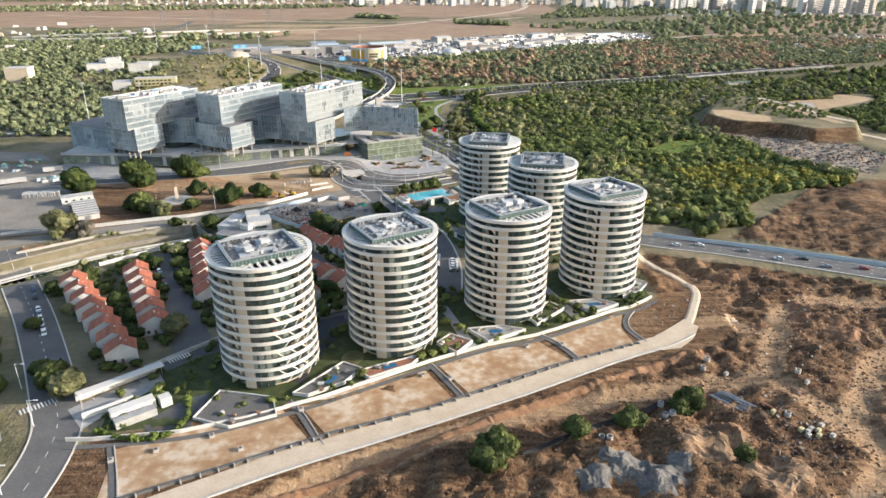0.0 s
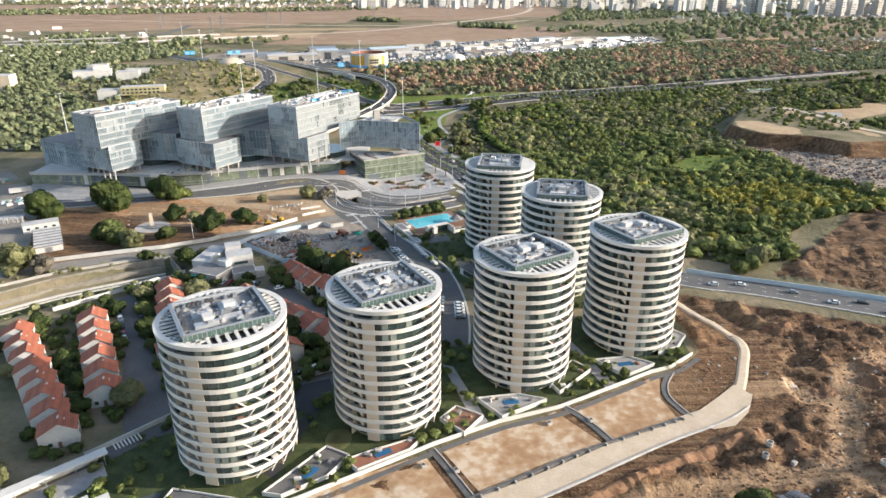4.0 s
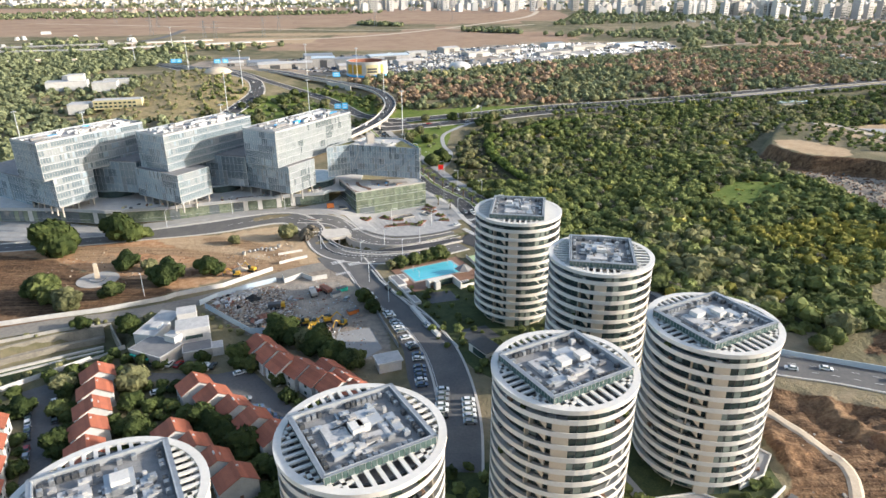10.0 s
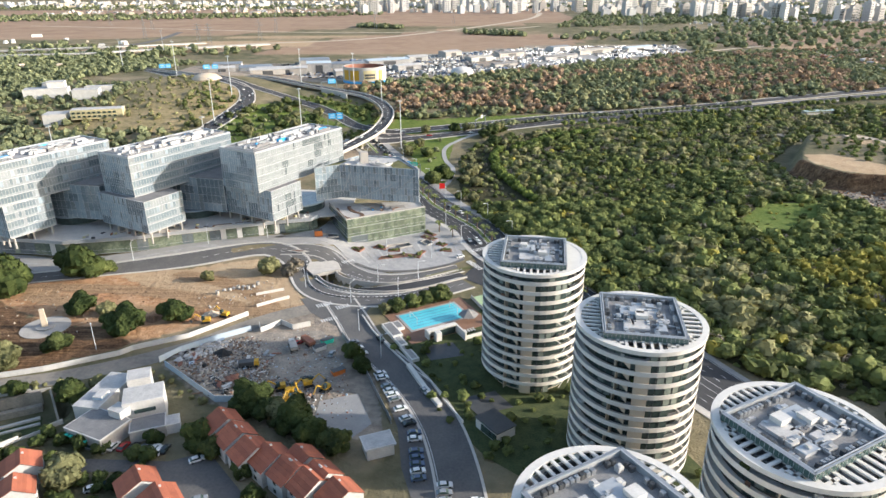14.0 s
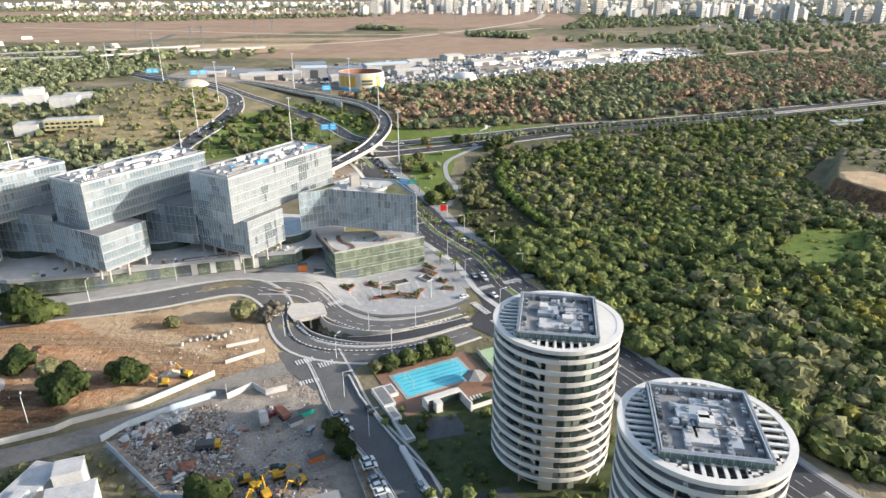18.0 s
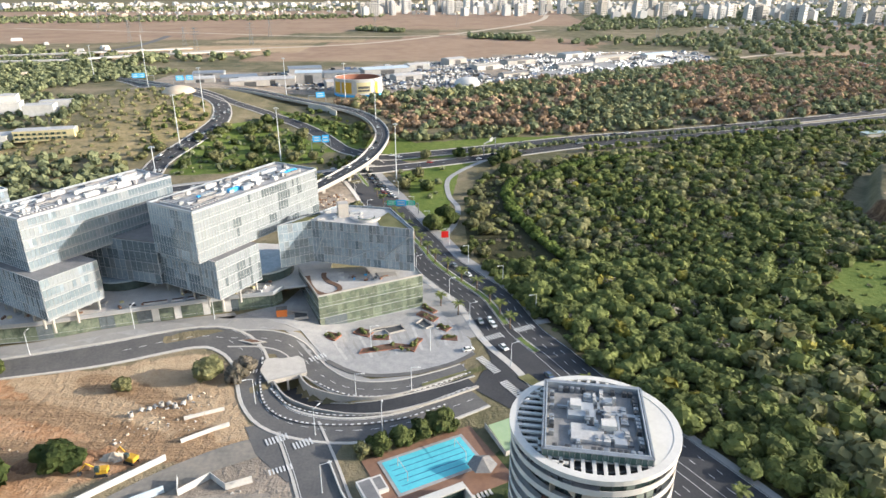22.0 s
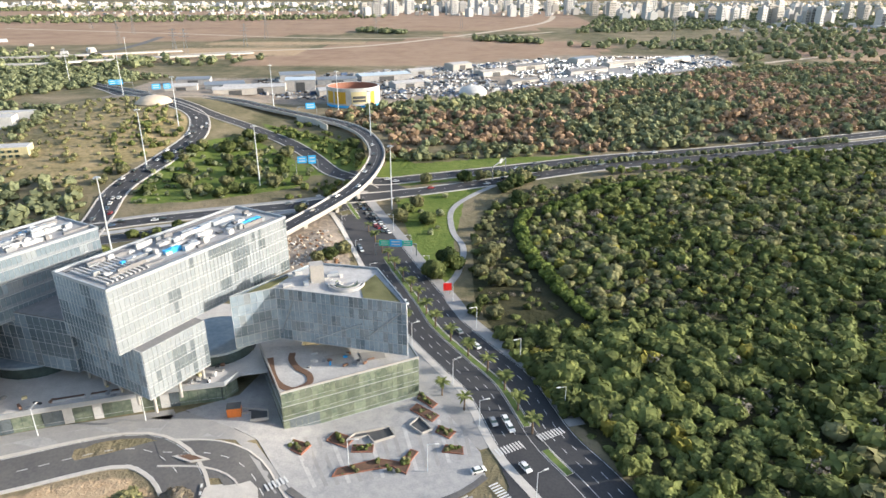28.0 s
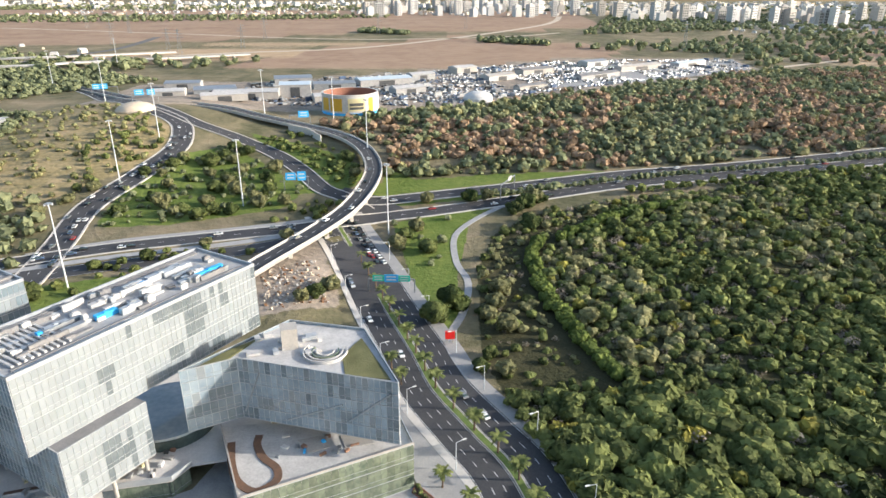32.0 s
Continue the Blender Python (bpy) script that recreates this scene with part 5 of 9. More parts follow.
def wood(name, label, places, shapes, material, seed, category="trees"):
    """A whole wood of uneven leafy crowns; places: x, y, z, radius."""
    rng = np.random.default_rng(seed)
    chunks, tones = [], []
    for i, (x, y, z, r) in enumerate(places):
        s = shapes[rng.integers(len(shapes))]
        a = rng.uniform(0, 6.28)
        c, q = math.cos(a), math.sin(a)
        k = s * np.array([r, r, r * rng.uniform(0.75, 1.15)])
        chunks.append(np.stack([k[..., 0] * c - k[..., 1] * q + x, k[..., 0] * q + k[..., 1] * c + y, k[..., 2] + z], -1))
        tones.append(np.full(4 * len(k), rng.uniform(0, 1)))
    me = quads_mesh(name, np.concatenate(chunks), material)
    me.attributes.new("tone", "FLOAT", "POINT").data.foreach_set("value", np.concatenate(tones))
    return tagged(new(name, me), label, category, kind="stuff")


def scatter(poly, spacing, seed, keep=1.0, avoid=()):
    rng = random.Random(seed)
    xs, ys = [p[0] for p in poly], [p[1] for p in poly]
    out = []
    y = min(ys)
    while y < max(ys):
        x = min(xs)
        while x < max(xs):
            px, py = x + rng.uniform(-0.55, 0.55) * spacing, y + rng.uniform(-0.55, 0.55) * spacing
            if rng.random() < keep and inside(px, py, poly) and not any(inside(px, py, q) for q in avoid):
                out.append((px, py))
            x += spacing
        y += spacing
    return out


SH_NEAR = [crown_shape(i, 5, 90, 0.18) for i in range(7)]
SH_MID = [crown_shape(20 + i, 3, 22, 0.33) for i in range(6)]
SH_FAR = [crown_shape(40 + i, 2, 7, 0.5, 0.75) for i in range(5)]
SH_TWIG = [twig_shape(60 + i, 70, 0.3) for i in range(4)]
rng = random.Random(4)
near_a, near_b, mid_a, mid_b, bare, gold = [], [], [], [], [], []
BANKS = ([(58, 172), (49, 206), (43, 236), (41.6, 267), (46, 290)], [(58, 294), (78, 312), (112, 333), (156, 345)])
for x, y in scatter(FOREST, 3.9, 11, 0.98):
    v = noise.noise((x * 0.02, y * 0.02, 3.0))
    bank = min(near_line(x, y, b)[0] for b in BANKS)
    outside = 168 < y < 330 and x < np.interp(y, (168, 206, 236, 267, 290, 330), (58, 49, 43, 41.6, 46, 100)) + 1
    if bank < (8.0 if outside else 3.6) or outside and rng.random() < 0.3:
        continue
    if v < -0.5 and rng.random() < 0.5 or inside(x, y, MEADOW) and rng.random() < 0.75:
        continue
    r = (0.45 if inside(x, y, MEADOW) else 0.72 if outside else 1.0) * rng.choice((1.7, 2.4, 2.9, 3.4, 4.2)) * rng.uniform(0.85, 1.15) * (1 + 0.3 * v) * (1.1 if y < 160 else 0.92)
    olive = noise.noise((x * 0.012, y * 0.012, 9.0)) + (y - 200) * 0.0022 > 0.05 and rng.random() < 0.6
    p = (x, y, height(x, y) - rng.uniform(0.2, 1.6), r)
    g = noise.noise((x * 0.018, y * 0.03, 17.0))
    if rng.random() < (0.75 if inside(x, y, GOLD) and g > -0.25 else 0.3 if inside(x, y, MEADOW) else 0.04):
        gold.append((*p[:3], r * 0.9))
        continue
    if rng.random() < (0.05 if y < 170 else 0.22 if x < 130 else 0.12):
        bare.append((*p[:3], r * 0.8))
        continue
    (near_b if olive else near_a).append(p) if y < 250 and x < 105 else (mid_b if olive else mid_a).append(p)
mid_c = [(x, y, height(x, y) - 0.3, rng.uniform(2.6, 5.0)) for x, y in scatter(RIGHT_WOOD, 8.5, 18, 0.85)]
edge_row = [(p.x + rng.uniform(-2, 2), p.y - 13.5 + rng.uniform(-2, 2), height(p.x, p.y) - 0.3, rng.uniform(2.2, 3.6)) for p in curve_pts([(110, 372), (186, 390), (300, 417), (520, 479)], 4.5)]
mid_c += [(x, y, height(x, y) - 0.4, rng.uniform(1.2, 2.8)) for x, y in scatter([(300, 222), (326, 206), (372, 210), (366, 256), (335, 298), (296, 298), (280, 262)], 6.5, 19, 0.7)]
wood("forest", "tall dark trees beyond the earth mound", mid_c, SH_FAR, M_LEAF, 34)
wood("forest", "row of bushy trees along the highway", edge_row, SH_MID, M_LEAF, 35)
creeper = [(p.x + rng.uniform(-3.5, 1.0), p.y + rng.uniform(-1, 1), height(p.x, p.y) - 0.3, rng.uniform(2.2, 3.6)) for line in BANKS for p in curve_pts(line, 1.1)]
wood("hedge", "bright green creeper-covered bank along the woodland edge", creeper, SH_NEAR, M_LEAF_BRIGHT, 33)
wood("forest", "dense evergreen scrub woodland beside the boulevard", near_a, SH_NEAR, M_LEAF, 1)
wood("forest", "olive-grey scrub trees within the woodland", near_b, SH_NEAR, M_LEAF_OLIVE, 2)
wood("forest", "half-bare pinkish grey trees within the woodland", bare, SH_TWIG, M_LEAF_BARE, 31)
wood("forest", "yellow-green scrub in clearings of the woodland", gold, SH_MID, M_LEAF_GOLD, 32)
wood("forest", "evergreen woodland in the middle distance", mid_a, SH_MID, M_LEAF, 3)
wood("forest", "olive-grey woodland in the middle distance", mid_b, SH_MID, M_LEAF_OLIVE, 4)
FOREST_FAR = [(-40, 380), (-40, 440), (-100, 500), (-60, 540), (10, 566), (124, 650), (410, 846), (700, 900), (900, 760), (600, 520), (320, 446), (190, 416), (112, 400)]
fa, fb, fc = [], [], []
for x, y in scatter(FOREST_FAR, 6.4, 12, 0.95):
    v = noise.noise((x * 0.008, y * 0.012, 5.0))
    if noise.noise((x * 0.03, y * 0.045, 8.0)) < -0.42:
        continue
    p = (x, y, height(x, y) - 0.3, rng.choice((2.2, 3.0, 3.6, 4.6)) * rng.uniform(0.85, 1.2))
    (fc if v > -0.05 and rng.random() < 0.6 else fb if rng.random() < 0.25 else fa).append(p)
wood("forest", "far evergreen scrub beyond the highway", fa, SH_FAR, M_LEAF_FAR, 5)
wood("forest", "far olive-grey scrub beyond the highway", fb, SH_FAR, M_LEAF_OLIVE, 6)
wood("forest", "russet dry scrub beyond the highway", fc, SH_FAR, M_LEAF_DRY, 7)
WOOD_LEFT = [(-270, 170), (-200, 215), (-190, 250), (-210, 300), (-230, 330), (-330, 330), (-430, 430), (-420, 600), (-330, 740), (-600, 900), (-900, 700), (-800, 300), (-500, 180)]
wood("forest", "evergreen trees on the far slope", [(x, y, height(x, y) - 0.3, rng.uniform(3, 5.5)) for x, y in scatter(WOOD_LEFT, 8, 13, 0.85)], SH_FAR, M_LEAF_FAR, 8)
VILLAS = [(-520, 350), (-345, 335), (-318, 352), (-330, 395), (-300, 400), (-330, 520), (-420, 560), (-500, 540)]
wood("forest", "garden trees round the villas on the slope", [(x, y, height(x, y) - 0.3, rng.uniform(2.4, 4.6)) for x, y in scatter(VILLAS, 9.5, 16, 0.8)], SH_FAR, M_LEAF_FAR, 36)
HILL = [(-330, 330), (-215, 318), (-200, 380), (-190, 420), (-215, 470), (-250, 510), (-340, 540)]
wood("forest", "dry shrubs on the hillside", [(x, y, height(x, y) - 0.3, rng.uniform(1.2, 2.9)) for x, y in scatter(HILL, 7, 14, 0.55)], SH_FAR, M_LEAF_OLIVE, 9)
BELTS = ([(430, 880), (700, 920), (1100, 1000), (1400, 1400), (900, 1700), (420, 1240)], [(-700, 740), (-420, 760), (-380, 900), (-760, 1080)], [(300, 1480), (900, 1720), (2200, 1900), (2300, 2600), (600, 2500)], [(-2000, 2900), (2200, 2900), (2400, 3600), (-2200, 3600)], [(-210, 1560), (-90, 1480), (-80, 1540), (-190, 1620)], [(60, 1290), (190, 1210), (200, 1260), (90, 1340)], [(200, 1150), (620, 1000), (800, 1200), (330, 1260)], [(-1500, 1850), (-700, 2050), (-200, 2250), (-200, 2420), (-1500, 2300)], [(-560, 880), (-380, 830), (-300, 870), (-260, 960), (-420, 960)])
far = []
for i, b in enumerate(BELTS):
    far += [(x, y, height(x, y) - 0.5, rng.uniform(5, 9)) for x, y in scatter(b, 22 if b[0][1] < 2000 and i not in (4, 5) else (34 if i not in (4, 5) else 10), 15 + i, 0.7 if i else 0.45)]
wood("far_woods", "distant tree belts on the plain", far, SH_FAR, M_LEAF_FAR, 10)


# ---- skyline ----
def high_rise(x, y, w, d, h, rng):
    t = thing("high_rise", "pale distant apartment block on the skyline", "apartment building", "skyline apartment blocks", m=pose(x, y, height(x, y), 0, 0, rng.uniform(14, 40)))
    part("wall", MB().box((0, 0, h / 2), (w, d, h)).box((0, 0, h + 2), (w * 0.4, d * 0.4, 4)), rng.choice((M_WHITE, M_CONC, M_ROOFWHITE)), t)
    if h < 36:
        return
    n = int(h / 7)
    mb = MB()
    for k in range(n):
        for s in range(max(2, int(w / 7))):
            mb.box((-w / 2 + 3.5 + s * 7, -d / 2, 4 + k * 7), (3.4, 0.6, 3.0))
    tagged(part("window", mb, M_GLASS, t), kind="stuff")


rng = random.Random(77)
for _ in range(64):
    high_rise(rng.uniform(-300, 500), rng.uniform(2350, 3100), rng.uniform(16, 32), rng.uniform(14, 22), rng.uniform(22, 62), rng)
for _ in range(110):
    f = rng.random()
    high_rise(560 + 940 * f + rng.uniform(-60, 60), 2060 - 520 * f + rng.uniform(0, 620), rng.uniform(18, 34), rng.uniform(14, 20), rng.uniform(20, 54), rng)

# ---- walls, paths and gardens by the towers ----
def wall_line(name, label, pts, h, thick, material, cap=None, kind="structure", step=6.0, base=None):
    """A free-standing wall along a line, in straight lengths that follow the ground."""
    w = tagged(thing(name, label, "wall"), kind=kind)
    for (x0, y0), (x1, y1) in zip(pts, pts[1:]):
        L = math.hypot(x1 - x0, y1 - y0)
        n = max(1, round(L / step))
        a = math.atan2(y1 - y0, x1 - x0)
        for k in range(n):
            fx, fy = x0 + (x1 - x0) * (k + 0.5) / n, y0 + (y1 - y0) * (k + 0.5) / n
            z = site_z(fx, fy) if base is None else base
            part("wall_panel", MB().box((fx, fy, z + h / 2 - 0.3), (L / n - 0.03, thick, h + 0.6), a), material, w)
            if cap:
                part("coping", MB().box((fx, fy, z + h + 0.05), (L / n + 0.02, thick + 0.14, 0.1), a), cap, w)
    return w


def sheet(name, label, poly, lift, material, cell=5.0, category="paving", thick=0.0):
    """A paved or planted patch with a sharp edge, draped over the ground."""
    from mathutils import geometry
    n = len(poly)
    edge = []
    for i in range(n):
        (x0, y0), (x1, y1) = poly[i], poly[(i + 1) % n]
        k = max(1, round(math.hypot(x1 - x0, y1 - y0) / cell))
        edge += [(x0 + (x1 - x0) * j / k, y0 + (y1 - y0) * j / k) for j in range(k)]
    pts = [Vector(p) for p in edge]
    xs, ys = [p[0] for p in poly], [p[1] for p in poly]
    x = min(xs) + cell / 2
    while x < max(xs):
        y = min(ys) + cell / 2
        while y < max(ys):
            if inside(x, y, poly) and min(math.hypot(x - e[0], y - e[1]) for e in edge) > cell * 0.4:
                pts.append(Vector((x, y)))
            y += cell
        x += cell
    m = len(edge)
    vs, _, fs, *_ = geometry.delaunay_2d_cdt(pts, [(i, (i + 1) % m) for i in range(m)], [], 1, 1e-4)
    mb = MB().add([(v.x, v.y, site_z(v.x, v.y) + lift) for v in vs], [tuple(f) for f in fs])
    if thick:
        mb.add([(v[0], v[1], site_z(*v) + lift) for v in edge] + [(v[0], v[1], site_z(*v) + lift - thick) for v in edge], [(i, (i + 1) % m, m + (i + 1) % m, m + i) for i in range(m)])
    return single(name, mb, material, label, category, kind="structure")


W1 = [(-112, -207), (-104, -207), (-80, -204), (-62, -198), (-41, -188), (-5, -167), (15, -157), (34, -150.5), (51, -141.5), (70, -131), (78, -128), (88, -120)]
wall_line("garden_wall", "pale rendered garden wall above the bare lots", W1, 1.3, 0.4, M_RING)
w1_line = curve_pts([(x + 0.8, y - 1.6) for x, y in W1])
single("footpath", ribbon(w1_line, 0.2, 2.0, 0.25, 0.2), M_ASPHALT_OLD, "narrow dark asphalt footpath under the garden wall", "path", kind="structure")
W2 = [(-150, -262), (-120, -247), (-57, -216.6), (-36, -206), (-6, -194), (39, -170.5), (71, -156.6)]
low = wall_line("retaining_wall", "low dark concrete retaining wall with posts beside the limestone track", W2, 0.8, 0.9, M_ASPHALT_OLD)
for i, p in enumerate(curve_pts(W2, 5.0)):
    part("post", MB().box((p.x + 0.35, p.y - 0.75, site_z(p.x, p.y) + 0.55), (0.35, 0.7, 1.3), 0.45), M_CONC, low)
TRACK = [(-146, -270), (-112, -252), (-53, -219.5), (-20, -204), (22, -184), (60, -164), (82, -154), (92, -147)]
track = curve_pts(TRACK)
single("limestone_track", ribbon(track, -3.2, 4.4, 0.28, 0.3), M_GRAVELPATH, "pale crushed limestone track along the lots", "track", kind="structure")
single("track_edge", ribbon(track, 4.4, 4.9, 0.62, 0.6), M_ROOFWHITE, "white edging beam along the limestone track", "edging", kind="structure")
for pts in ([(-51, -189.5), (-46, -196), (-37.5, -211)], [(-6, -169), (-2, -176), (4.5, -188.5)], [(36, -150), (41, -156), (46.6, -166.5)], [(76.5, -131), (72, -138), (70.5, -146), (74, -156)], [(-98, -210), (-92, -222), (-88, -231)]):
    ln = curve_pts(pts, 3)
    single("footpath", ribbon(ln, -0.9, 0.9, 0.22, 0.2), M_ASPHALT_OLD, "dark asphalt connecting path between the bare lots", "path", kind="structure")
    single("edging", ribbon(ln, -1.35, -1.0, 0.42, 0.4), M_CONC, "rough concrete edging beside the path", "edging", kind="structure")
rng = random.Random(21)
for x, y in ((-84, -212), (-70, -206), (-60, -212), (-46, -194), (1, -178), (30, -158), (-95, -216), (-8, -176), (43, -157)):
    mh = thing("manhole_ring", "square concrete manhole shaft standing in the dirt", "manhole", "concrete manholes", m=pose(x, y, site_z(x, y), 0, 0, 25))
    part("shaft", MB().box((0, 0, 0.45), (1.5, 1.5, 1.0)), M_CONC, mh)
    part("cover", MB().ring(0.1, 0.45, 0.95, 1.05, 12), M_DARK, mh)

# limestone-stained flats between the walls
for i, poly in enumerate(([(-96, -211), (-53, -192), (-40, -210), (-60, -219), (-92, -232)], [(-48, -190), (-8, -171), (2, -190), (-6, -195), (-35, -208)], [(-3, -169), (33, -152), (44, -167), (8, -188)], [(39, -150), (72, -133), (68, -146), (70, -156), (48, -167)])):
    sheet("bare_lot", "levelled bare earth lot with pale scrape marks", poly, 0.1, M_LOT, 6.0, "lot")


def site_ribbon(pts, a, b, lift=0.16):
    """A strip that follows the uneven site."""
    fine = []
    for p, q in zip(pts, pts[1:]):
        fine += [p, (p + q) / 2]
    mb = MB()
    n, w = len(fine), 5
    for i in range(n):
        d = fine[min(n - 1, i + 1)] - fine[max(0, i - 1)]
        d.normalize()
        for k in range(w):
            o = a + (b - a) * k / (w - 1)
            x, y = fine[i].x + d.y * o, fine[i].y - d.x * o
            mb.v.append((x, y, site_z(x, y) + (lift if 0 < k < w - 1 else -0.1)))
    for i in range(n - 1):
        for k in range(w - 1):
            mb.f.append((w * i + k, w * i + k + 1, w * (i + 1) + k + 1, w * (i + 1) + k))
    return mb


single("limestone_track", site_ribbon(curve_pts([(91, -62), (99, -78), (105.2, -96.3), (109.4, -112.6), (103, -128), (95, -142.4), (88, -150)]), -2.1, 2.1, 0.35), M_GRAVELPATH, "pale limestone footpath curving past the last tower", "track", kind="structure")
sheet("track_apron", "widened limestone apron at the end of the track", [(72, -157.5), (86, -146.5), (95, -139), (98.5, -145), (93, -154), (86, -160.5), (79, -162)], 0.38, M_GRAVELPATH, 3, "track")


def terrace(label, poly, h, inner, seed):
    """A walled garden terrace: white walls round a raised deck with planting."""
    t = thing("garden_terrace", label, "terrace", "walled garden terraces")
    z = 0.0
    part("deck", MB().prism(poly, z, z + h - 0.5), inner, t)
    n = len(poly)
    for i in range(n):
        (x0, y0), (x1, y1) = poly[i], poly[(i + 1) % n]
        part("wall", MB().box(((x0 + x1) / 2, (y0 + y1) / 2, z + h / 2), (math.hypot(x1 - x0, y1 - y0) + 0.25, 0.3, h), math.atan2(y1 - y0, x1 - x0)), M_RING, t, "white rendered terrace wall")
    r = random.Random(seed)
    cx, cy = sum(p[0] for p in poly) / n, sum(p[1] for p in poly) / n
    if seed % 2:
        a = math.atan2(poly[1][1] - poly[0][1], poly[1][0] - poly[0][0])
        part("plunge_pool", MB().box((cx, cy, z + h - 0.42), (5, 2.2, 0.12), a), M_POOLLINE, t, "small dark blue plunge pool")
    for _ in range(5):
        f, g = r.random(), r.randrange(n)
        x, y = cx + (poly[g][0] - cx) * r.uniform(0.3, 0.75), cy + (poly[g][1] - cy) * r.uniform(0.3, 0.75)
        part("terrace_furniture", MB().box((x, y, z + h - 0.1), (r.uniform(0.7, 2.2), r.uniform(0.6, 1.2), r.uniform(0.5, 0.9)), r.uniform(0, 3)), r.choice((M_WHITE, M_DECKWOOD, M_ROOFGREY)), t)
    return t


terrace("walled terrace with white sun loungers below the tower", [(-78, -198), (-74, -184), (-56, -188), (-53, -197), (-66, -202.5)], 1.3, M_ASPHALT_OLD, 2)
terrace("walled terrace with a plunge pool and hedge", [(-50, -186), (-36, -168), (-29, -172), (-34, -180), (-45, -187)], 1.4, M_ASPHALT_OLD, 3)
terrace("walled terrace with brick-red paving below the tower", [(-30, -174), (-22, -170), (-8, -164), (-12, -170), (-26, -178)], 1.6, M_TILEPAVE, 5)
terrace("walled terrace with a timber pergola", [(-3, -156), (2, -150), (10, -155), (4, -163)], 1.6, M_DECKWOOD, 4)
terrace("walled terrace with a plunge pool beside the lawn", [(9, -146), (22, -144), (31, -147), (16, -155.5)], 1.6, M_PAVING2, 7)
terrace("walled grass terrace beside the garden", [(33, -136), (44, -124), (49, -130), (36, -143)], 1.5, M_GARDEN, 6)
terrace("walled paved terrace below the last tower", [(52, -124), (64, -122), (72, -127), (60, -134)], 1.5, M_PAVING2, 9)
terrace("curved-end walled terrace beside the dirt site", [(76, -120), (84, -116), (90, -108), (86, -103), (79, -110)], 1.6, M_PAVING2, 8)
# garden drives
sheet("garden_bed", "dense green planting between the towers", GARDEN, 0.08, M_GARDEN, 6, "garden")
sheet("garden_bed", "dense green planting round the pool court", POOL_GARDEN, 0.08, M_GARDEN, 6, "garden")
sheet("drive", "dark asphalt entrance drive between the towers", [(-84, -156), (-74, -146), (-40, -132), (-38, -140), (-44, -160), (-48, -180), (-56, -176), (-44, -150)], 0.14, M_ASPHALT, 4, "drive")
sheet("drive", "dark asphalt court with planters beside the entrance", [(-93, -199), (-84, -187), (-77, -184), (-78, -203), (-89, -205)], 0.16, M_DARK, 4, "drive")
sheet("footpath", "pale paved garden path between towers", [(-2, -124), (2, -126), (12, -158), (8, -160)], 0.2, M_PAVING2, 4)
sheet("footpath", "pale paved garden path between towers", [(42, -106), (46, -108), (56, -138), (52, -140)], 0.2, M_PAVING2, 4)
sheet("lawn", "oval clipped green lawn island", [(-33 + 4 * math.cos(a * 0.524), -164 + 5 * math.sin(a * 0.524)) for a in range(12)], 0.26, M_LEAF_OLIVE, 3, "lawn")
# entrance building
t = thing("entrance_canopy", "long white entrance canopy with a louvred end", "canopy")
part("roof", MB().box((-107, -180, 3.4), (27, 3.2, 0.5), 0.71), M_RING, t, "white flat roof")
part("wall", MB().box((-108.3, -178.8, 1.6), (27, 0.4, 3.4), 0.71), M_RING, t)
for k in range(8):
    part("louvre", MB().box((-95.2 + k * 0.75, -169.6 + k * 0.62, 3.4), (0.3, 3.2, 0.4), 0.71), M_RING, t)
for k in range(4):
    part("post", MB().tube((-113 + k * 5.5, -187.5 + k * 4.7, 0), (-113 + k * 5.5, -187.5 + k * 4.7, 3.3), 0.15), M_METAL, t)
t = thing("gatehouse", "white gatehouse with flat roofs and planters", "building")
part("body", MB().box((-98, -193.5, 1.5), (13, 3.6, 3.4), 0.66), M_RING, t)
part("body", MB().box((-95.5, -197.6, 1.2), (12, 3.0, 2.8), 0.66), M_PAVING, t)
part("body", MB().box((-89.5, -189.5, 1.5), (3.4, 3.4, 3.2), 0.66), M_RING, t)
part("wall", MB().box((-106, -192.5, 1.2), (15, 0.5, 2.4), 0.66), M_RING, t)
part("window", MB().box((-98, -195.5, 1.7), (9, 0.2, 1.4), 0.66), M_GLASS, t)
sheet("forecourt", "pale paved entrance forecourt", [(-119, -192), (-112, -184), (-98, -172), (-94, -178), (-104, -192), (-110, -202)], 0.2, M_PAVING, 4)

# ---- dirt site clutter ----
rng = random.Random(33)


def rubble(name, label, poly, n, lo, hi, mats, seed, tilt=0.5):
    """Broken lumps lying about; one joined object a material."""
    r = random.Random(seed)
    area = abs(sum(poly[i - 1][0] * poly[i][1] - poly[i][0] * poly[i - 1][1] for i in range(len(poly)))) / 2
    pts = scatter(poly, math.sqrt(area / n / 1.6), seed)
    r.shuffle(pts)
    for j, mt in enumerate(mats):
        mb = MB()
        for x, y in pts[j * n // len(mats):(j + 1) * n // len(mats)]:
            s = r.uniform(lo, hi)
            k = len(mb.v)
            mb.box((0, 0, 0), (s * r.uniform(0.6, 1.6), s * r.uniform(0.5, 1.2), s * r.uniform(0.3, 0.9)), r.uniform(0, 3), r.uniform(0.4, 1.0))
            e = Euler((r.uniform(-tilt, tilt), r.uniform(-tilt, tilt), 0))
            z = site_z(x, y) + s * 0.15
            for i in range(k, len(mb.v)):
                q = Vector(mb.v[i])
                q.rotate(e)
                mb.v[i] = (q.x + x, q.y + y, q.z + z)
        if mb.v:
            single(name, mb, mt, label, "rubble", kind="stuff")


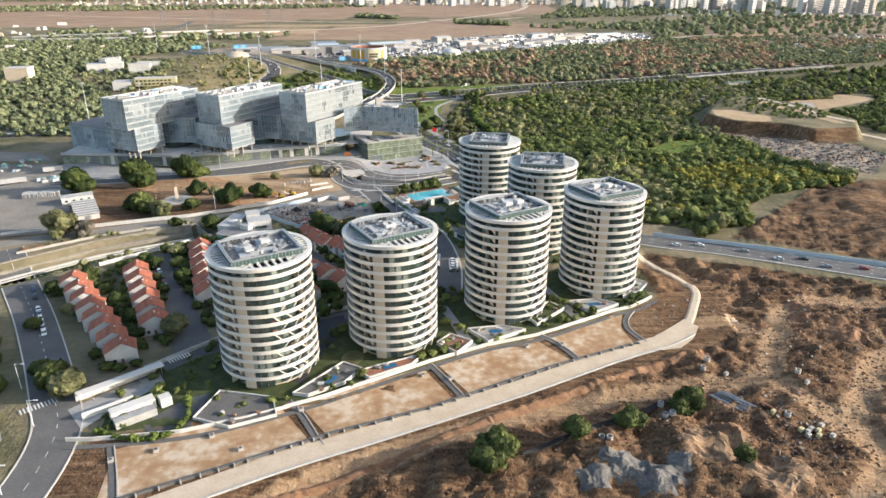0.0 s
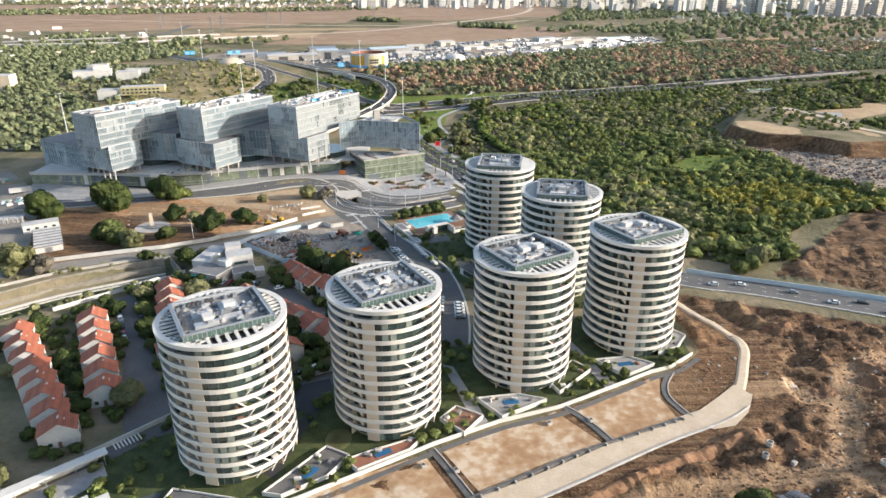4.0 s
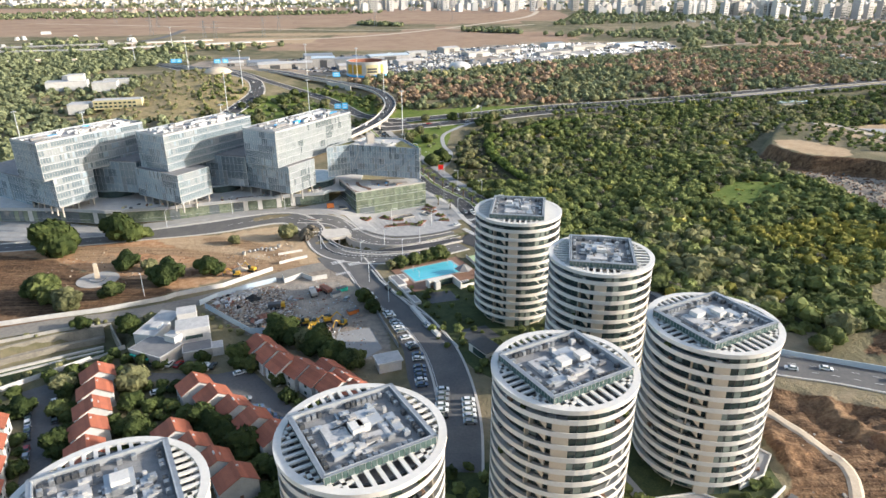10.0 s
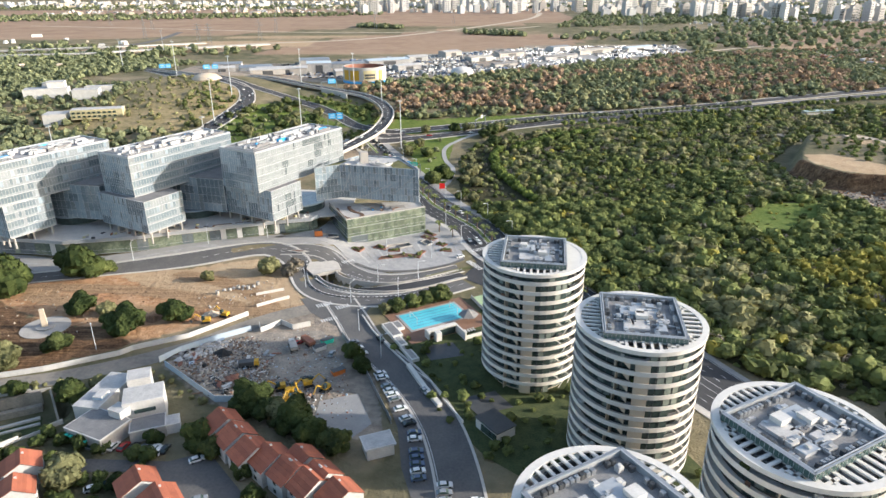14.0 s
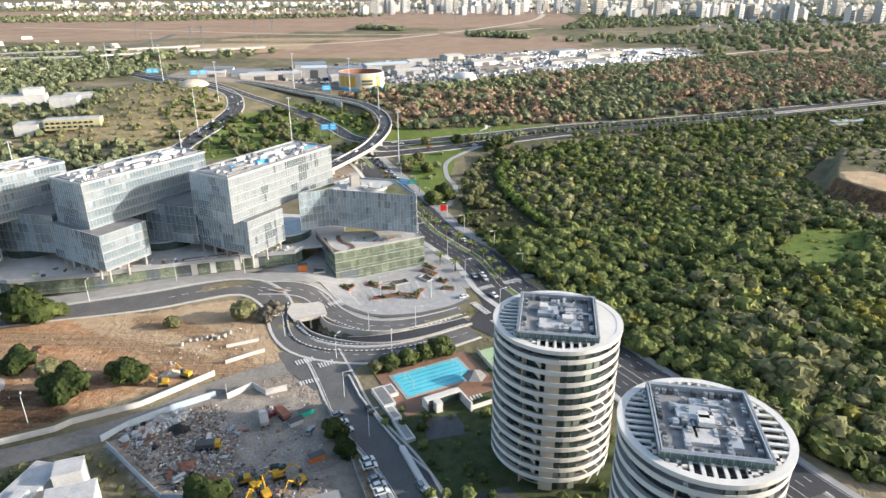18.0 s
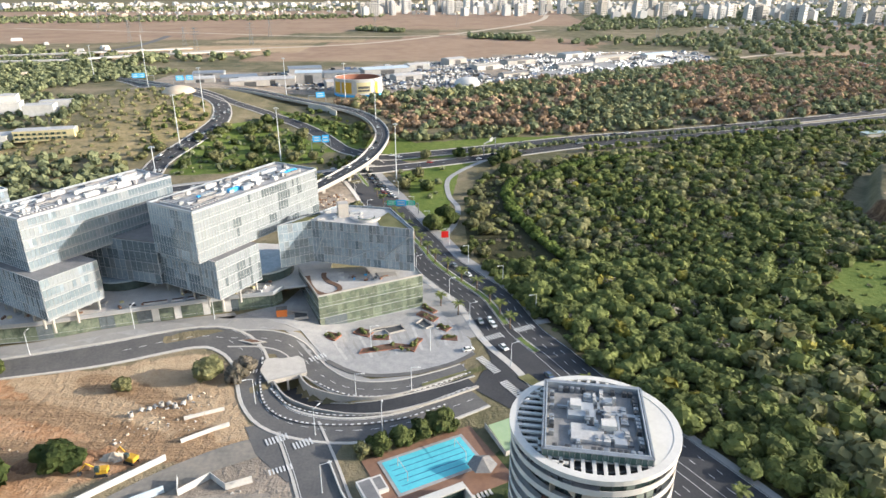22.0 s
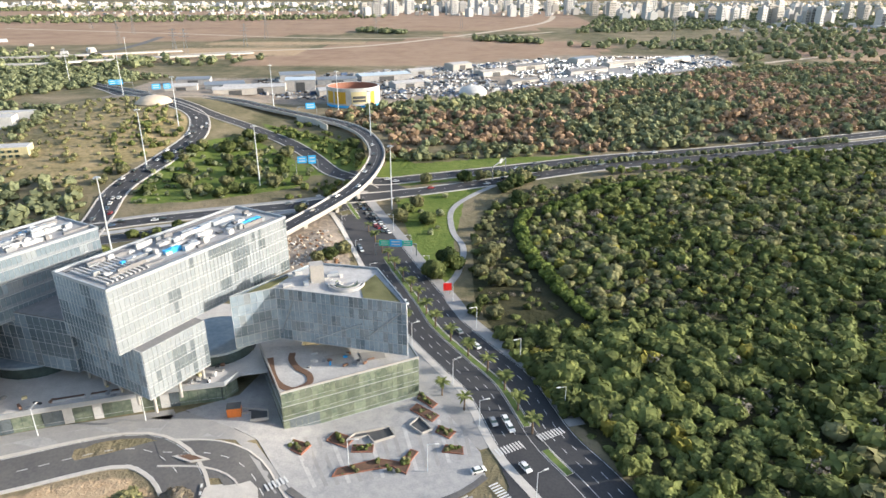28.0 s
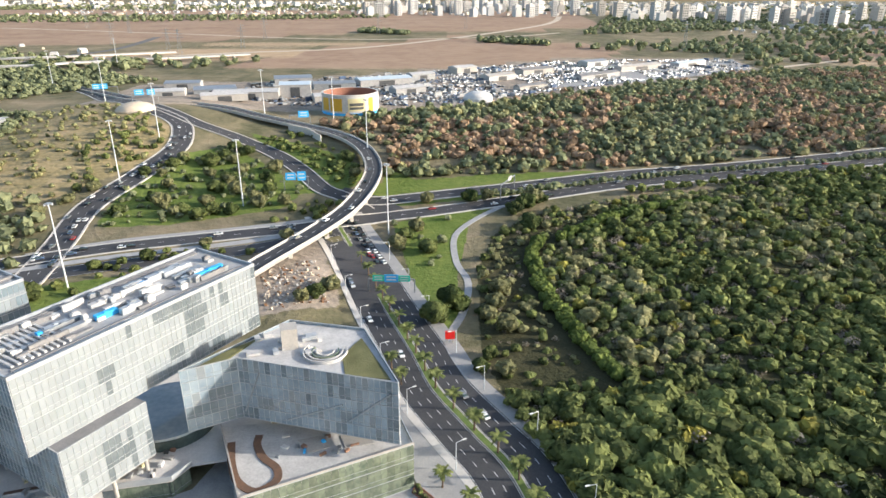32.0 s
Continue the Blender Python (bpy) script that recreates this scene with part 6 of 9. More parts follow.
rubble("rubble", "broken concrete and stones on the dirt site", [(60, -196), (115, -200), (120, -222), (60, -222)], 220, 0.2, 0.9, (M_STONEWALL, M_SOIL_TAN, M_SOIL), 5)
rubble("rubble", "stone heaps beside the bare lots", [(80, -128), (96, -118), (98, -136), (84, -146)], 60, 0.2, 0.8, (M_CONC, M_SOIL_TAN, M_SOIL), 6)
rubble("rubble", "scattered stones on the dirt site", [(100, -90), (230, -120), (260, -210), (100, -190)], 300, 0.25, 0.9, (M_SOIL, M_STONE, M_CONC), 7)
rubble("rubble", "rubble slope of the far earth mound", RUBBLE_SLOPE, 900, 0.5, 1.9, (M_STONEWALL, M_SOIL, M_SOIL_RED, M_ASPHALT_OLD), 8)
rubble("rubble", "stones, scrap and clods by the stacked pipes", [(78, -196), (100, -184), (116, -196), (112, -214), (84, -214)], 260, 0.2, 0.7, (M_CONC, M_SOIL, M_SOIL_RED, M_DARK), 9)
rubble("rubble", "clods of turned earth over the dirt site", [(-60, -240), (0, -214), (60, -186), (104, -160), (118, -100), (160, -96), (220, -124), (235, -200), (130, -236)], 3200, 0.2, 0.85, (M_SOIL_RED, M_SOIL, M_SOIL_TAN), 12)
rubble("rubble", "clods along the edge of the haul roads", [(20, -216), (70, -196), (90, -172), (120, -160), (150, -120), (190, -130), (150, -180), (120, -220)], 1500, 0.15, 0.6, (M_SOIL_RED, M_SOIL), 10)


def heap(x, y, r, h, label, material, seed):
    """A tipped mound with an uneven crest and slumped foot."""
    mb = MB()
    n, m = 26, 8
    for j in range(m + 1):
        for i in range(n):
            a = 2 * math.pi * i / n
            f = 1 - j / m
            k = 1 + 0.5 * noise.noise((math.cos(a) * 1.3 + seed, math.sin(a) * 1.3, f)) + 0.16 * noise.noise((math.cos(a) * 5, math.sin(a) * 5 + seed, f * 6))
            px, py = x + r * f * k * math.cos(a), y + r * f * k * math.sin(a) * 0.75
            up = (1 - f) ** 0.85 * (1 + 0.5 * noise.noise((px * 0.35, py * 0.35, seed))) + 0.22 * noise.noise((px * 1.1, py * 1.1, seed)) * (f < 1)
            mb.v.append((px, py, site_z(px, py) - 0.3 + h * up))
    for j in range(m):
        for i in range(n):
            mb.f.append((j * n + i, j * n + (i + 1) % n, (j + 1) * n + (i + 1) % n, (j + 1) * n + i))
    single("earth_mound", mb, material, label, "earth mound", "earth mounds", smooth=False)


for i, (x, y, r, h) in enumerate(((84, -208, 7, 2.6), (127.7, -102, 6, 1.6), (148, -128, 6, 1.5), (125, -141, 5, 1.5), (99, -170, 4, 1.0), (156, -141, 8, 2.2), (143, -137, 6, 1.8), (153, -151, 8, 2.2), (175, -150, 7, 2.0), (190, -128, 6, 1.6), (-102, 28, 5, 1.2), (-118, 24, 6, 1.4), (-201, -57, 4.5, 1.6), (-206, -60, 4, 1.5), (-196, -54, 3.5, 1.3))):
    heap(x, y, r, h, "tipped mound of red-brown earth", M_SOIL_RED, i)
for i, (x, y, r, h) in enumerate(((47, -221, 7, 2.0), (55, -226, 9, 2.2), (38, -226, 6, 1.4), (63, -222, 5, 1.2))):
    heap(x, y, r, h, "tipped mound of grey crushed stone", M_GRAVELGREY, 60 + i)
for i, (x, y, r, h) in enumerate(((77, -212, 11, 2.4), (90, -226, 10, 2.0), (70, -217, 6, 1.4))):
    heap(x, y, r, h, "long mound of tan sandy earth", M_SOIL_TAN, 70 + i)
heap(114.3, -136.6, 5, 0.7, "low spread of scraped pale earth", M_LOT, 40)
heap(113.4, -189, 3.4, 1.0, "small heap of earth and stone", M_SOIL, 41)
# clumpy berm thrown up beside the track
mb = MB()
bl = curve_pts([(-130, -272), (-60, -237), (-2.7, -209), (17.8, -198), (41, -186), (61.5, -176), (80.7, -168), (92, -164)], 1.3)
br = random.Random(71)
for i, p in enumerate(bl):
    d = (bl[min(len(bl) - 1, i + 1)] - bl[max(0, i - 1)]).normalized()
    n_ = Vector((d.y, -d.x, 0))
    top = 0.5 + 0.9 * abs(noise.noise((i * 0.45, 0.0, 2.0))) + 0.3 * br.random()
    for k, (o, zz) in enumerate(((-2.0, -0.3), (-1.1, top * 0.6), (-0.2, top), (0.8, top * 0.7), (2.2, -0.3))):
        q = p + n_ * (o + br.uniform(-0.3, 0.3))
        mb.v.append((q.x, q.y, site_z(q.x, q.y) + zz))
for i in range(len(bl) - 1):
    for k in range(4):
        mb.f.append((5 * i + k, 5 * i + k + 1, 5 * i + k + 6, 5 * i + k + 5))
single("earth_berm", mb, M_SOIL_RED, "clumpy red earth berm beside the limestone track", "berm", kind="structure")
for i in range(11):
    x, y, a = 84 + 0.6 * i, -189.5 + 0.15 * i, -0.95 + rng.uniform(-0.18, 0.18)
    single("pipe", MB().tube((x, y, site_z(x, y) + 0.45), (x + 11 * math.cos(a), y + 11 * math.sin(a), site_z(x, y) + 0.6), 0.17), M_METAL, "long galvanised drain pipe stacked on the dirt", "pipe", "drain pipes")
for i in range(7):
    x, y, a = 98.5 + 0.5 * i, -194 - 0.1 * i, -0.95 + rng.uniform(-0.08, 0.08)
    single("pipe", MB().tube((x, y, site_z(x, y) + 0.6), (x + 6 * math.cos(a), y + 6 * math.sin(a), site_z(x, y) + 0.6), 0.22), M_TILEPAVE, "rust-red steel pipe stacked on the dirt", "pipe", "red pipes")
bp_ = curve_pts([(20, -216), (38.8, -208), (53.4, -201.5), (68.8, -193)], 6)
for k in range(3):
    mb = MB()
    for p, q in zip(bp_, bp_[1:]):
        mb.tube((p.x, p.y - k * 0.7, site_z(p.x, p.y - k * 0.7) + 0.3), (q.x, q.y - k * 0.7, site_z(q.x, q.y - k * 0.7) + 0.3), 0.22, n=6)
    single("pipe", mb, M_RUBBER, "long black plastic pipe laid across the dirt", "pipe", "black pipes")
for i, (x, y) in enumerate(((105.4, -206.7), (107, -207.6), (108.6, -206.4), (110.2, -207.4), (112.1, -205.5), (106.4, -209), (109.4, -209.4), (96, -176), (58, -204), (100, -200), (118, -186), (113, -210))):
    single("concrete_block", MB().box((x, y, site_z(x, y) + 0.5), (1.5, 1.1, 1.2), 0.5).box((x, y, site_z(x, y) + 1.12), (1.2, 0.8, 0.06), 0.5), M_CONC if i % 3 else M_YELLOWPALE, "cast concrete block lying on the dirt", "block", "concrete blocks")
for x, y in ((66.1, -196.5), (66.3, -200.6), (68.3, -200.7), (88.4, -174.4), (91, -171), (117.8, -180.5), (44, -211), (46, -212), (104, -201)):
    single("concrete_ring", MB().ring(0.7, 0.95, 0, 1.4, 16), M_CONC, "upright concrete well ring", "pipe ring", "well rings", m=pose(x, y, site_z(x, y)))
# highway beside the site
wall_line("noise_barrier", "long pale blue-white barrier along the highway verge", [(112, -49), (127, -56), (165, -71), (211, -92), (300, -138)], 2.2, 0.3, M_BARRIER)

# ---- plaza and junction ----
PLAZA = [(-80, 106), (-66, 99), (-55, 93.5), (-48, 84), (-40, 74), (-26, 67), (-8, 70), (4, 76), (10, 81), (9, 92), (2, 106), (-6.6, 122), (-9.6, 120), (-49, 100.3), (-62, 128), (-66, 114)]
sheet("plaza", "grey and blue-grey paved plaza before the glass hall", PLAZA, 0.22, M_PAVING, 4, thick=0.3)
cyc = curve_pts([(-44, 76), (-34, 68.5), (-24, 66), (-10, 68), (4, 74.5), (11, 81)])
single("cycle_path", ribbon(cyc, -2.6, -0.6, 0.30, 0.1), M_ASPHALT_OLD, "dark cycle path along the plaza edge", "path", kind="structure")


def crosswalk(x, y, ang, length, depth, n=None):
    """White zebra bars across a road; ang: the way one walks."""
    n = n or int(length / 1.0)
    t = tagged(thing("crosswalk", "white zebra crossing bars on asphalt", "road marking"), kind="structure")
    a = radians(ang)
    for k in range(n):
        o = -length / 2 + (k + 0.5) * length / n
        cx, cy = x + o * math.cos(a), y + o * math.sin(a)
        part("bar", MB().box((cx, cy, height(cx, cy) + 0.34), (0.5 * length / n, depth, 0.03), a), M_PAINT, t)


crosswalk(17.5, 93.5, 27, 9, 3.2)
crosswalk(30.5, 100, 27, 9, 3.2)
crosswalk(14.5, 74, -60, 12, 3)
crosswalk(22, 58, -60, 13, 3.2)
crosswalk(-46.5, 79, 35, 6.5, 3)
crosswalk(-69, 71, 5, 6, 3)
crosswalk(-51, 34, 28, 7, 3.2)
crosswalk(-43, 32, 28, 6, 3.2)
crosswalk(-47, 21, 25, 7, 2.4)
crosswalk(-129, -190, 40, 11, 3)


def planter(label, poly, seed, h=0.6):
    t = thing("planter", label, "planter", "plaza planters")
    cx, cy = sum(p[0] for p in poly) / len(poly), sum(p[1] for p in poly) / len(poly)
    z = site_z(cx, cy)
    part("soil", MB().prism(poly, z, z + h - 0.1), M_SOIL, t, "brown mulch")
    n = len(poly)
    for i in range(n):
        (x0, y0), (x1, y1) = poly[i], poly[(i + 1) % n]
        part("rim", MB().box(((x0 + x1) / 2, (y0 + y1) / 2, z + h / 2), (math.hypot(x1 - x0, y1 - y0) + 0.2, 0.25, h), math.atan2(y1 - y0, x1 - x0)), M_TILEPAVE, t, "rust-coloured rim")
    r = random.Random(seed)
    for _ in range(int(4 + len(poly))):
        f, g = r.uniform(0.1, 0.8), r.randrange(n)
        x, y = cx + (poly[g][0] - cx) * f, cy + (poly[g][1] - cy) * f
        s = r.uniform(0.4, 1.0)
        ob = part("shrub", SHRUB[r.randrange(3)], M_LEAF, t, m=pose(x, y, z + h - 0.3, 0, 0, r.uniform(0, 360)) @ Matrix.Diagonal((s, s, s, 1)))


SHRUB = [quads_mesh("shrub", crown_shape(60 + i, 3, 30, 0.4), mt) for i, mt in enumerate((M_LEAF, M_LEAF_OLIVE, M_PALM))]
for i, poly in enumerate(([(-48, 93), (-42, 90), (-40, 94), (-46, 96.5)], [(-36, 97), (-30, 94), (-28, 98), (-34, 101)], [(-32, 82), (-16, 86), (-12, 83), (-11, 87), (-20, 89), (-31, 85)], [(-14, 87), (-11, 93), (-9, 92), (-12, 86)], [(-12, 112), (-5, 106), (-3, 109), (-10, 115)], [(-4, 101), (0, 98), (2, 101), (-3, 104)], [(-2, 92), (4, 91), (4, 94), (-1, 95)], [(-28, 92), (-22, 92), (-22, 95), (-28, 95)], [(-10, 118), (-5, 113), (-3.5, 115), (-9, 121)])):
    planter("rust-rimmed planter with shrubs on brown mulch", poly, i)
for pts in ([(-30, 97), (-24, 99), (-22, 96), (-16, 99), (-18, 103), (-28, 100)], [(-12, 104), (-8, 100), (-5, 102), (-9, 108)], [(-66, 103), (-60, 105), (-59, 101), (-54, 102), (-55, 106), (-64, 107)]):
    cx, cy = sum(p[0] for p in pts) / 6 if len(pts) == 6 else sum(p[0] for p in pts) / 4, sum(p[1] for p in pts) / len(pts)
    z = site_z(cx, cy)
    t = thing("sunken_court", "dark zigzag sunken court with a pale rim", "court", "plaza courts")
    part("floor", MB().prism(pts, z + 0.05, z + 0.34), M_DARK, t)
    for i in range(len(pts)):
        (x0, y0), (x1, y1) = pts[i], pts[(i + 1) % len(pts)]
        part("rim", MB().box(((x0 + x1) / 2, (y0 + y1) / 2, z + 0.5), (math.hypot(x1 - x0, y1 - y0), 0.3, 0.9), math.atan2(y1 - y0, x1 - x0)), M_CONC, t)
t = thing("kiosk", "orange site container box by the shop fronts", "container")
part("body", MB().box((-64.5, 104, site_z(-64.5, 104) + 1.6), (4, 3, 3.2), 0.2), M_ORANGE, t)
part("roof", MB().box((-64.5, 104, site_z(-64.5, 104) + 3.25), (4.2, 3.2, 0.15), 0.2), M_DARK, t)
sheet("pavement", "grey paved footway before the shop fronts", [(-262, 84), (-204, 80), (-182, 76.5), (-150, 82.5), (-118, 93.5), (-85, 103.5), (-69, 107), (-62, 96), (-66, 93.5), (-78, 94), (-94, 95), (-125, 86.5), (-156, 79), (-175, 74), (-201, 68.5), (-262, 59)], 0.2, M_PAVING, 5, "pavement")
# tunnel head and ramp walls
HEAD = [(-65, 70), (-65, 77), (-61, 82), (-56, 82), (-51, 77), (-48.5, 69), (-55, 66), (-61, 63.5)]
t = tagged(thing("tunnel_portal", "pale concrete tunnel head with two dark openings", "tunnel"), kind="structure")
part("roof", MB().prism(HEAD, 0.55, 1.1), M_KERB, t, "pale paved tunnel roof")
part("beam", MB().box((-54.8, 66.2, 0.4), (13.2, 0.8, 1.6), math.atan2(5.5, 12.5)), M_CONC, t)
for s in (-6.2, 0, 6.2):
    part("pier", MB().box((-54.8 + s * 0.915, 66.3 + s * 0.403, -2.2), (0.7, 1.0, 5.0), 0.41), M_CONC, t)
# Dark sheet added behind the piers to give the gloom inside the tunnel.
part("gloom_backing", MB().box((-58.5, 73, -2.0), (12, 0.4, 4.6), 0.41), M_DARK, t)
ramp_line = curve_pts(RAMP, 3)
for off in (-4.6, 4.2):
    ob = ribbon([Vector((p.x, p.y, 0.9)) for p in ramp_line], off, off + 0.5, 0, 5.6, own_z=True)
    single("ramp_wall", ob, M_CONC, "concrete retaining wall of the tunnel ramp", "wall", kind="structure")
for line, off in ((curve_pts([(-66, 78), (-63, 62), (-57, 49), (-46, 42), (-30, 40.5), (-14, 43.5), (0, 51)]), 0), (curve_pts([(-45, 64), (-36, 57.5), (-26, 55), (-14, 57), (-2, 62.5), (8, 69)]), 0), (curve_pts([(-59, 60), (-52, 51.5), (-42, 46.5), (-30, 45), (-18, 46.5), (-6, 51.5), (8, 60)]), 0)):
    k = single("painted_kerb", dashes(line, -0.3, 0.6, 1.0, 1.0, 0.55), M_PAINT, "black and white painted kerb", "kerb", kind="structure")
    single("kerb", ribbon(line, -0.35, 0.35, 0.5, 0.4), M_ASPHALT_OLD, "raised kerb between ramp lanes", "kerb", kind="structure")
sheet("verge", "planted traffic island with low shrubs", [(-8, 60), (2, 64), (14, 71), (12, 73), (0, 67), (-9, 62)], 0.4, M_LEAF_OLIVE, 3, "verge")
sheet("verge", "planted traffic island beside a crossing", [(24, 66), (30, 58), (33, 60), (28, 68)], 0.4, M_LEAF_OLIVE, 3, "verge")
sheet("junction", "dark asphalt junction apron", [(8, 60), (16, 78), (12, 96), (24, 92), (42, 60), (30, 44), (20, 48)], 0.16, M_ASPHALT, 4, "road")
sheet("junction", "asphalt forecourt at the street mouth", [(-62, 40), (-50, 44), (-40, 38), (-30, 36), (-34, 22), (-44, 16), (-56, 28)], 0.13, M_ASPHALT_OLD, 4, "road")


# ---- lamps, masts and signs ----
def street_lamp():
    t = thing("street_lamp", "grey street lamp with one flat arm", "street lamp", "street lamps")
    part("pole", MB().tube((0, 0, 0), (0, 0, 9.5), 0.14, 0.09), M_FINPALE, t)
    part("arm", MB().tube((0, 0, 9.4), (2.2, 0, 9.6), 0.07), M_FINPALE, t)
    part("lamp_head", MB().box((2.6, 0, 9.6), (1.2, 0.45, 0.16)), M_LAMP, t)
    return t


def mast(h):
    t = thing("light_mast", "tall galvanised high-mast light with a ring of lamps", "light mast", "highway masts")
    part("pole", MB().tube((0, 0, 0), (0, 0, h), 0.38, 0.2, 10), M_FINPALE, t)
    part("crown", MB().ring(0.3, 1.5, h - 0.6, h - 0.35, 14), M_METAL, t)
    for k in range(6):
        a = k * math.pi / 3
        part("floodlight", MB().box((1.5 * math.cos(a), 1.5 * math.sin(a), h - 0.8), (0.7, 0.5, 0.4), a), M_LAMP, t)
    return t


lamp0 = street_lamp()
first = True
sp = []
for off, turn in ((14.0, 180), (-14.0, 0)):
    run = 0
    for i in range(1, len(blvd_line) - 1):
        run += (blvd_line[i] - blvd_line[i - 1]).length
        if run > 27:
            run = 0
            d = (blvd_line[i + 1] - blvd_line[i - 1]).normalized()
            p = blvd_line[i] + Vector((d.y, -d.x, 0)) * off
            if off < 0 and (p.y < 96 or p.y > 290):
                continue
            sp.append((p.x, p.y, math.degrees(math.atan2(-d.x, d.y)) + turn))
sp += [(-150, 80, 90), (-118, 94, 90), (-90, 101, 90), (-40, 36, 60), (-20, 37, 90), (-34, 12, 20), (-24, -8, 20), (-118, -228, 0), (-125, -200, 0), (-140, -180, 0), (-30, 55, 0), (-12, 58, 0), (-62, 52, 200), (-130, 0, 120), (-28, 86, 0), (-6, 84, 0)]
for x, y, a in sp:
    m = pose(x, y, height(x, y), 0, 0, a)
    if first:
        lamp0.matrix_basis, first = m, False
    else:
        copy_thing(lamp0, m)
m0 = mast(38)
for i, (x, y) in enumerate(((-31, 302), (-115, 331), (-196, 358), (-162, 233), (-55, 424), (-200, 430), (-90, 500), (-150, 520), (-300, 560), (-420, 690), (-430, 860), (-300, 210), (-250, 205))):
    m = pose(x, y, height(x, y))
    if i:
        copy_thing(m0, m)
    else:
        m0.matrix_basis = m


def gantry(label, x, y, ang, span, panels, h=6.5):
    """A steel sign bridge over a road with its sign panels."""
    z = height(x, y)
    t = thing("sign_gantry", label, "road sign", "overhead road signs", m=pose(x, y, z, 0, 0, ang))
    for s in (-1, 1):
        part("post", MB().box((s * span / 2, 0, h / 2), (0.45, 0.45, h)), M_METAL, t)
    part("beam", MB().box((0, 0, h), (span, 0.5, 0.6)), M_METAL, t)
    for (u, w, ph, mt) in panels:
        p = part("sign_panel", MB().box((u, -0.4, h + 0.6), (w, 0.14, ph)), mt, t, "reflective sign panel")
        for k in range(2):
            part("text_bar", MB().box((u, -0.49, h + 0.6 + (k - 0.5) * ph * 0.4), (w * 0.7, 0.03, ph * 0.14)), M_PAINT, p)
    return t


gantry("green and blue direction signs over the boulevard", -24.5, 238, -2, 20, ((-5.6, 5, 2.8, M_GREENSIGN), (0, 6, 3.6, M_BLUESIGN), (5.6, 5, 2.8, M_GREENSIGN)))
gantry("blue direction signs over the slip road", -90, 356, 10, 14, ((-3, 6, 4.5, M_BLUESIGN), (3.4, 5, 5.5, M_BLUESIGN)), 8)
gantry("steel sign bridge over the highway, seen from behind", 36, 357, 65, 24, ((2, 6, 3, M_METAL),), 9)
gantry("blue direction signs over the far highway", -250, 528, 20, 20, ((-4, 7, 4.5, M_BLUESIGN), (5, 6, 4.5, M_BLUESIGN)), 8)
gantry("blue direction sign over the far highway", -340, 640, 20, 24, ((-7, 7, 5, M_BLUESIGN), (0, 6, 5, M_BLUESIGN)), 8)
gantry("blue direction sign beside the ramp", -116, 496, 15, 16, ((3, 8, 5, M_BLUESIGN),), 9)
t = thing("billboard", "bright red double-sided hoarding on short legs by the path", "hoarding", m=pose(0.5, 196, 0, 0, 0, 5))
part("panel", MB().box((0, 0, 3.3), (3.6, 0.5, 3.4)), M_RED, t, "plain red panel")
for s in (-1, 1):
    part("leg", MB().box((s * 1.1, 0, 0.8), (0.5, 0.6, 1.7)), M_CONC, t)
    part("foot", MB().box((s * 1.1, 0, 0.2), (0.9, 1.4, 0.4)), M_CONC, t)

# ---- loop ramp ----
LOOP = [(-118, 196, 5), (-98, 222, 7), (-84, 248, 9.5), (-64.3, 281, 13), (-51.9, 312.6, 15), (-45.8, 354.3, 17), (-47.7, 389.8, 18.5), (-59.5, 428.2, 20.3), (-80, 460, 21.6), (-110, 485.6, 22.6), (-145, 502.5, 26), (-182, 521, 30), (-219, 536, 31), (-276, 576, 27), (-347, 647, 23), (-419, 706, 22.6), (-520, 800, 22.6), (-640, 930, 22.6)]
ll = curve_pts(LOOP)
t = tagged(thing("flyover", "curved concrete flyover ramp with parapets", "bridge"), kind="structure")
part("deck", ribbon(ll, -5.4, 5.4, 0.1, 1.4, own_z=True), M_CONC, t, "pale concrete deck")
part("carriageway", ribbon(ll, -4.6, 4.6, 0.16, own_z=True), M_ASPHALT, t)
for o in (-5.4, 4.9):
    part("parapet", ribbon(ll, o, o + 0.5, 1.0, 1.4, own_z=True), M_KERB, t, "pale parapet")
for o in (-4.2, 0, 4.2):
    mb = MB()
    for i in range(0, len(ll) - 1, 1 if o else 2):
        d = (ll[i + 1] - ll[i]).normalized()
        s = Vector((d.y, -d.x, 0))
        a, b = ll[i] + s * (o - 0.1), ll[i + 1] + s * (o - 0.1)
        c, e = ll[i + 1] + s * (o + 0.1), ll[i] + s * (o + 0.1)
        mb.quad(*[(q.x, q.y, q.z + 0.19) for q in (e, c, b, a)])
    part("lane_marking", mb, M_PAINT, t)
for i in range(6, 44, 7):
    p = ll[i]
    z = height(p.x, p.y)
    if p.z - z > 3:
        part("pier", MB().box((p.x, p.y, (z + p.z - 1.2) / 2), (2.2, 1.4, p.z - 1.2 - z), 0.6), M_CONC, t, "concrete pier")
        part("pier_head", MB().box((p.x, p.y, p.z - 1.8), (5.5, 1.8, 1.0), 0.6), M_CONC, t)
wall_line("abutment", "pale concrete abutment wall of the ramp", [(-92, 452), (-104, 470), (-122, 482)], 5, 0.8, M_KERB)

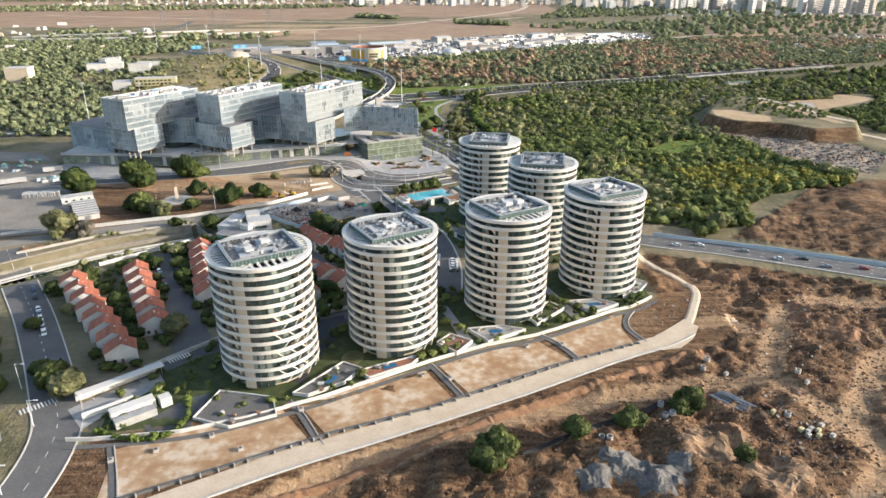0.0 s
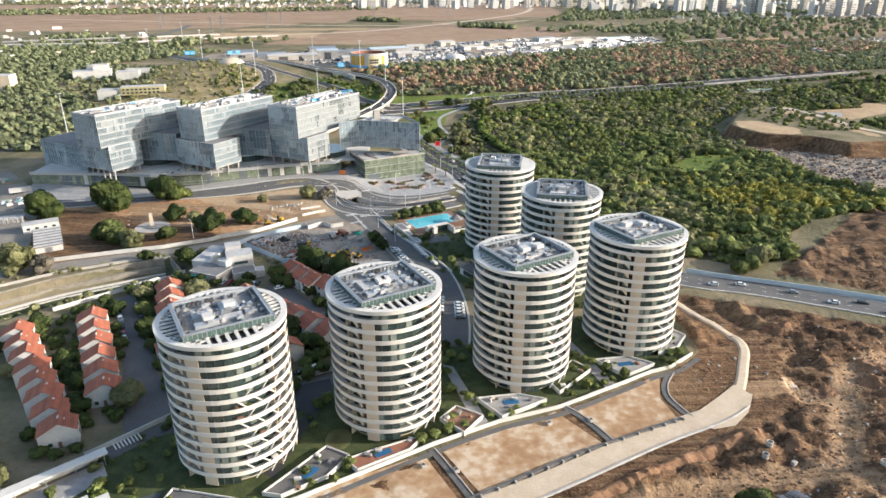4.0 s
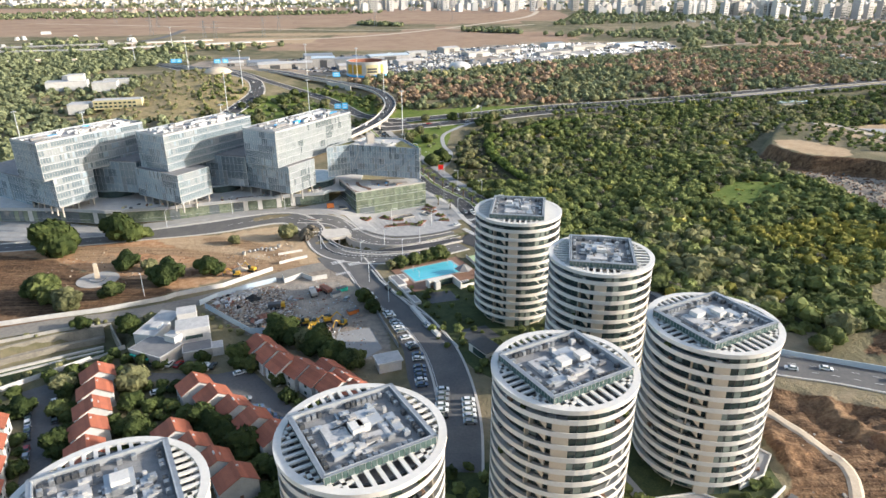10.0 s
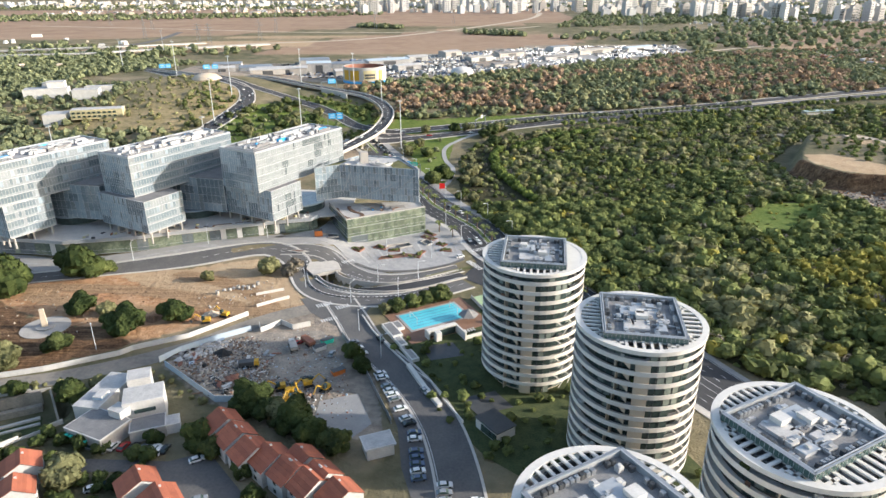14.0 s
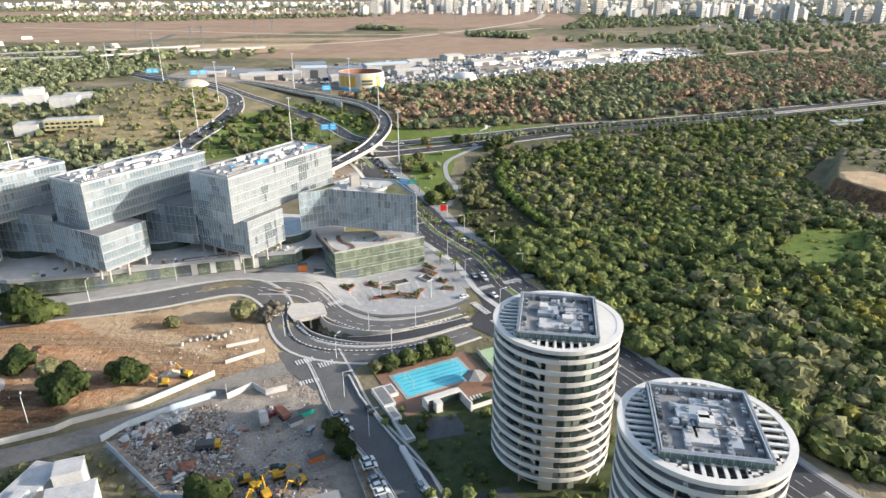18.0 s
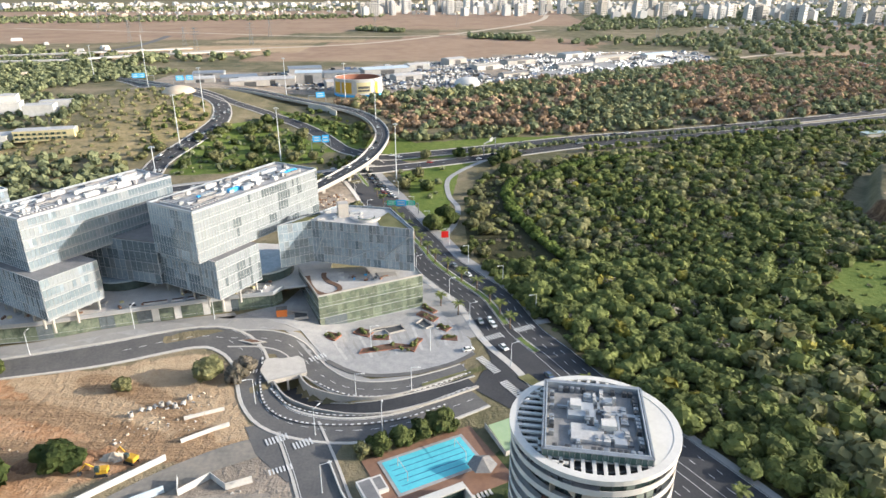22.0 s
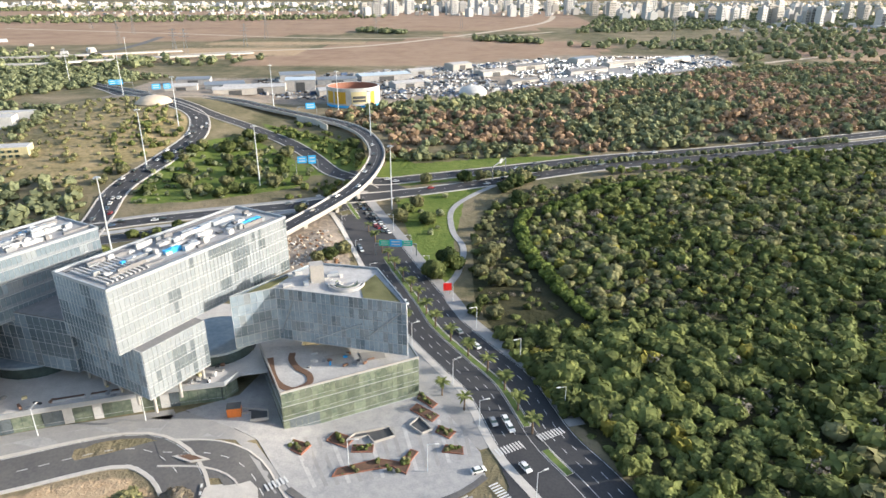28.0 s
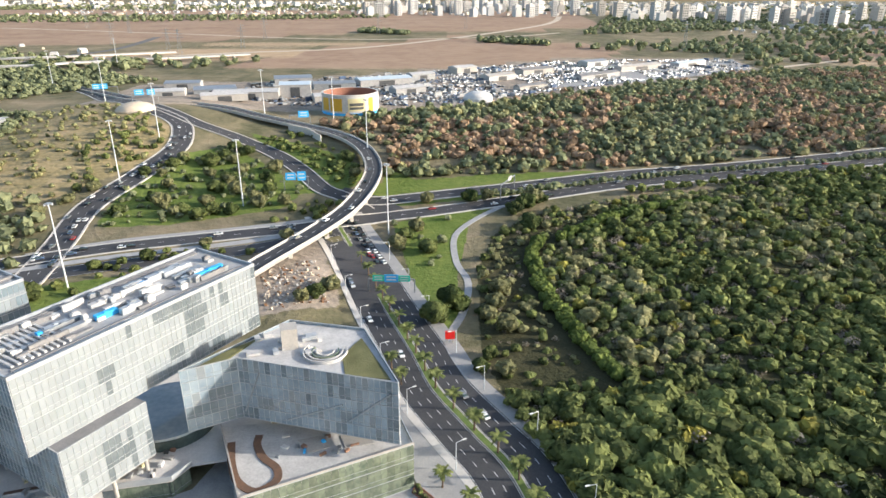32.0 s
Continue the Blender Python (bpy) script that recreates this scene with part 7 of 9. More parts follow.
sheet("pavement", "pale paved footway before the shop fronts", [(-262, 56), (-204, 68), (-180, 73), (-158, 79), (-124, 87), (-93, 96), (-84, 95.4), (-82.5, 104.5), (-84, 106.6), (-118, 97.6), (-150, 86.6), (-182, 80.6), (-204, 84.6), (-262, 88.6)], 0.2, M_PAVING2, 4, "pavement")
sheet("pavement", "paved corner between shop fronts and plaza", [(-83.8, 95.2), (-77, 91.5), (-66, 92.6), (-58, 92.4), (-55.4, 93.6), (-66.2, 98.8), (-80.2, 105.6), (-82.3, 104.4)], 0.25, M_PAVING2, 4, "pavement")
sheet("road", "asphalt junction apron between the two road arms", [(-84, 92), (-74, 91.5), (-62, 88), (-54, 84), (-60, 80), (-66, 84), (-72, 82), (-80, 86)], 0.17, M_ASPHALT_OLD, 3, "road")
t = thing("traffic_island", "small kerbed triangular traffic island with brown planting", "traffic island")
part("kerb", MB().prism([(-77, 86.6), (-72, 88), (-66, 85.4), (-71, 84.2)], height(-71, 86) + 0.1, height(-71, 86) + 0.42), M_KERB, t)
part("bed", MB().prism([(-75.4, 86.7), (-72, 87.4), (-68, 85.5), (-71.2, 84.8)], height(-71, 86) + 0.3, height(-71, 86) + 0.48), M_SOIL, t)
sheet("pavement", "paved footway between the glass hall and the boulevard", [(-9, 121.5), (-1, 106), (9, 93), (14, 95), (9, 112), (-2, 134), (-12, 152), (-22, 172), (-28, 170), (-16, 140)], 0.2, M_PAVING2, 4, "pavement")

# banded paving on the plaza
pl = tagged(thing("plaza_paving", "white paving bands laid in the grey plaza", "paving"), kind="structure")
for k in range(15):
    f = k / 14
    a, b = Vector((-46 + 50 * f, 97 + 12 * f, 0)), Vector((-36 + 42 * f, 78 + 6 * f + 6 * f * f, 0))
    part("paving_band", ribbon(curve_pts([tuple(a), tuple(b)], 3), -0.55, 0.55, 0.255), M_PAVING2 if k % 3 else M_ROOFWHITE, pl)

sheet("road", "worn asphalt filling the bend of the campus road", [(-120, 79), (-108, 84), (-94, 88), (-84, 92), (-70, 92), (-58, 88), (-50, 78), (-57, 74), (-62, 80), (-70, 80), (-78, 80), (-86, 84), (-94, 84), (-108, 78)], 0.115, M_ASPHALT_OLD, 3, "road")
sheet("pavement", "paved edge between the access loop and the plaza", [(-62, 93.5), (-55, 92), (-46, 82), (-38, 72), (-26, 65.6), (-10, 68), (6, 75), (6, 72.6), (-10, 65), (-26, 63), (-40, 68), (-48, 78), (-56, 88)], 0.13, M_PAVING2, 3, "pavement")

# ---- vehicles ----
def car(kind, paint):
    """A parked car, its nose along +x."""
    t = thing("car", kind, "car", "cars")
    w = 0.9
    prof = [(-2.15, 0.35), (2.15, 0.35), (2.2, 0.62), (2.05, 0.82), (1.1, 0.95), (-1.75, 1.0), (-2.15, 0.9)]
    n = len(prof)
    part("body", MB().add([(x, -w, z) for x, z in prof] + [(x, w, z) for x, z in prof],
                          [tuple(range(n)), tuple(range(2 * n - 1, n - 1, -1))] + [((i + 1) % n, i, n + i, n + (i + 1) % n) for i in range(n)]), paint, t)
    g0, g1 = [(1.15, 0.93), (0.45, 1.42), (-1.2, 1.45), (-1.85, 1.0)], 0.78
    part("window_band", MB().add([(x, -w + 0.04 if z < 1.1 else -g1 + 0.06, z) for x, z in g0] + [(x, w - 0.04 if z < 1.1 else g1 - 0.06, z) for x, z in g0],
                             [(0, 3, 2, 1), (4, 5, 6, 7), (0, 1, 5, 4), (1, 2, 6, 5), (2, 3, 7, 6)]), M_GLASS, t, "dark car glass")
    part("roof", MB().box((-0.4, 0, 1.46), (1.7, 1.36, 0.06)), paint, t)
    for x in (-1.35, 1.35):
        for y in (-0.82, 0.82):
            part("wheel", MB().tube((x, y - 0.11, 0.33), (x, y + 0.11, 0.33), 0.33, n=10), M_RUBBER, t)
    return t


CARS = [car("white car with dark windows", M_CARWHITE), car("silver car with dark windows", M_CARSILVER), car("black car with dark windows", M_CARBLACK), car("grey-blue car with dark windows", M_CARBLUE), car("dark red car with dark windows", M_CARRED)]
placed = [False] * len(CARS)
crng = random.Random(8)


def put_car(x, y, ang, z=None):
    k = crng.choices(range(5), (5, 3, 2.4, 1.4, 0.5))[0]
    m = pose(x, y, height(x, y) + 0.16 if z is None else z, 0, 0, ang)
    if placed[k]:
        copy_thing(CARS[k], m)
    else:
        CARS[k].matrix_basis, placed[k] = m, True


def car_row(x0, y0, x1, y1, n, ang, fill=0.85):
    for i in range(n):
        if crng.random() < fill:
            f = (i + 0.5) / n
            put_car(x0 + (x1 - x0) * f, y0 + (y1 - y0) * f, ang + crng.uniform(-4, 4))


def traffic(line, off, y0, y1, n, flip=0):
    pts = [i for i in range(1, len(line) - 1) if y0 < line[i].y < y1]
    for i in crng.sample(pts, min(n, len(pts))):
        d = (line[i + 1] - line[i - 1]).normalized()
        p = line[i] + Vector((d.y, -d.x, 0)) * off
        put_car(p.x, p.y, math.degrees(math.atan2(d.y, d.x)) + flip, height(p.x, p.y) + 0.34)


car_row(-24, -18, -12, -48, 12, 25)
car_row(-11, -50, -9, -72, 8, 10)
car_row(-2, -72, -3, -92, 7, 5)
car_row(6, -78, 6, -92, 5, 5)
car_row(-36, 4, -28, -12, 4, 30, 0.5)
car_row(-135, -78, -120, -106, 9, -62)
car_row(-128, -76, -116, -98, 5, -62, 0.6)
car_row(-106, -55, -78, -58, 9, 80, 0.8)
car_row(-70, -74, -52, -90, 7, 20)
car_row(-98, -74, -90, -70, 2, 30)
car_row(-60, -84, -48, -96, 4, 200, 0.7)
car_row(-56, -132, -40, -122, 4, 35, 0.7)
car_row(-100, -118, -80, -146, 9, -60)
car_row(-92, -112, -74, -138, 7, -60, 0.6)
car_row(-178, -104, -148, -150, 12, -57, 0.7)
car_row(-163, -96, -136, -140, 10, -57, 0.6)
car_row(-84, -150, -76, -142, 4, 30)
for x, y, a in ((-48, -22, 10), (-56, 2, 40), (-42, -6, 80), (8, 84, 20), (-25, 4, -60), (-8, -30, -62), (-72, -62, 30), (-60, -60, 120), (90, -40, -60), (131, -63.5, -20), (174, -82, -25), (180, -91, 155), (196, -93.5, -25), (150, -71.5, -22), (204, -103, 155), (162, -81.5, 155), (119, -63, 158), (212, -101, -25)):
    put_car(x, y, a)
traffic(blvd_line, 5.5, 20, 220, 6)
traffic(blvd_line, 9.5, 60, 250, 6)
traffic(blvd_line, -6, 110, 300, 3, 180)
for i in range(16):
    put_car(-34 + (i % 2) * 3.4 - (i // 2) * 2.7, 268 + (i // 2) * 6.0, 115)
hw = curve_pts([(-184, 244), (-191, 280), (-199, 324), (-190, 372), (-184, 414), (-190, 447), (-204, 472)])
for o in (-5, -1.8, 1.8, 5):
    traffic(hw, o, 250, 460, 9)
hr = curve_pts([(-10, 331), (36, 347), (108, 373), (186, 391), (300, 418)])
for o in (-2.5, 2.5):
    traffic(hr, o, 325, 420, 5)
hf = curve_pts([(-60, 340), (-11, 354), (38, 368), (112, 390), (190, 406), (309, 437)])
for o in (-2.5, 2.5):
    traffic(hf, o, 335, 440, 6)
cl_ = curve_pts([(-206, 256), (-162, 275), (-112, 290), (-69, 303)])
traffic(cl_, 2, 240, 320, 6)
traffic(cl_, -2, 240, 320, 4)
for i in (22, 28, 33, 40, 44, 50, 56, 70):
    d = (ll[i + 1] - ll[i]).normalized()
    p = ll[i] + Vector((d.y, -d.x, 0)) * (2.2 if i % 2 else -2.2)
    put_car(p.x, p.y, math.degrees(math.atan2(d.y, d.x)), p.z + 0.2)


PARKING = ([(-142, -72), (-133, -65), (-124, -80), (-112, -106), (-86, -151), (-97, -160), (-105, -146), (-113, -124), (-123, -102), (-131, -88)], [(-112, -60), (-80, -62), (-70, -58), (-48, -84), (-44, -96), (-52, -100), (-68, -78), (-86, -66), (-104, -66)])
# ---- single trees ----
def tree(label, leaf, seed, dense=260):
    """A broad tree of unit radius: trunk, limbs and a leafy crown."""
    t = thing("tree", label, "tree", "trees")
    tr = MB().tube((0, 0, -0.1), (0.02, 0, 0.55), 0.085, 0.06, 7)
    r = random.Random(seed)
    for k in range(5):
        a = k * 1.26 + r.uniform(-0.3, 0.3)
        tr.tube((0.02, 0, 0.4), (0.45 * math.cos(a), 0.45 * math.sin(a), r.uniform(0.75, 1.1)), 0.045, 0.02, 5)
    part("trunk", tr, M_BARK, t)
    part("crown", quads_mesh("crown", crown_shape(seed, 9, dense, 0.14, 0.95) + np.array([0, 0, -0.22]), leaf), leaf, t)
    return t


PROTO = [tree("dense dark evergreen tree with short trunk", M_LEAF_DARK, 101, 420), tree("broad green tree with open crown", M_LEAF, 102, 420), tree("olive-green tree with loose pale crown", M_LEAF_OLIVE, 103, 420), tree("thin dry brown half-bare tree", M_LEAF_BARE, 104, 200)]
tree_set = [False] * 4
trng = random.Random(5)


def put_tree(x, y, r, kind=None, z=None):
    k = trng.choice((0, 1, 1, 2)) if kind is None else kind
    r *= 1.28
    z = site_z(x, y) if z is None else z
    m = pose(x, y, z, 0, 0, trng.uniform(0, 360)) @ Matrix.Diagonal((r, r, r * trng.uniform(0.85, 1.1), 1))
    if tree_set[k]:
        ob = copy_thing(PROTO[k], pose(0, 0, 0))
        ob.matrix_basis = m
    else:
        PROTO[k].matrix_basis, tree_set[k] = m, True


for x, y, r, k in ((-194, 51, 9.6, 0), (-168, 66, 8.2, 0), (-226, 36, 8.4, 0), (-158, 71, 3.4, 1), (-81.5, 67, 4.6, 2), (-72, 66, 3.6, 3), (-70, 71, 3.8, 3), (-108, 60, 2.8, 2), (-139, 28, 3.4, 2), (-124, 13, 6.0, 0), (-130, 16, 4.6, 0), (-109, 23, 5.6, 0), (-144, 0, 4.4, 1), (-172, 0, 6, 1), (-158, -10, 5.4, 2), (-166, -6, 4.6, 1), (-198, -41, 7.4, 2), (-186, -40, 4.6, 3), (-178, 1, 4.6, 0), (-155, -14, 4.4, 2), (-143, -28, 3.2, 0), (-134, -83, 3.6, 0), (-126, -71, 3.6, 0), (-157, -97, 4.0, 0), (-102, -145, 4.6, 2), (-134, -122, 3.6, 0), (-122, -136, 3.8, 0), (-116, -150, 3.6, 0), (-165, -110, 4.0, 0), (-128, -128, 3.2, 1),
                   (-122, -32, 4.4, 0), (-117, -25, 2.6, 2), (-62.8, -38, 5.6, 0), (-57, -42, 4.6, 0), (-47.5, -48, 5.4, 0), (-53, -44, 4, 2), (-41, -54, 4.6, 0), (-34, -58, 4.4, 1), (-73, -55, 4.4, 0), (-68, -59, 3.4, 1), (-87.4, -53.4, 2.4, 0), (-57, -68, 2.8, 1), (-105, -70, 5.0, 2), (-74.6, -90.7, 4.4, 0), (-70, -95, 4.2, 0), (-59, -103, 5.0, 0), (-66, -98, 4.2, 0), (-101, -81, 3.6, 0), (-92, -96, 4.0, 0), (-96, -90, 3.4, 1), (-88, -106, 3.6, 0), (-127, -71, 4.0, 2), (-113, -101, 4.0, 0), (-122, -84, 3.4, 1), (-84, -116, 4.2, 0), (-76, -120, 3.8, 1), (-48, -112, 4, 0),
                   (-34, -8, 3.4, 0), (-30, -16, 3.0, 0), (-90, -60, 2.4, 1), (-262, -4, 6, 1), (-150, 30, 5, 0), (-130, -178, 5, 1), (-123, -183, 5, 2), (-138, -172, 3.2, 1), (-158, -140, 3, 1), (-150, -128, 3, 2),
                   (75.5, -195, 4.2, 1), (72, -198, 3.2, 1), (54, -204.5, 4.0, 1), (36.4, -211, 3.6, 1), (13, -219, 5.0, 1), (9, -222, 4.2, 1), (82, -220, 2.6, 1), (150, -40, 5.2, 2), (143, -46, 4, 1), (136, -50, 3.6, 1), (-20, 29, 3.2, 1), (-14, 32, 3.2, 1), (-8, 35, 3.4, 1), (-2, 38.5, 4.2, 1), (-25, 27, 2.4, 2),
                   (-25, 284, 4.2, 2), (-16, 305, 4, 2), (-10, 280, 4.2, 1), (2, 224, 5.6, 0), (-6, 212, 5.0, 1), (13, 346, 4.5, 0), (-12, 344, 3.6, 2), (-22, 296, 3.6, 1), (23, 350, 3.6, 2), (44, 336, 5.5, 0), (50, 344, 5, 2), (38, 330, 4.5, 1), (-55, 228, 3.4, 1), (-50, 236, 4, 2), (-60, 222, 3, 2), (20, 224, 4, 2), (16, 215, 3.4, 2), (15, 186, 2.6, 1), (11, 177, 2.8, 1), (20, 174.5, 3.4, 2), (22.4, 237, 4.6, 2), (22.5, 206, 4.2, 2), (44, 310, 5, 0), (54, 345, 4, 0)):
    put_tree(x, y, r, k)
for x, y in scatter(PARK, 13, 51, 0.62):
    put_tree(x, y, trng.uniform(2.8, 5.0), trng.choice((1, 2, 2, 1, 0)))
for x, y in ((-178, 212), (-172, 222), (-192, 232), (-160, 252), (-140, 262), (-118, 278), (-80, 286), (-62, 290), (-212, 330), (-206, 346), (-220, 312), (-52, 400), (-60, 394), (-66, 410), (-58, 380), (-70, 396)):
    put_tree(x, y, trng.uniform(2.6, 4.5), trng.choice((1, 2)))
verge = scatter([(-58, 362), (-75, 376), (-100, 412), (-140, 452), (-120, 480), (-90, 460), (-70, 428), (-60, 395)], 6, 71, 0.7) + scatter([(-130, 210), (-100, 240), (-86, 262), (-100, 282), (-160, 262), (-186, 214)], 8, 72, 0.6) + scatter([(-96, 300), (-70, 312), (-52, 330), (-66, 342), (-86, 330)], 6, 73, 0.7) + scatter([(-215, 330), (-200, 380), (-192, 420), (-206, 460), (-240, 490), (-240, 400)], 7, 74, 0.6)
wood("shrubs", "green bushes on the highway verges and slip islands", [(x, y, height(x, y) - 0.3, trng.uniform(1.4, 3.2)) for x, y in verge], SH_MID, M_LEAF, 75, "shrubs")
lawn_trees = scatter(PARK, 6.5, 76, 0.55) + scatter([(-36, 312), (-8, 330), (22, 338), (6, 300), (2, 262), (-10, 262)], 8, 77, 0.4)
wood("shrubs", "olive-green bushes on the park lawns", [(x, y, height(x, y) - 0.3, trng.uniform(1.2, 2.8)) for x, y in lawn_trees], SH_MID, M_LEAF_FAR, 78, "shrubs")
hedge = [(p.x + 2.0, p.y, height(p.x, p.y) - 0.2, trng.uniform(2.0, 3.4)) for p in curve_pts([(26, 356), (60, 364), (112, 381), (190, 399), (300, 425)], 5.0)]
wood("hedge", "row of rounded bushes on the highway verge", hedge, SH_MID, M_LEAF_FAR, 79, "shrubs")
# west verge of the street
sheet("pavement", "grey paved footway with planting beside the street", [(-196, -118), (-170, -154), (-147, -184), (-131, -206), (-127, -232), (-142, -240), (-160, -214), (-186, -180), (-216, -136)], 0.14, M_PAVING2, 6, "pavement")
sheet("planting_bed", "rough green verge beside the footway", [(-208, -122), (-178, -158), (-152, -192), (-137, -216), (-134, -240), (-170, -262), (-240, -200), (-250, -130)], 0.2, M_GRASSBED, 7, "verge")
for x, y, r in ((-158, -165, 2.6), (-148, -180, 3.0), (-139, -198, 2.8), (-134, -212, 2.2), (-166, -152, 2.6), (-178, -140, 3.2), (-190, -126, 3.0)):
    put_tree(x, y, r)
verge_w = scatter([(-208, -124), (-178, -160), (-154, -194), (-140, -218), (-138, -238), (-170, -262), (-230, -200)], 5.0, 58, 0.6)
wood("shrubs", "loose green shrubs on the street verge", [(x, y, height(x, y) - 0.1, trng.uniform(0.7, 1.8)) for x, y in verge_w], SH_MID, M_LEAF, 85, "shrubs")
# house gardens
GREEN = [(-165, -98), (-120, -48), (-92, -62), (-60, -58), (-22, -86), (-30, -112), (-52, -140), (-84, -132), (-106, -168), (-118, -172)]
hpts = []
for (x0, y0), (x1, y1), n, rot in HOUSE_ROWS:
    hpts += [(x0 + (x1 - x0) * i / (n - 1), y0 + (y1 - y0) * i / (n - 1)) for i in range(n)]
bushes = [(x, y) for x, y in scatter(GREEN, 4.6, 52, 0.9) if min(math.hypot(x - a, y - b) for a, b in hpts) > 6.6 and not any(inside(x, y, q) for q in PARKING)]
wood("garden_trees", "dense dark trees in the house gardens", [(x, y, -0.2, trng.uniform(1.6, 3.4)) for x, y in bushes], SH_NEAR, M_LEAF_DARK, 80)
slope = scatter([(-205, -110), (-180, -92), (-160, -78), (-138, -58), (-124, -46), (-132, -44), (-160, -66), (-196, -94)], 4.2, 59, 0.8)
wood("shrubs", "dusty bushes on the slope above the houses", [(x, y, height(x, y) - 0.2, trng.uniform(1.2, 2.6)) for x, y in slope], SH_MID, M_LEAF_OLIVE, 86, "shrubs")
# tower gardens and pool court
low = [(x, y) for x, y in scatter(GARDEN, 4.6, 53, 0.6) if all(math.hypot(x - a, y - b) > 17.5 for a, b in ((-60.6, -167.3), (-19.1, -150.2), (25, -127.6), (67.6, -107))) and not inside(x, y, [(-95, -198), (-84, -185), (-75, -180), (-74, -204), (-90, -208)])]
wood("shrubs", "clipped and loose shrubs in the tower gardens", [(x, y, 0.0, trng.uniform(0.8, 2.2)) for x, y in low], SH_MID, M_LEAF, 81, "shrubs")
low = [(x, y) for x, y in scatter(POOL_GARDEN, 5, 54, 0.65) if all(math.hypot(x - a, y - b) > 17.5 for a, b in ((28, -16.5), (49.3, -61.3))) and not inside(x, y, [(-24, 24), (8, 40), (22, 14), (-10, -2)])]
wood("shrubs", "shrubs in the pool court gardens", [(x, y, 0.0, trng.uniform(0.8, 2.1)) for x, y in low], SH_MID, M_LEAF, 82, "shrubs")
hedge = [(p.x, p.y, 0.1, trng.uniform(0.9, 1.6)) for p in curve_pts([(-104, -204), (-94, -207), (-84, -206), (-80, -198), (-83, -188)], 1.4)] + [(p.x, p.y, 0.1, trng.uniform(0.8, 1.3)) for p in curve_pts([(-106, -196), (-98, -189), (-92, -185)], 1.5)]
wood("hedge", "yellow-green hedge round the gatehouse court", hedge, SH_MID, M_LEAF_BRIGHT, 84, "hedge")
yardside = scatter([(-118, -20), (-104, -14), (-90, -24), (-78, -34), (-82, -38), (-94, -26), (-112, -28)], 3.2, 55, 0.7) + scatter([(-205, -95), (-170, -66), (-143, -47), (-130, -40), (-138, -53), (-165, -76), (-195, -100)], 3.2, 56, 0.9) + scatter([(-200, -56), (-170, -41), (-134, -24), (-118, -16.5), (-130, -20), (-160, -32), (-190, -46)], 3.4, 57, 0.6)
wood("shrubs", "weeds and bushes beside the lane and in the trench", [(x, y, height(x, y) - 0.2, trng.uniform(0.8, 1.7)) for x, y in yardside], SH_MID, M_LEAF_OLIVE, 83, "shrubs")


def palm():
    t = thing("palm_tree", "young palm with a feathery crown on the median", "palm", "boulevard palms")
    part("trunk", MB().tube((0, 0, 0), (0.1, 0, 4.6), 0.24, 0.18, 8), M_BARK, t)
    r = random.Random(6)
    q = []
    for k in range(26):
        a, up = k * 2.4, r.uniform(-0.2, 1.1)
        p = Vector((0.1, 0, 4.6))
        d = Vector((math.cos(a), math.sin(a), up)).normalized()
        side = Vector((-math.sin(a), math.cos(a), 0))
        w = 0.12
        for s in range(4):
            nx_ = p + d * 0.62
            w2 = (0.30, 0.34, 0.24, 0.04)[s]
            q.append([p - side * w, p + side * w, nx_ + side * w2, nx_ - side * w2])
            p, w, d = nx_, w2, (d - Vector((0, 0, 0.30))).normalized()
    part("crown", quads_mesh("crown", np.array([[tuple(v) for v in f] for f in q]), M_PALM), M_PALM, t)
    return t


p0 = palm()
first = True
run = 0.0
for i in range(1, len(blvd_line)):
    run += (blvd_line[i] - blvd_line[i - 1]).length
    q = blvd_line[i]
    if run > 9.0 and (98 < q.y < 268 or 34 < q.y < 58):
        run = 0.0
        m = pose(q.x, q.y, height(q.x, q.y) + 0.3, 0, 0, i * 50) @ Matrix.Diagonal((1.2, 1.2, 1.1, 1))
        if first:
            p0.matrix_basis, first = m, False
        else:
            copy_thing(p0, m)
for x, y in ((-16, 168), (-20, 178), (-2, 120), (5, 112), (62, 44), (58, 50), (74, 6), (80, -4)):
    copy_thing(p0, pose(x, y, height(x, y), 0, 0, x * 9) @ Matrix.Diagonal((1.05, 1.05, 1.05, 1)))

# ---- white buildings and yard ----
def block_house(name, label, parts_, windows=()):
    t = thing(name, label, "building")
    for (x, y, z, sx, sy, sz, a, mt) in parts_:
        part("wing", MB().box((x, y, z + sz / 2), (sx, sy, sz), radians(a)), mt, t)
        part("parapet", MB().box((x, y, z + sz + 0.15), (sx + 0.2, sy + 0.2, 0.3), radians(a)), M_WHITE, t)
        part("roof", MB().box((x, y, z + sz + 0.31), (sx - 0.5, sy - 0.5, 0.06), radians(a)), M_ROOFGREY if mt is M_CONC else M_ROOFWHITE, t)
    for (x, y, z, w, h, a) in windows:
        part("window", MB().box((x, y, z), (w, 0.25, h), radians(a)), M_GLASS, t)
    return t


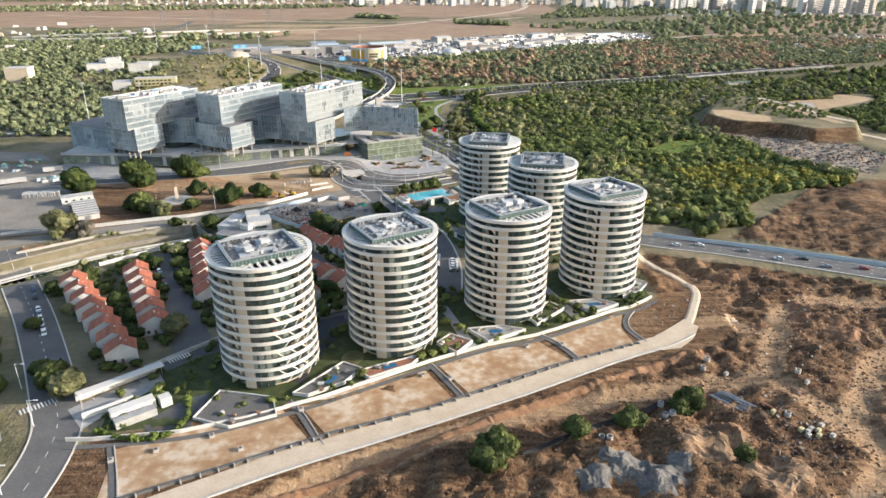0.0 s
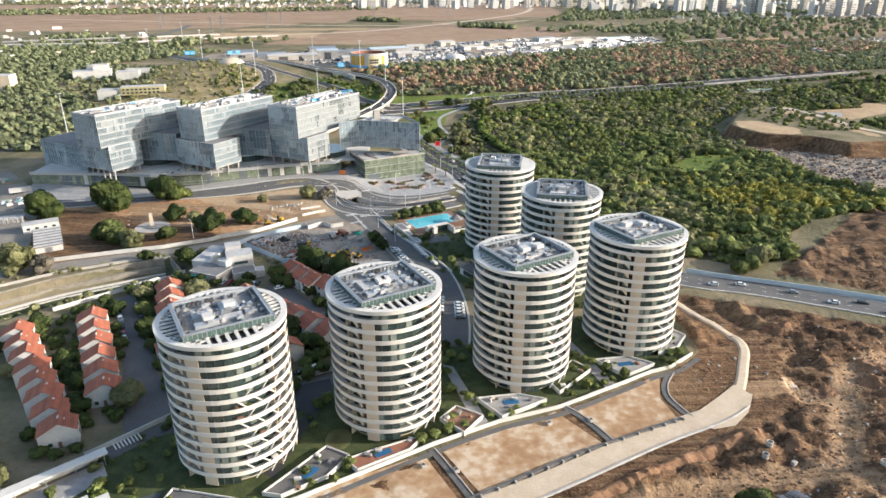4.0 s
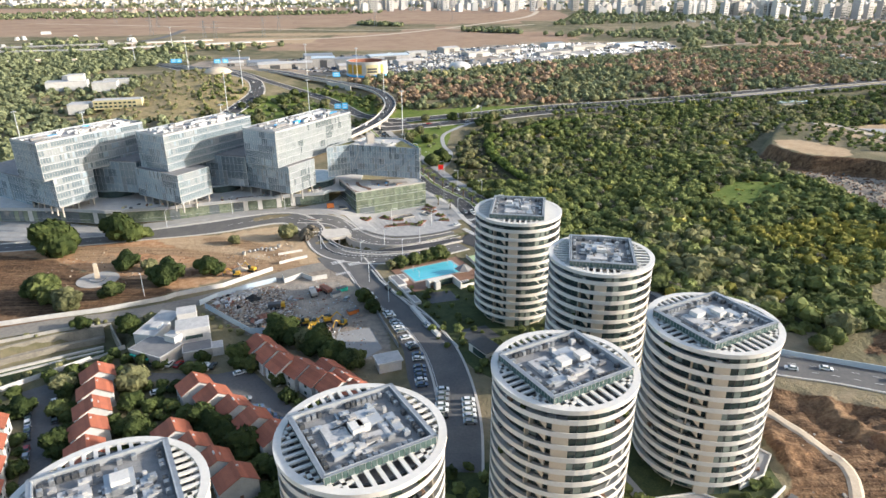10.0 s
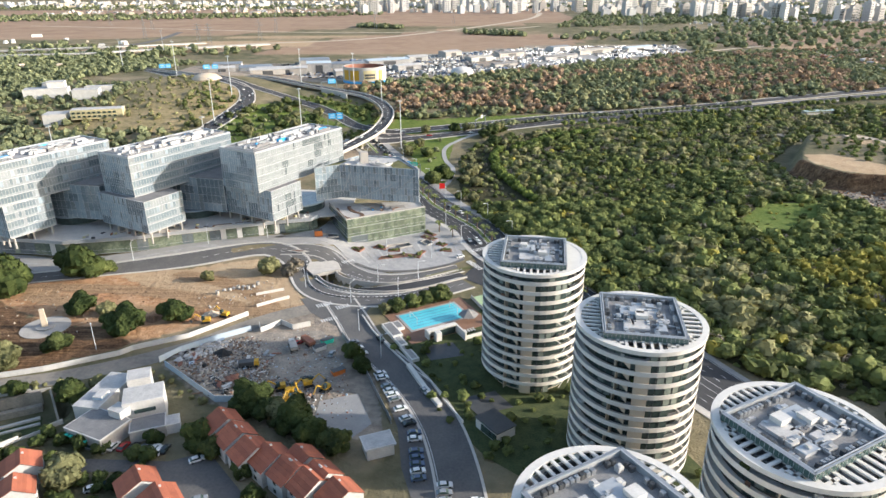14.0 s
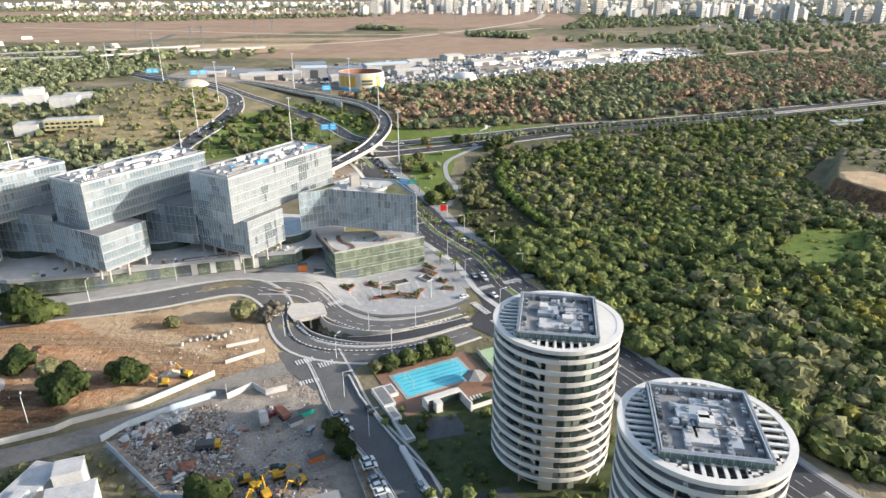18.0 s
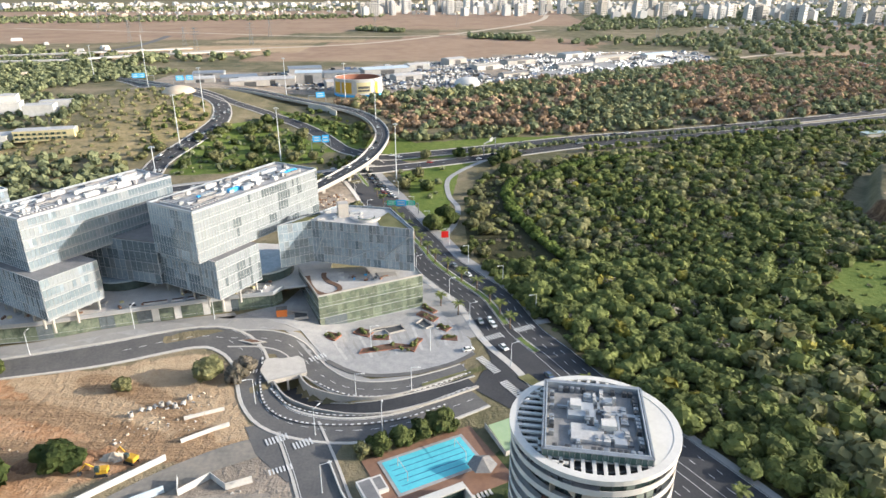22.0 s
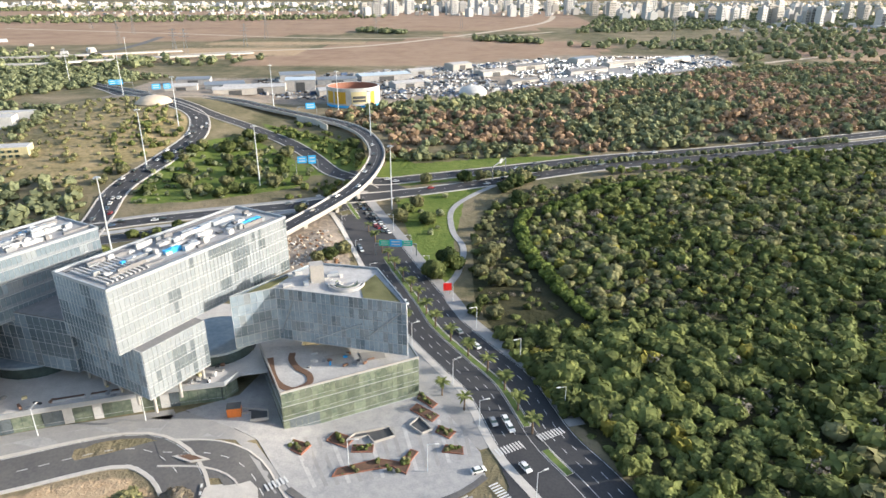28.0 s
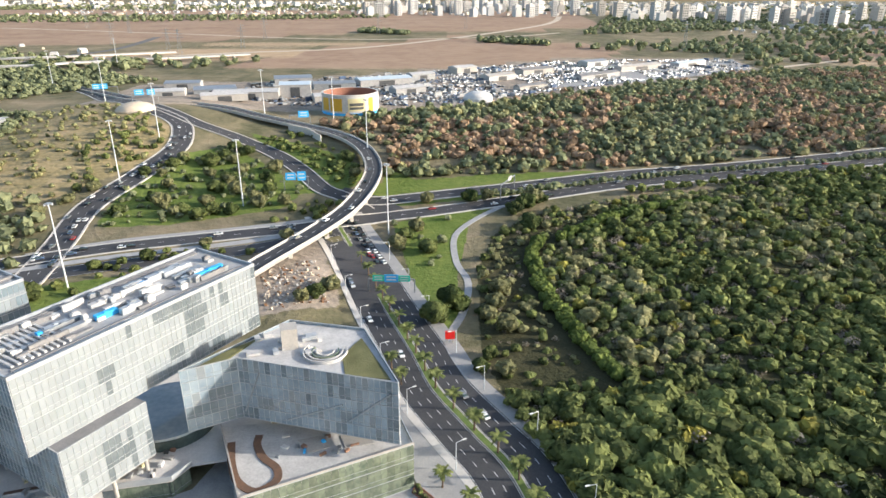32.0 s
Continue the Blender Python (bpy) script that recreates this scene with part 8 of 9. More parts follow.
block_house("community_building", "white flat-roofed community building with stepped wings and dirty roofs",
            ((-104.5, -50.5, 0, 15, 11, 4.6, -25, M_CONC), (-94.5, -40.5, 0, 11.6, 9, 8.2, 20, M_WHITE), (-100.5, -29.5, 0, 7, 6.5, 8.0, 20, M_WHITE), (-110, -34, 0, 8.5, 19, 5.2, -10, M_WHITE), (-90.5, -49, 0, 10, 7, 3.6, 20, M_CONC), (-84, -47, 0, 4, 5, 3.0, 20, M_WHITE), (-99.5, -46.5, 4.6, 5, 4, 2.6, -25, M_WHITE), (-109, -38, 5.2, 3, 4, 1.2, -10, M_BARRIER)),
            ((-109.5, -54.3, 2.8, 7, 1.2, -25), (-101.5, -57.6, 2.2, 4, 1.8, -25), (-92.6, -45.1, 5.4, 6, 1.2, 20), (-88, -52.6, 1.8, 5, 1.4, 20)))
for k in range(6):
    single("awning", MB().box((-112.3 + k * 1.35, -53.6 - k * 0.63, 3.3), (1.1, 0.9, 0.12), radians(-25)).box((-112.3 + k * 1.35, -53.9 - k * 0.63, 3.15), (1.1, 0.08, 0.35), radians(-25)), M_GREENSIGN, "small green window awning on the white building", "awning", "green awnings")
sheet("storage_yard", "dusty concrete storage yard beside the campus", [(-198, -34), (-226, 24), (-238, 52), (-256, 78), (-292, 116), (-360, 128), (-400, 60), (-380, -60), (-300, -62), (-232, -44)], 0.1, M_DUSTLOT, 9, "yard")
t = thing("slatted_shed", "long low shed with a slatted pale roof beside the yard", "shed", m=pose(-203, -4, 0, 0, 0, 30))
part("wall", MB().box((0, 0, 1.5), (12, 30, 3.0)), M_WHITE, t)
part("roof", MB().box((0, 0, 3.1), (13, 31, 0.2)), M_ROOFGREY, t)
for k in range(7):
    part("roof_slat", MB().box((0, -13.5 + k * 4.5, 3.35), (12.6, 1.9, 0.3)), M_ROOFWHITE, t)
part("door", MB().box((0, -15.1, 1.2), (3.0, 0.2, 2.4)), M_METAL, t)
t = thing("site_office", "white flat-roofed site office at the end of the shed", "building", m=pose(-216.5, 14.5, 0, 0, 0, 30))
part("wall", MB().box((0, 0, 2.2), (17, 7, 4.4)), M_WHITE, t)
part("roof", MB().box((0, 0, 4.5), (17.4, 7.4, 0.25)), M_ROOFWHITE, t)
for k in range(4):
    part("window", MB().box((-6 + k * 4, -3.52, 2.4), (1.6, 0.12, 1.2)), M_GLASS, t)
lr = random.Random(19)
for i in range(14):
    f = i / 8
    x, y = -253 + 18 * f - (i > 8) * 46, 24 + 5 * f - (i > 8) * 10
    cb = thing("site_cabin", "white steel site cabin standing in a row", "cabin", "site cabins", m=pose(x, y, 0.1, 0, 0, 104 + lr.uniform(-2, 2)))
    part("body", MB().box((0, 0, 1.45), (6.2, 1.9, 2.7)), lr.choice((M_ROOFWHITE, M_WHITE, M_PAVING)), cb)
    part("roof", MB().box((0, 0, 2.86), (6.3, 2.0, 0.12)), M_ROOFWHITE, cb)
    part("door", MB().box((-3.12, 0, 1.2), (0.08, 0.9, 2.0)), M_ROOFGREY, cb)
for x, y, L_ in ((-278, 53, 17), (-300, 42, 15), (-320, 50, 16), (-264, 78, 12)):
    tr_ = thing("box_trailer", "long white box trailer parked in the storage yard", "trailer", "box trailers", m=pose(x, y, 0.1 if y < 72 else height(x, y), 0, 0, 28))
    part("box", MB().box((0, 0, 2.3), (L_, 2.6, 2.8)), M_ROOFWHITE, tr_)
    part("chassis", MB().box((0, 0, 0.75), (L_ - 1, 1.6, 0.3)), M_DARK, tr_)
    for x_ in (-L_ / 2 + 2, -L_ / 2 + 3.4):
        for q in (-1, 1):
            part("wheel", MB().tube((x_, q * 1.1 - 0.2, 0.5), (x_, q * 1.1 + 0.2, 0.5), 0.5, n=10), M_RUBBER, tr_)
for i in range(46):
    x, y = lr.choice(((-296, 84), (-286, 90), (-262, 68), (-258, 62), (-306, 78), (-320, 90)))
    x, y = x + lr.uniform(-8, 8), y + lr.uniform(-6, 6)
    single("sheeted_pallet", MB().box((0, 0, 0.7), (lr.uniform(1.6, 4.5), lr.uniform(1.2, 2.4), lr.uniform(0.8, 1.8)), 0, 0.92).box((0, 0, 0.08), (2.0, 1.4, 0.16)), lr.choice((M_ROOFWHITE, M_TARP, M_WHITE, M_BARRIER, M_TARP, M_CONC)), "sheeted stack of building goods in the storage yard", "pallet", "yard pallets", m=pose(x, y, height(x, y) + 0.1, 0, 0, lr.uniform(0, 180)))
wall_line("barrier", "row of white concrete barriers across the yard mouth", [(-230, -40), (-213, -33)], 1.3, 0.6, M_WHITE, step=3.0)
block_house("canopy_shed", "small white shed with a pale blue roof", ((-21, -58.6, 0, 8, 6, 3.4, 20, M_WHITE), (-21, -58.6, 3.5, 9, 6.6, 0.25, 20, M_BARRIER)))
# street-side walls and yard fences
wall_line("site_fence", "white panel hoarding along the lane", [(-207, -66), (-178, -44), (-150, -30.5), (-133, -25)], 1.3, 0.2, M_CONC)
wall_line("site_fence", "white panel hoarding beside the sandy lot", [(-200, -34), (-158, -19.5), (-141, -14.4), (-119.4, -4.3), (-116, -0.7), (-98.5, 8), (-80.5, 25.7)], 2.0, 0.3, M_WHITE)
wall_line("site_fence", "grey corrugated hoarding round the demolition yard", [(-103, -9.5), (-97.6, -2.4), (-86.4, 6.3), (-76, 12.8)], 2.4, 0.16, M_BARRIER)
wall_line("site_fence", "grey corrugated hoarding on the garden side of the yard", [(-100, -12), (-85, -25.4), (-75.6, -33.7), (-68.5, -33.8)], 2.4, 0.16, M_BARRIER)
wall_line("site_fence", "grey hoarding at the yard corner", [(-74, 17), (-72, 11.5), (-65.4, 18), (-60, 13.6), (-53.6, 16.4)], 2.2, 0.16, M_WHITE)
wall_line("site_fence", "pale hoarding between yard and parking", [(-40, 8), (-32, -8), (-24, -30), (-18, -46)], 2.0, 0.12, M_METAL)
wall_line("estate_wall", "white panel wall at the edge of the housing estate", [(-160, -81), (-136.6, -60), (-119, -44)], 1.8, 0.2, M_WHITE)
wall_line("retaining_wall", "tall stone-faced retaining wall of the sunken trench", [(-225, -93), (-197, -68), (-177, -50), (-150, -34), (-135, -27.5)], 6.0, 0.8, M_STONEWALL, base=-5.4)
wall_line("retaining_wall", "stepped lower course of the trench wall", [(-224, -95.5), (-196, -70.5), (-176, -52.5), (-149, -36.5), (-134, -30)], 2.6, 2.0, M_STONEWALL, base=-5.4)
wall_line("retaining_wall", "end wall closing the sunken trench", [(-132.5, -26.5), (-121, -43)], 6.0, 0.6, M_STONEWALL, base=-5.4)
for k, off in enumerate((3.5, 6.5)):
    single("trench_beam", ribbon(curve_pts([(-222, -98), (-195, -72.5), (-174, -54.5), (-147, -38.5), (-134, -31.5)]), off, off + 1.0, 0.9 - 0.3 * k, 0.9, own_z=False), M_KERB, "long pale concrete beam stepping down the trench", "beam", kind="structure")
sheet("trench_floor", "dark weedy floor of the trench below the wall", [(-216, -100), (-186, -73), (-168, -56), (-142, -38), (-132, -34), (-128, -43), (-145, -53), (-172, -72), (-196, -92)], 0.12, M_GARDEN, 5, "ground")
sheet("parking", "grey asphalt parking between the houses", PARKING[0], 0.12, M_ASPHALT_OLD, 5, "parking")
sheet("parking", "grey asphalt parking court behind the houses", [(-112, -60), (-80, -62), (-70, -58), (-48, -84), (-44, -96), (-52, -100), (-68, -78), (-86, -66), (-104, -66)], 0.13, M_ASPHALT_OLD, 5, "parking")
sheet("parking", "asphalt parking strip beside the street", [(-26, -14), (-18, -16), (-6, -48), (8, -76), (8, -96), (-6, -96), (-14, -66), (-16, -48)], 0.11, M_ASPHALT_OLD, 5, "parking")
sheet("lane", "asphalt service lane behind the towers", [(-106, -172), (-84, -152), (-50, -134), (-4, -110), (-2, -118), (-50, -141), (-88, -162), (-104, -180)], 0.12, M_ASPHALT_OLD, 5, "road")
wall_line("estate_wall", "low pale wall along the service lane", [(-104, -170), (-84, -150), (-50, -132.5), (-8, -110)], 1.6, 0.25, M_WHITE)
sheet("yard_asphalt", "dark dusty asphalt with wheel marks in the yard", [(-77, 10), (-60, 12), (-48, 12), (-39, -6), (-35, -26), (-53, -26), (-71, -2)], 0.1, M_YARD, 4, "yard")
sheet("yard_asphalt", "pale concrete standing at the end of the yard", [(-42, -34), (-30, -30), (-24, -46), (-32, -56), (-42, -48)], 0.1, M_PAVING2, 4, "yard")
rubble("rubble", "demolition rubble and scrap in the yard", [(-99, -9), (-80, 8), (-72, 8), (-62, -10), (-62, -24), (-72, -31), (-86, -22)], 1200, 0.2, 0.8, (M_CONC, M_ASPHALT_OLD, M_SOIL_RED, M_STONE, M_DARK, M_DECKWOOD, M_WHITE), 41)
rubble("rubble", "broken concrete by the yard hoarding", [(-97, -4), (-84, 6), (-80, 2), (-92, -8)], 120, 0.5, 1.6, (M_CONC, M_WHITE, M_STONE), 45)
rubble("rubble", "loose brick and scrap round the yard machines", [(-72, 6), (-46, 12), (-34, -20), (-30, -44), (-56, -40), (-70, -28)], 420, 0.15, 0.6, (M_TILEPAVE, M_CONC, M_SOIL, M_BARRIER), 48)
rubble("rubble", "scrap and timber in the yard", [(-58, 14), (-44, 8), (-44, -16), (-58, -18)], 40, 0.3, 1.0, (M_CONC, M_DECKWOOD), 42)
rubble("rubble", "scrap beside the parked machines", [(-62, -20), (-46, -20), (-42, -40), (-56, -38)], 160, 0.3, 1.1, (M_CONC, M_METAL, M_DECKWOOD, M_DARK), 46)
for x, y, r_, h_, mt, lb in ((-82, -4, 4.0, 2.2, M_RUBBER, "heap of black sheeting in the yard"), (-66, -26, 3.5, 1.4, M_SOIL_RED, "heap of broken brick in the yard"), (-74, -20, 3.4, 1.6, M_TILEPAVE, "heap of demolition brick in the yard"), (-90, 2, 3.2, 1.3, M_CONC, "heap of broken concrete in the yard"), (-104, 24, 5, 2.4, M_SOIL_RED, "tipped heap of red-brown earth"), (-96, 27, 4, 1.8, M_GRAVELPATH, "tipped heap of sandy earth"), (-150, 44, 6, 1.5, M_SOIL_RED, "low heap of scraped red earth")):
    heap(x, y, r_, h_, lb, mt, int(x + y))
yr = random.Random(47)
for i in range(34):
    x, y = yr.choice(((-74, -8), (-88, 3), (-68, -14), (-76, -24), (-93, -8), (-66, -4)))
    x, y = x + yr.uniform(-4, 4), y + yr.uniform(-3.5, 3.5)
    mp = pose(x, y, site_z(x, y) + yr.uniform(0.2, 0.9), yr.uniform(-14, 14), yr.uniform(-14, 14), yr.uniform(0, 180))
    single("scrap_sheet", MB().box((0, 0, 0), (yr.uniform(1.4, 3.6), yr.uniform(0.8, 1.8), 0.08)).box((0, 0, 0.06), (yr.uniform(0.6, 1.3), 0.1, 0.06)), yr.choice((M_BARRIER, M_METAL, M_WHITE, M_ROOFWHITE, M_TILEPAVE)), "bent sheet panel lying in the yard", "scrap", "yard scrap sheets", m=mp)
for i in range(36):
    x, y = yr.choice(((-74, -16), (-86, -12), (-68, -20), (-80, -26), (-95, -9), (-56, -36)))
    x, y = x + yr.uniform(-5, 5), y + yr.uniform(-4, 4)
    mp = pose(x, y, site_z(x, y) + yr.uniform(0.2, 0.8), 0, yr.uniform(-8, 8), yr.uniform(0, 180))
    single("scrap_beam", MB().box((0, 0, 0), (yr.uniform(2.5, 6.5), 0.25, 0.22)).box((0.3, 0, 0.16), (yr.uniform(1, 2), 0.12, 0.12)), yr.choice((M_DECKWOOD, M_METAL, M_CONC, M_DARK, M_TILEPAVE)), "scrap beam lying in the yard", "scrap", "yard scrap beams", m=mp)
for i in range(16):
    x, y = yr.choice(((-94, -5), (-84, -14), (-72, -27))) 
    x, y = x + yr.uniform(-4, 4), y + yr.uniform(-3, 3)
    single("concrete_ring", MB().ring(0.6, 0.85, 0, yr.uniform(0.7, 1.5), 14), M_CONC if i % 3 else M_RUBBER, "concrete pipe ring in the yard" if i % 3 else "old black tyre in the yard", "pipe ring" if i % 3 else "tyre", "yard rings" if i % 3 else "yard tyres", m=pose(x, y, site_z(x, y), 0, yr.choice((0, 0, 70)), yr.uniform(0, 180)))
for i in range(9):
    x, y = -99 + i * 1.9 + yr.uniform(-0.5, 0.5), 47 + i * 0.8 + yr.uniform(-1.5, 1.5)
    single("concrete_ring", MB().ring(0.55, 0.8, 0, 1.5, 14), M_CONC, "grey concrete pipe section on the sandy lot", "pipe ring", "lot pipe rings", m=pose(x, y, site_z(x, y), 0, yr.choice((0, 80)), yr.uniform(0, 180)))
wall_line("site_fence", "short white plank barrier on the sandy lot", [(-82, 44), (-71, 49)], 1.2, 0.3, M_WHITE)
wall_line("site_fence", "curved white barrier round an electrical box", [(-79, 33), (-72, 38), (-67, 41)], 1.4, 0.3, M_WHITE)
rubble("rubble", "pallets and stones on the sandy lot", [(-110, 40), (-78, 60), (-74, 40), (-96, 30)], 50, 0.3, 0.9, (M_CONC, M_STONE), 43)
rubble("rubble", "loose stone and litter on the sandy lot", [(-190, 0), (-150, 10), (-120, 20), (-130, 50), (-190, 60)], 120, 0.25, 0.8, (M_STONE, M_SOIL), 44)


def excavator(x, y, a):
    t = thing("excavator", "yellow tracked excavator with its arm lowered", "excavator", "yard machines", m=pose(x, y, site_z(x, y), 0, 0, a))
    for s in (-1, 1):
        part("track", MB().box((0, s * 1.1, 0.45), (3.6, 0.55, 0.9), 0, 0.85), M_RUBBER, t)
    part("body", MB().box((-0.4, 0, 1.55), (2.9, 2.3, 1.2), 0, 0.92), M_YELLOW, t)
    part("cab", MB().box((0.7, 0.6, 2.4), (1.3, 1.0, 1.6), 0, 0.9), M_GLASS, t)
    part("boom", MB().tube((1.0, -0.3, 1.8), (3.6, -0.3, 4.0), 0.28, 0.22, 6), M_YELLOW, t)
    part("stick", MB().tube((3.6, -0.3, 4.0), (5.6, -0.3, 1.6), 0.2, 0.16, 6), M_YELLOW, t)
    part("bucket", MB().box((5.7, -0.3, 1.0), (1.0, 1.1, 1.0), 0, 0.7), M_DARK, t)


def truck(x, y, a, paint, cargo):
    t = thing("dump_truck", "dump truck parked in the yard", "truck", "yard machines", m=pose(x, y, site_z(x, y), 0, 0, a))
    part("cab", MB().box((2.6, 0, 1.7), (1.7, 2.3, 1.9), 0, 0.9), paint, t)
    part("window", MB().box((3.2, 0, 2.1), (0.6, 2.0, 0.7)), M_GLASS, t)
    part("tipper", MB().box((-0.9, 0, 1.9), (4.8, 2.4, 1.4), 0, 1.1), cargo, t)
    for x_ in (2.4, -0.6, -2.0):
        for s in (-1, 1):
            part("wheel", MB().tube((x_, s * 1.1 - 0.2, 0.6), (x_, s * 1.1 + 0.2, 0.6), 0.6, n=12), M_RUBBER, t)


excavator(-90, 25, 160)
excavator(-52, -29, 40)
excavator(-49, -32, 120)
excavator(-41, -28, 240)
excavator(-52, -34, 300)
excavator(-96, 20, 190)
excavator(-47, -25, 20)
excavator(-56, -27, 200)
excavator(-54, -37, 70)
truck(-70, -13, 10, M_YELLOW, M_DARK)
truck(-57, -1, 110, M_WHITE, M_CONC)
truck(-52, 2, 130, M_TILEPAVE, M_TILEPAVE)
for x, y, mt in ((-47, -2, M_WHITE), (-45, 3, M_GREENSIGN), (-38, -18, M_ORANGE), (-46, -42, M_GREENSIGN)):
    t = thing("skip", "steel skip container in the yard", "container", "skips", m=pose(x, y, site_z(x, y), 0, 0, 35))
    part("body", MB().box((0, 0, 0.9), (4.2, 2.0, 1.8), 0, 1.12), mt, t)
    part("rim", MB().box((0, 0, 1.85), (4.8, 2.35, 0.12)), M_DARK, t)
# round plaza with a monument in the sandy lot
for x_, y_, a_ in ((-88, -57, 20), (-84, -58, 80)):
    put_car(x_, y_, a_)
t = thing("monument", "pale stone pillar on a round stepped base", "monument", m=pose(-158, 17, site_z(-158, 17)))
part("plinth", MB().ring(0.1, 9, 0.0, 0.25, 32), M_CONC, t)
part("step", MB().ring(0.1, 3.4, 0.25, 0.8, 24), M_PAVING, t)
part("pillar", MB().box((0, 0, 4.5), (2.2, 1.6, 7.4), 0.4, 0.7), M_STONE, t)

# ---- pool surroundings ----
pu, pv = Vector((math.cos(PA), math.sin(PA), 0)), Vector((-math.sin(PA), math.cos(PA), 0))
pc = Vector((*pool_c, 0))


def by_pool(u, v):
    p = pc + pu * u + pv * v
    return p.x, p.y


t = thing("pool_house", "white L-shaped pool house wall round a sunken court", "building")
for u, v, su, sv, h in ((-4, -13.5, 13, 0.6, 3.4), (2.2, -18, 0.6, 9.5, 3.4), (-10, -15, 0.6, 3, 3.4), (-7, -17.5, 2.2, 2.4, 3.6), (6, -22, 8, 0.4, 1.6)):
    part("wall", MB().box((*by_pool(u, v), h / 2), (su, sv, h), PA), M_RING, t)
part("roof", MB().box((*by_pool(-4, -14.6), 3.4), (12.5, 2.4, 0.35), PA), M_RING, t)
part("opening", MB().box((*by_pool(-3, -15.7), 1.5), (9, 0.2, 2.6), PA), M_GLASS, t)
t = thing("shade_sail", "grey pointed shade canopy on posts beside the pool", "canopy")
cx, cy = by_pool(11, -9)
mb = MB()
ring_pts = [(cx + 4.2 * math.cos(k * 1.047), cy + 4.2 * math.sin(k * 1.047), 2.6) for k in range(6)]
mb.add(ring_pts + [(cx, cy, 5.0)], [(k, (k + 1) % 6, 6) for k in range(6)])
part("canopy", mb, M_ROOFGREY, t)
part("post", MB().tube((cx, cy, 0.2), (cx, cy, 4.9), 0.1), M_METAL, t)
for k in range(5):
    x, y = by_pool(4 + k * 1.2, -17.5)
    lg = thing("sun_lounger", "white sun lounger on the pool terrace", "lounger", "sun loungers", m=pose(x, y, 0.22, 0, 0, math.degrees(PA)))
    part("seat", MB().box((0, 0, 0.3), (0.65, 1.3, 0.1)), M_WHITE, lg)
    part("backrest", MB().box((0, 0.85, 0.5), (0.65, 0.6, 0.1)), M_WHITE, lg)
    part("base", MB().box((0, 0, 0.13), (0.5, 1.2, 0.24)), M_METAL, lg)
t = thing("technical_rooms", "white low technical rooms with sunken courts by the street", "building")
for u, v, su, sv, h in ((-20, -4, 4.2, 11, 1.6), (-16.5, -1.5, 3.2, 6, 1.4), (-20.5, -13, 3.0, 7, 1.2), (-21, -22, 3.0, 11, 1.3)):
    part("wall", MB().box((*by_pool(u, v), h / 2), (su, sv, h), PA), M_RING, t)
    part("court", MB().box((*by_pool(u, v), h + 0.03), (su - 1.0, sv - 1.4, 0.06), PA), M_ROOFGREY if v > -10 else M_PAVING2, t)
wall_line("street_wall", "curved white kerb wall along the pool street", [(-34, 24), (-29, 12), (-20, -4), (-12, -17), (-6, -24), (-2, -34), (4, -46)], 0.9, 0.4, M_RING)
wall_line("street_wall", "white planter wall along the pool street", [(-14, -14), (-8, -28), (-3, -38)], 1.4, 1.6, M_RING)
sheet("play_court", "pale green play court beside the pool", [(12, 40), (20, 44), (25, 30), (17, 26)], 0.25, M_GREENPATCH, 3, "court")
wall_line("court_fence", "pale low wall round the play court", [(11, 39), (16, 26), (24, 30)], 1.8, 0.15, M_KERB)
t = thing("pavilion", "small dark-roofed glass pavilion beside the street", "building")
part("body", MB().box((13.5, -50, 1.8), (7, 10, 3.4), 0.6), M_RING, t)
part("roof", MB().box((13.5, -50, 3.6), (7.6, 10.6, 0.3), 0.6), M_DARK, t)
part("window", MB().box((11.2, -53.4, 1.9), (0.3, 7, 2.2), 0.6), M_GLASS, t)
# Court floors are near-black: the tower's shade is put into their colour.
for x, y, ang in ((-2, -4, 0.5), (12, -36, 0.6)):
    sheet("court_floor", "garden court below the tower, shade put into its dark floor", [(x + 9 * math.cos(ang + k * 1.571 + 0.6), y + 7 * math.sin(ang + k * 1.571 + 0.6)) for k in range(4)], 0.2, M_DARK, 3)

# ---- far things ----
rng = random.Random(90)
t = thing("round_arena", "white drum building with a red-brown inner rim and yellow banners", "building", m=pose(-84, 556, 21.5))
part("wall", MB().ring(23.0, 24.5, 0, 17.5, 56), M_ROOFWHITE, t, "white drum wall")
part("inner_rim", MB().ring(22.6, 22.95, 4, 17.2, 56), M_TILEPAVE, t, "red-brown inner face")
part("base", MB().ring(0.2, 22.5, 0, 3.0, 40), M_CONC, t)
for a, w, mt in ((-140, 20, M_YELLOW), (-112, 26, M_YELLOW), (-70, 34, M_YELLOWPALE), (-38, 12, M_YELLOW)):
    part("banner", MB().ring(24.5, 24.7, 4 if w > 15 else 3, 14.5, 12, a - w / 2, a + w / 2), mt, t, "yellow printed banner")
for a in (-76, -66):
    part("text_bar", MB().ring(24.7, 24.76, 8.4 if a == -76 else 5.5, 10.8 if a == -76 else 7.6, 8, -84, -56), M_DARK, t)
part("plinth_band", MB().ring(24.5, 24.65, 0.3, 2.4, 48), M_BLUESIGN, t)
t = thing("dome_tent", "white domed tent among the parked cars", "tent", m=pose(30, 612, 22))
mb = MB()
for j in range(5):
    f = j / 4 * math.pi / 2
    for i in range(20):
        mb.v.append((14 * math.cos(f) * math.cos(i * 0.314), 14 * math.cos(f) * math.sin(i * 0.314), 3 + 6 * math.sin(f)))
for j in range(4):
    for i in range(20):
        mb.f.append((j * 20 + i, j * 20 + (i + 1) % 20, (j + 1) * 20 + (i + 1) % 20, (j + 1) * 20 + i))
part("canopy", mb, M_WHITE, t, smooth=True)
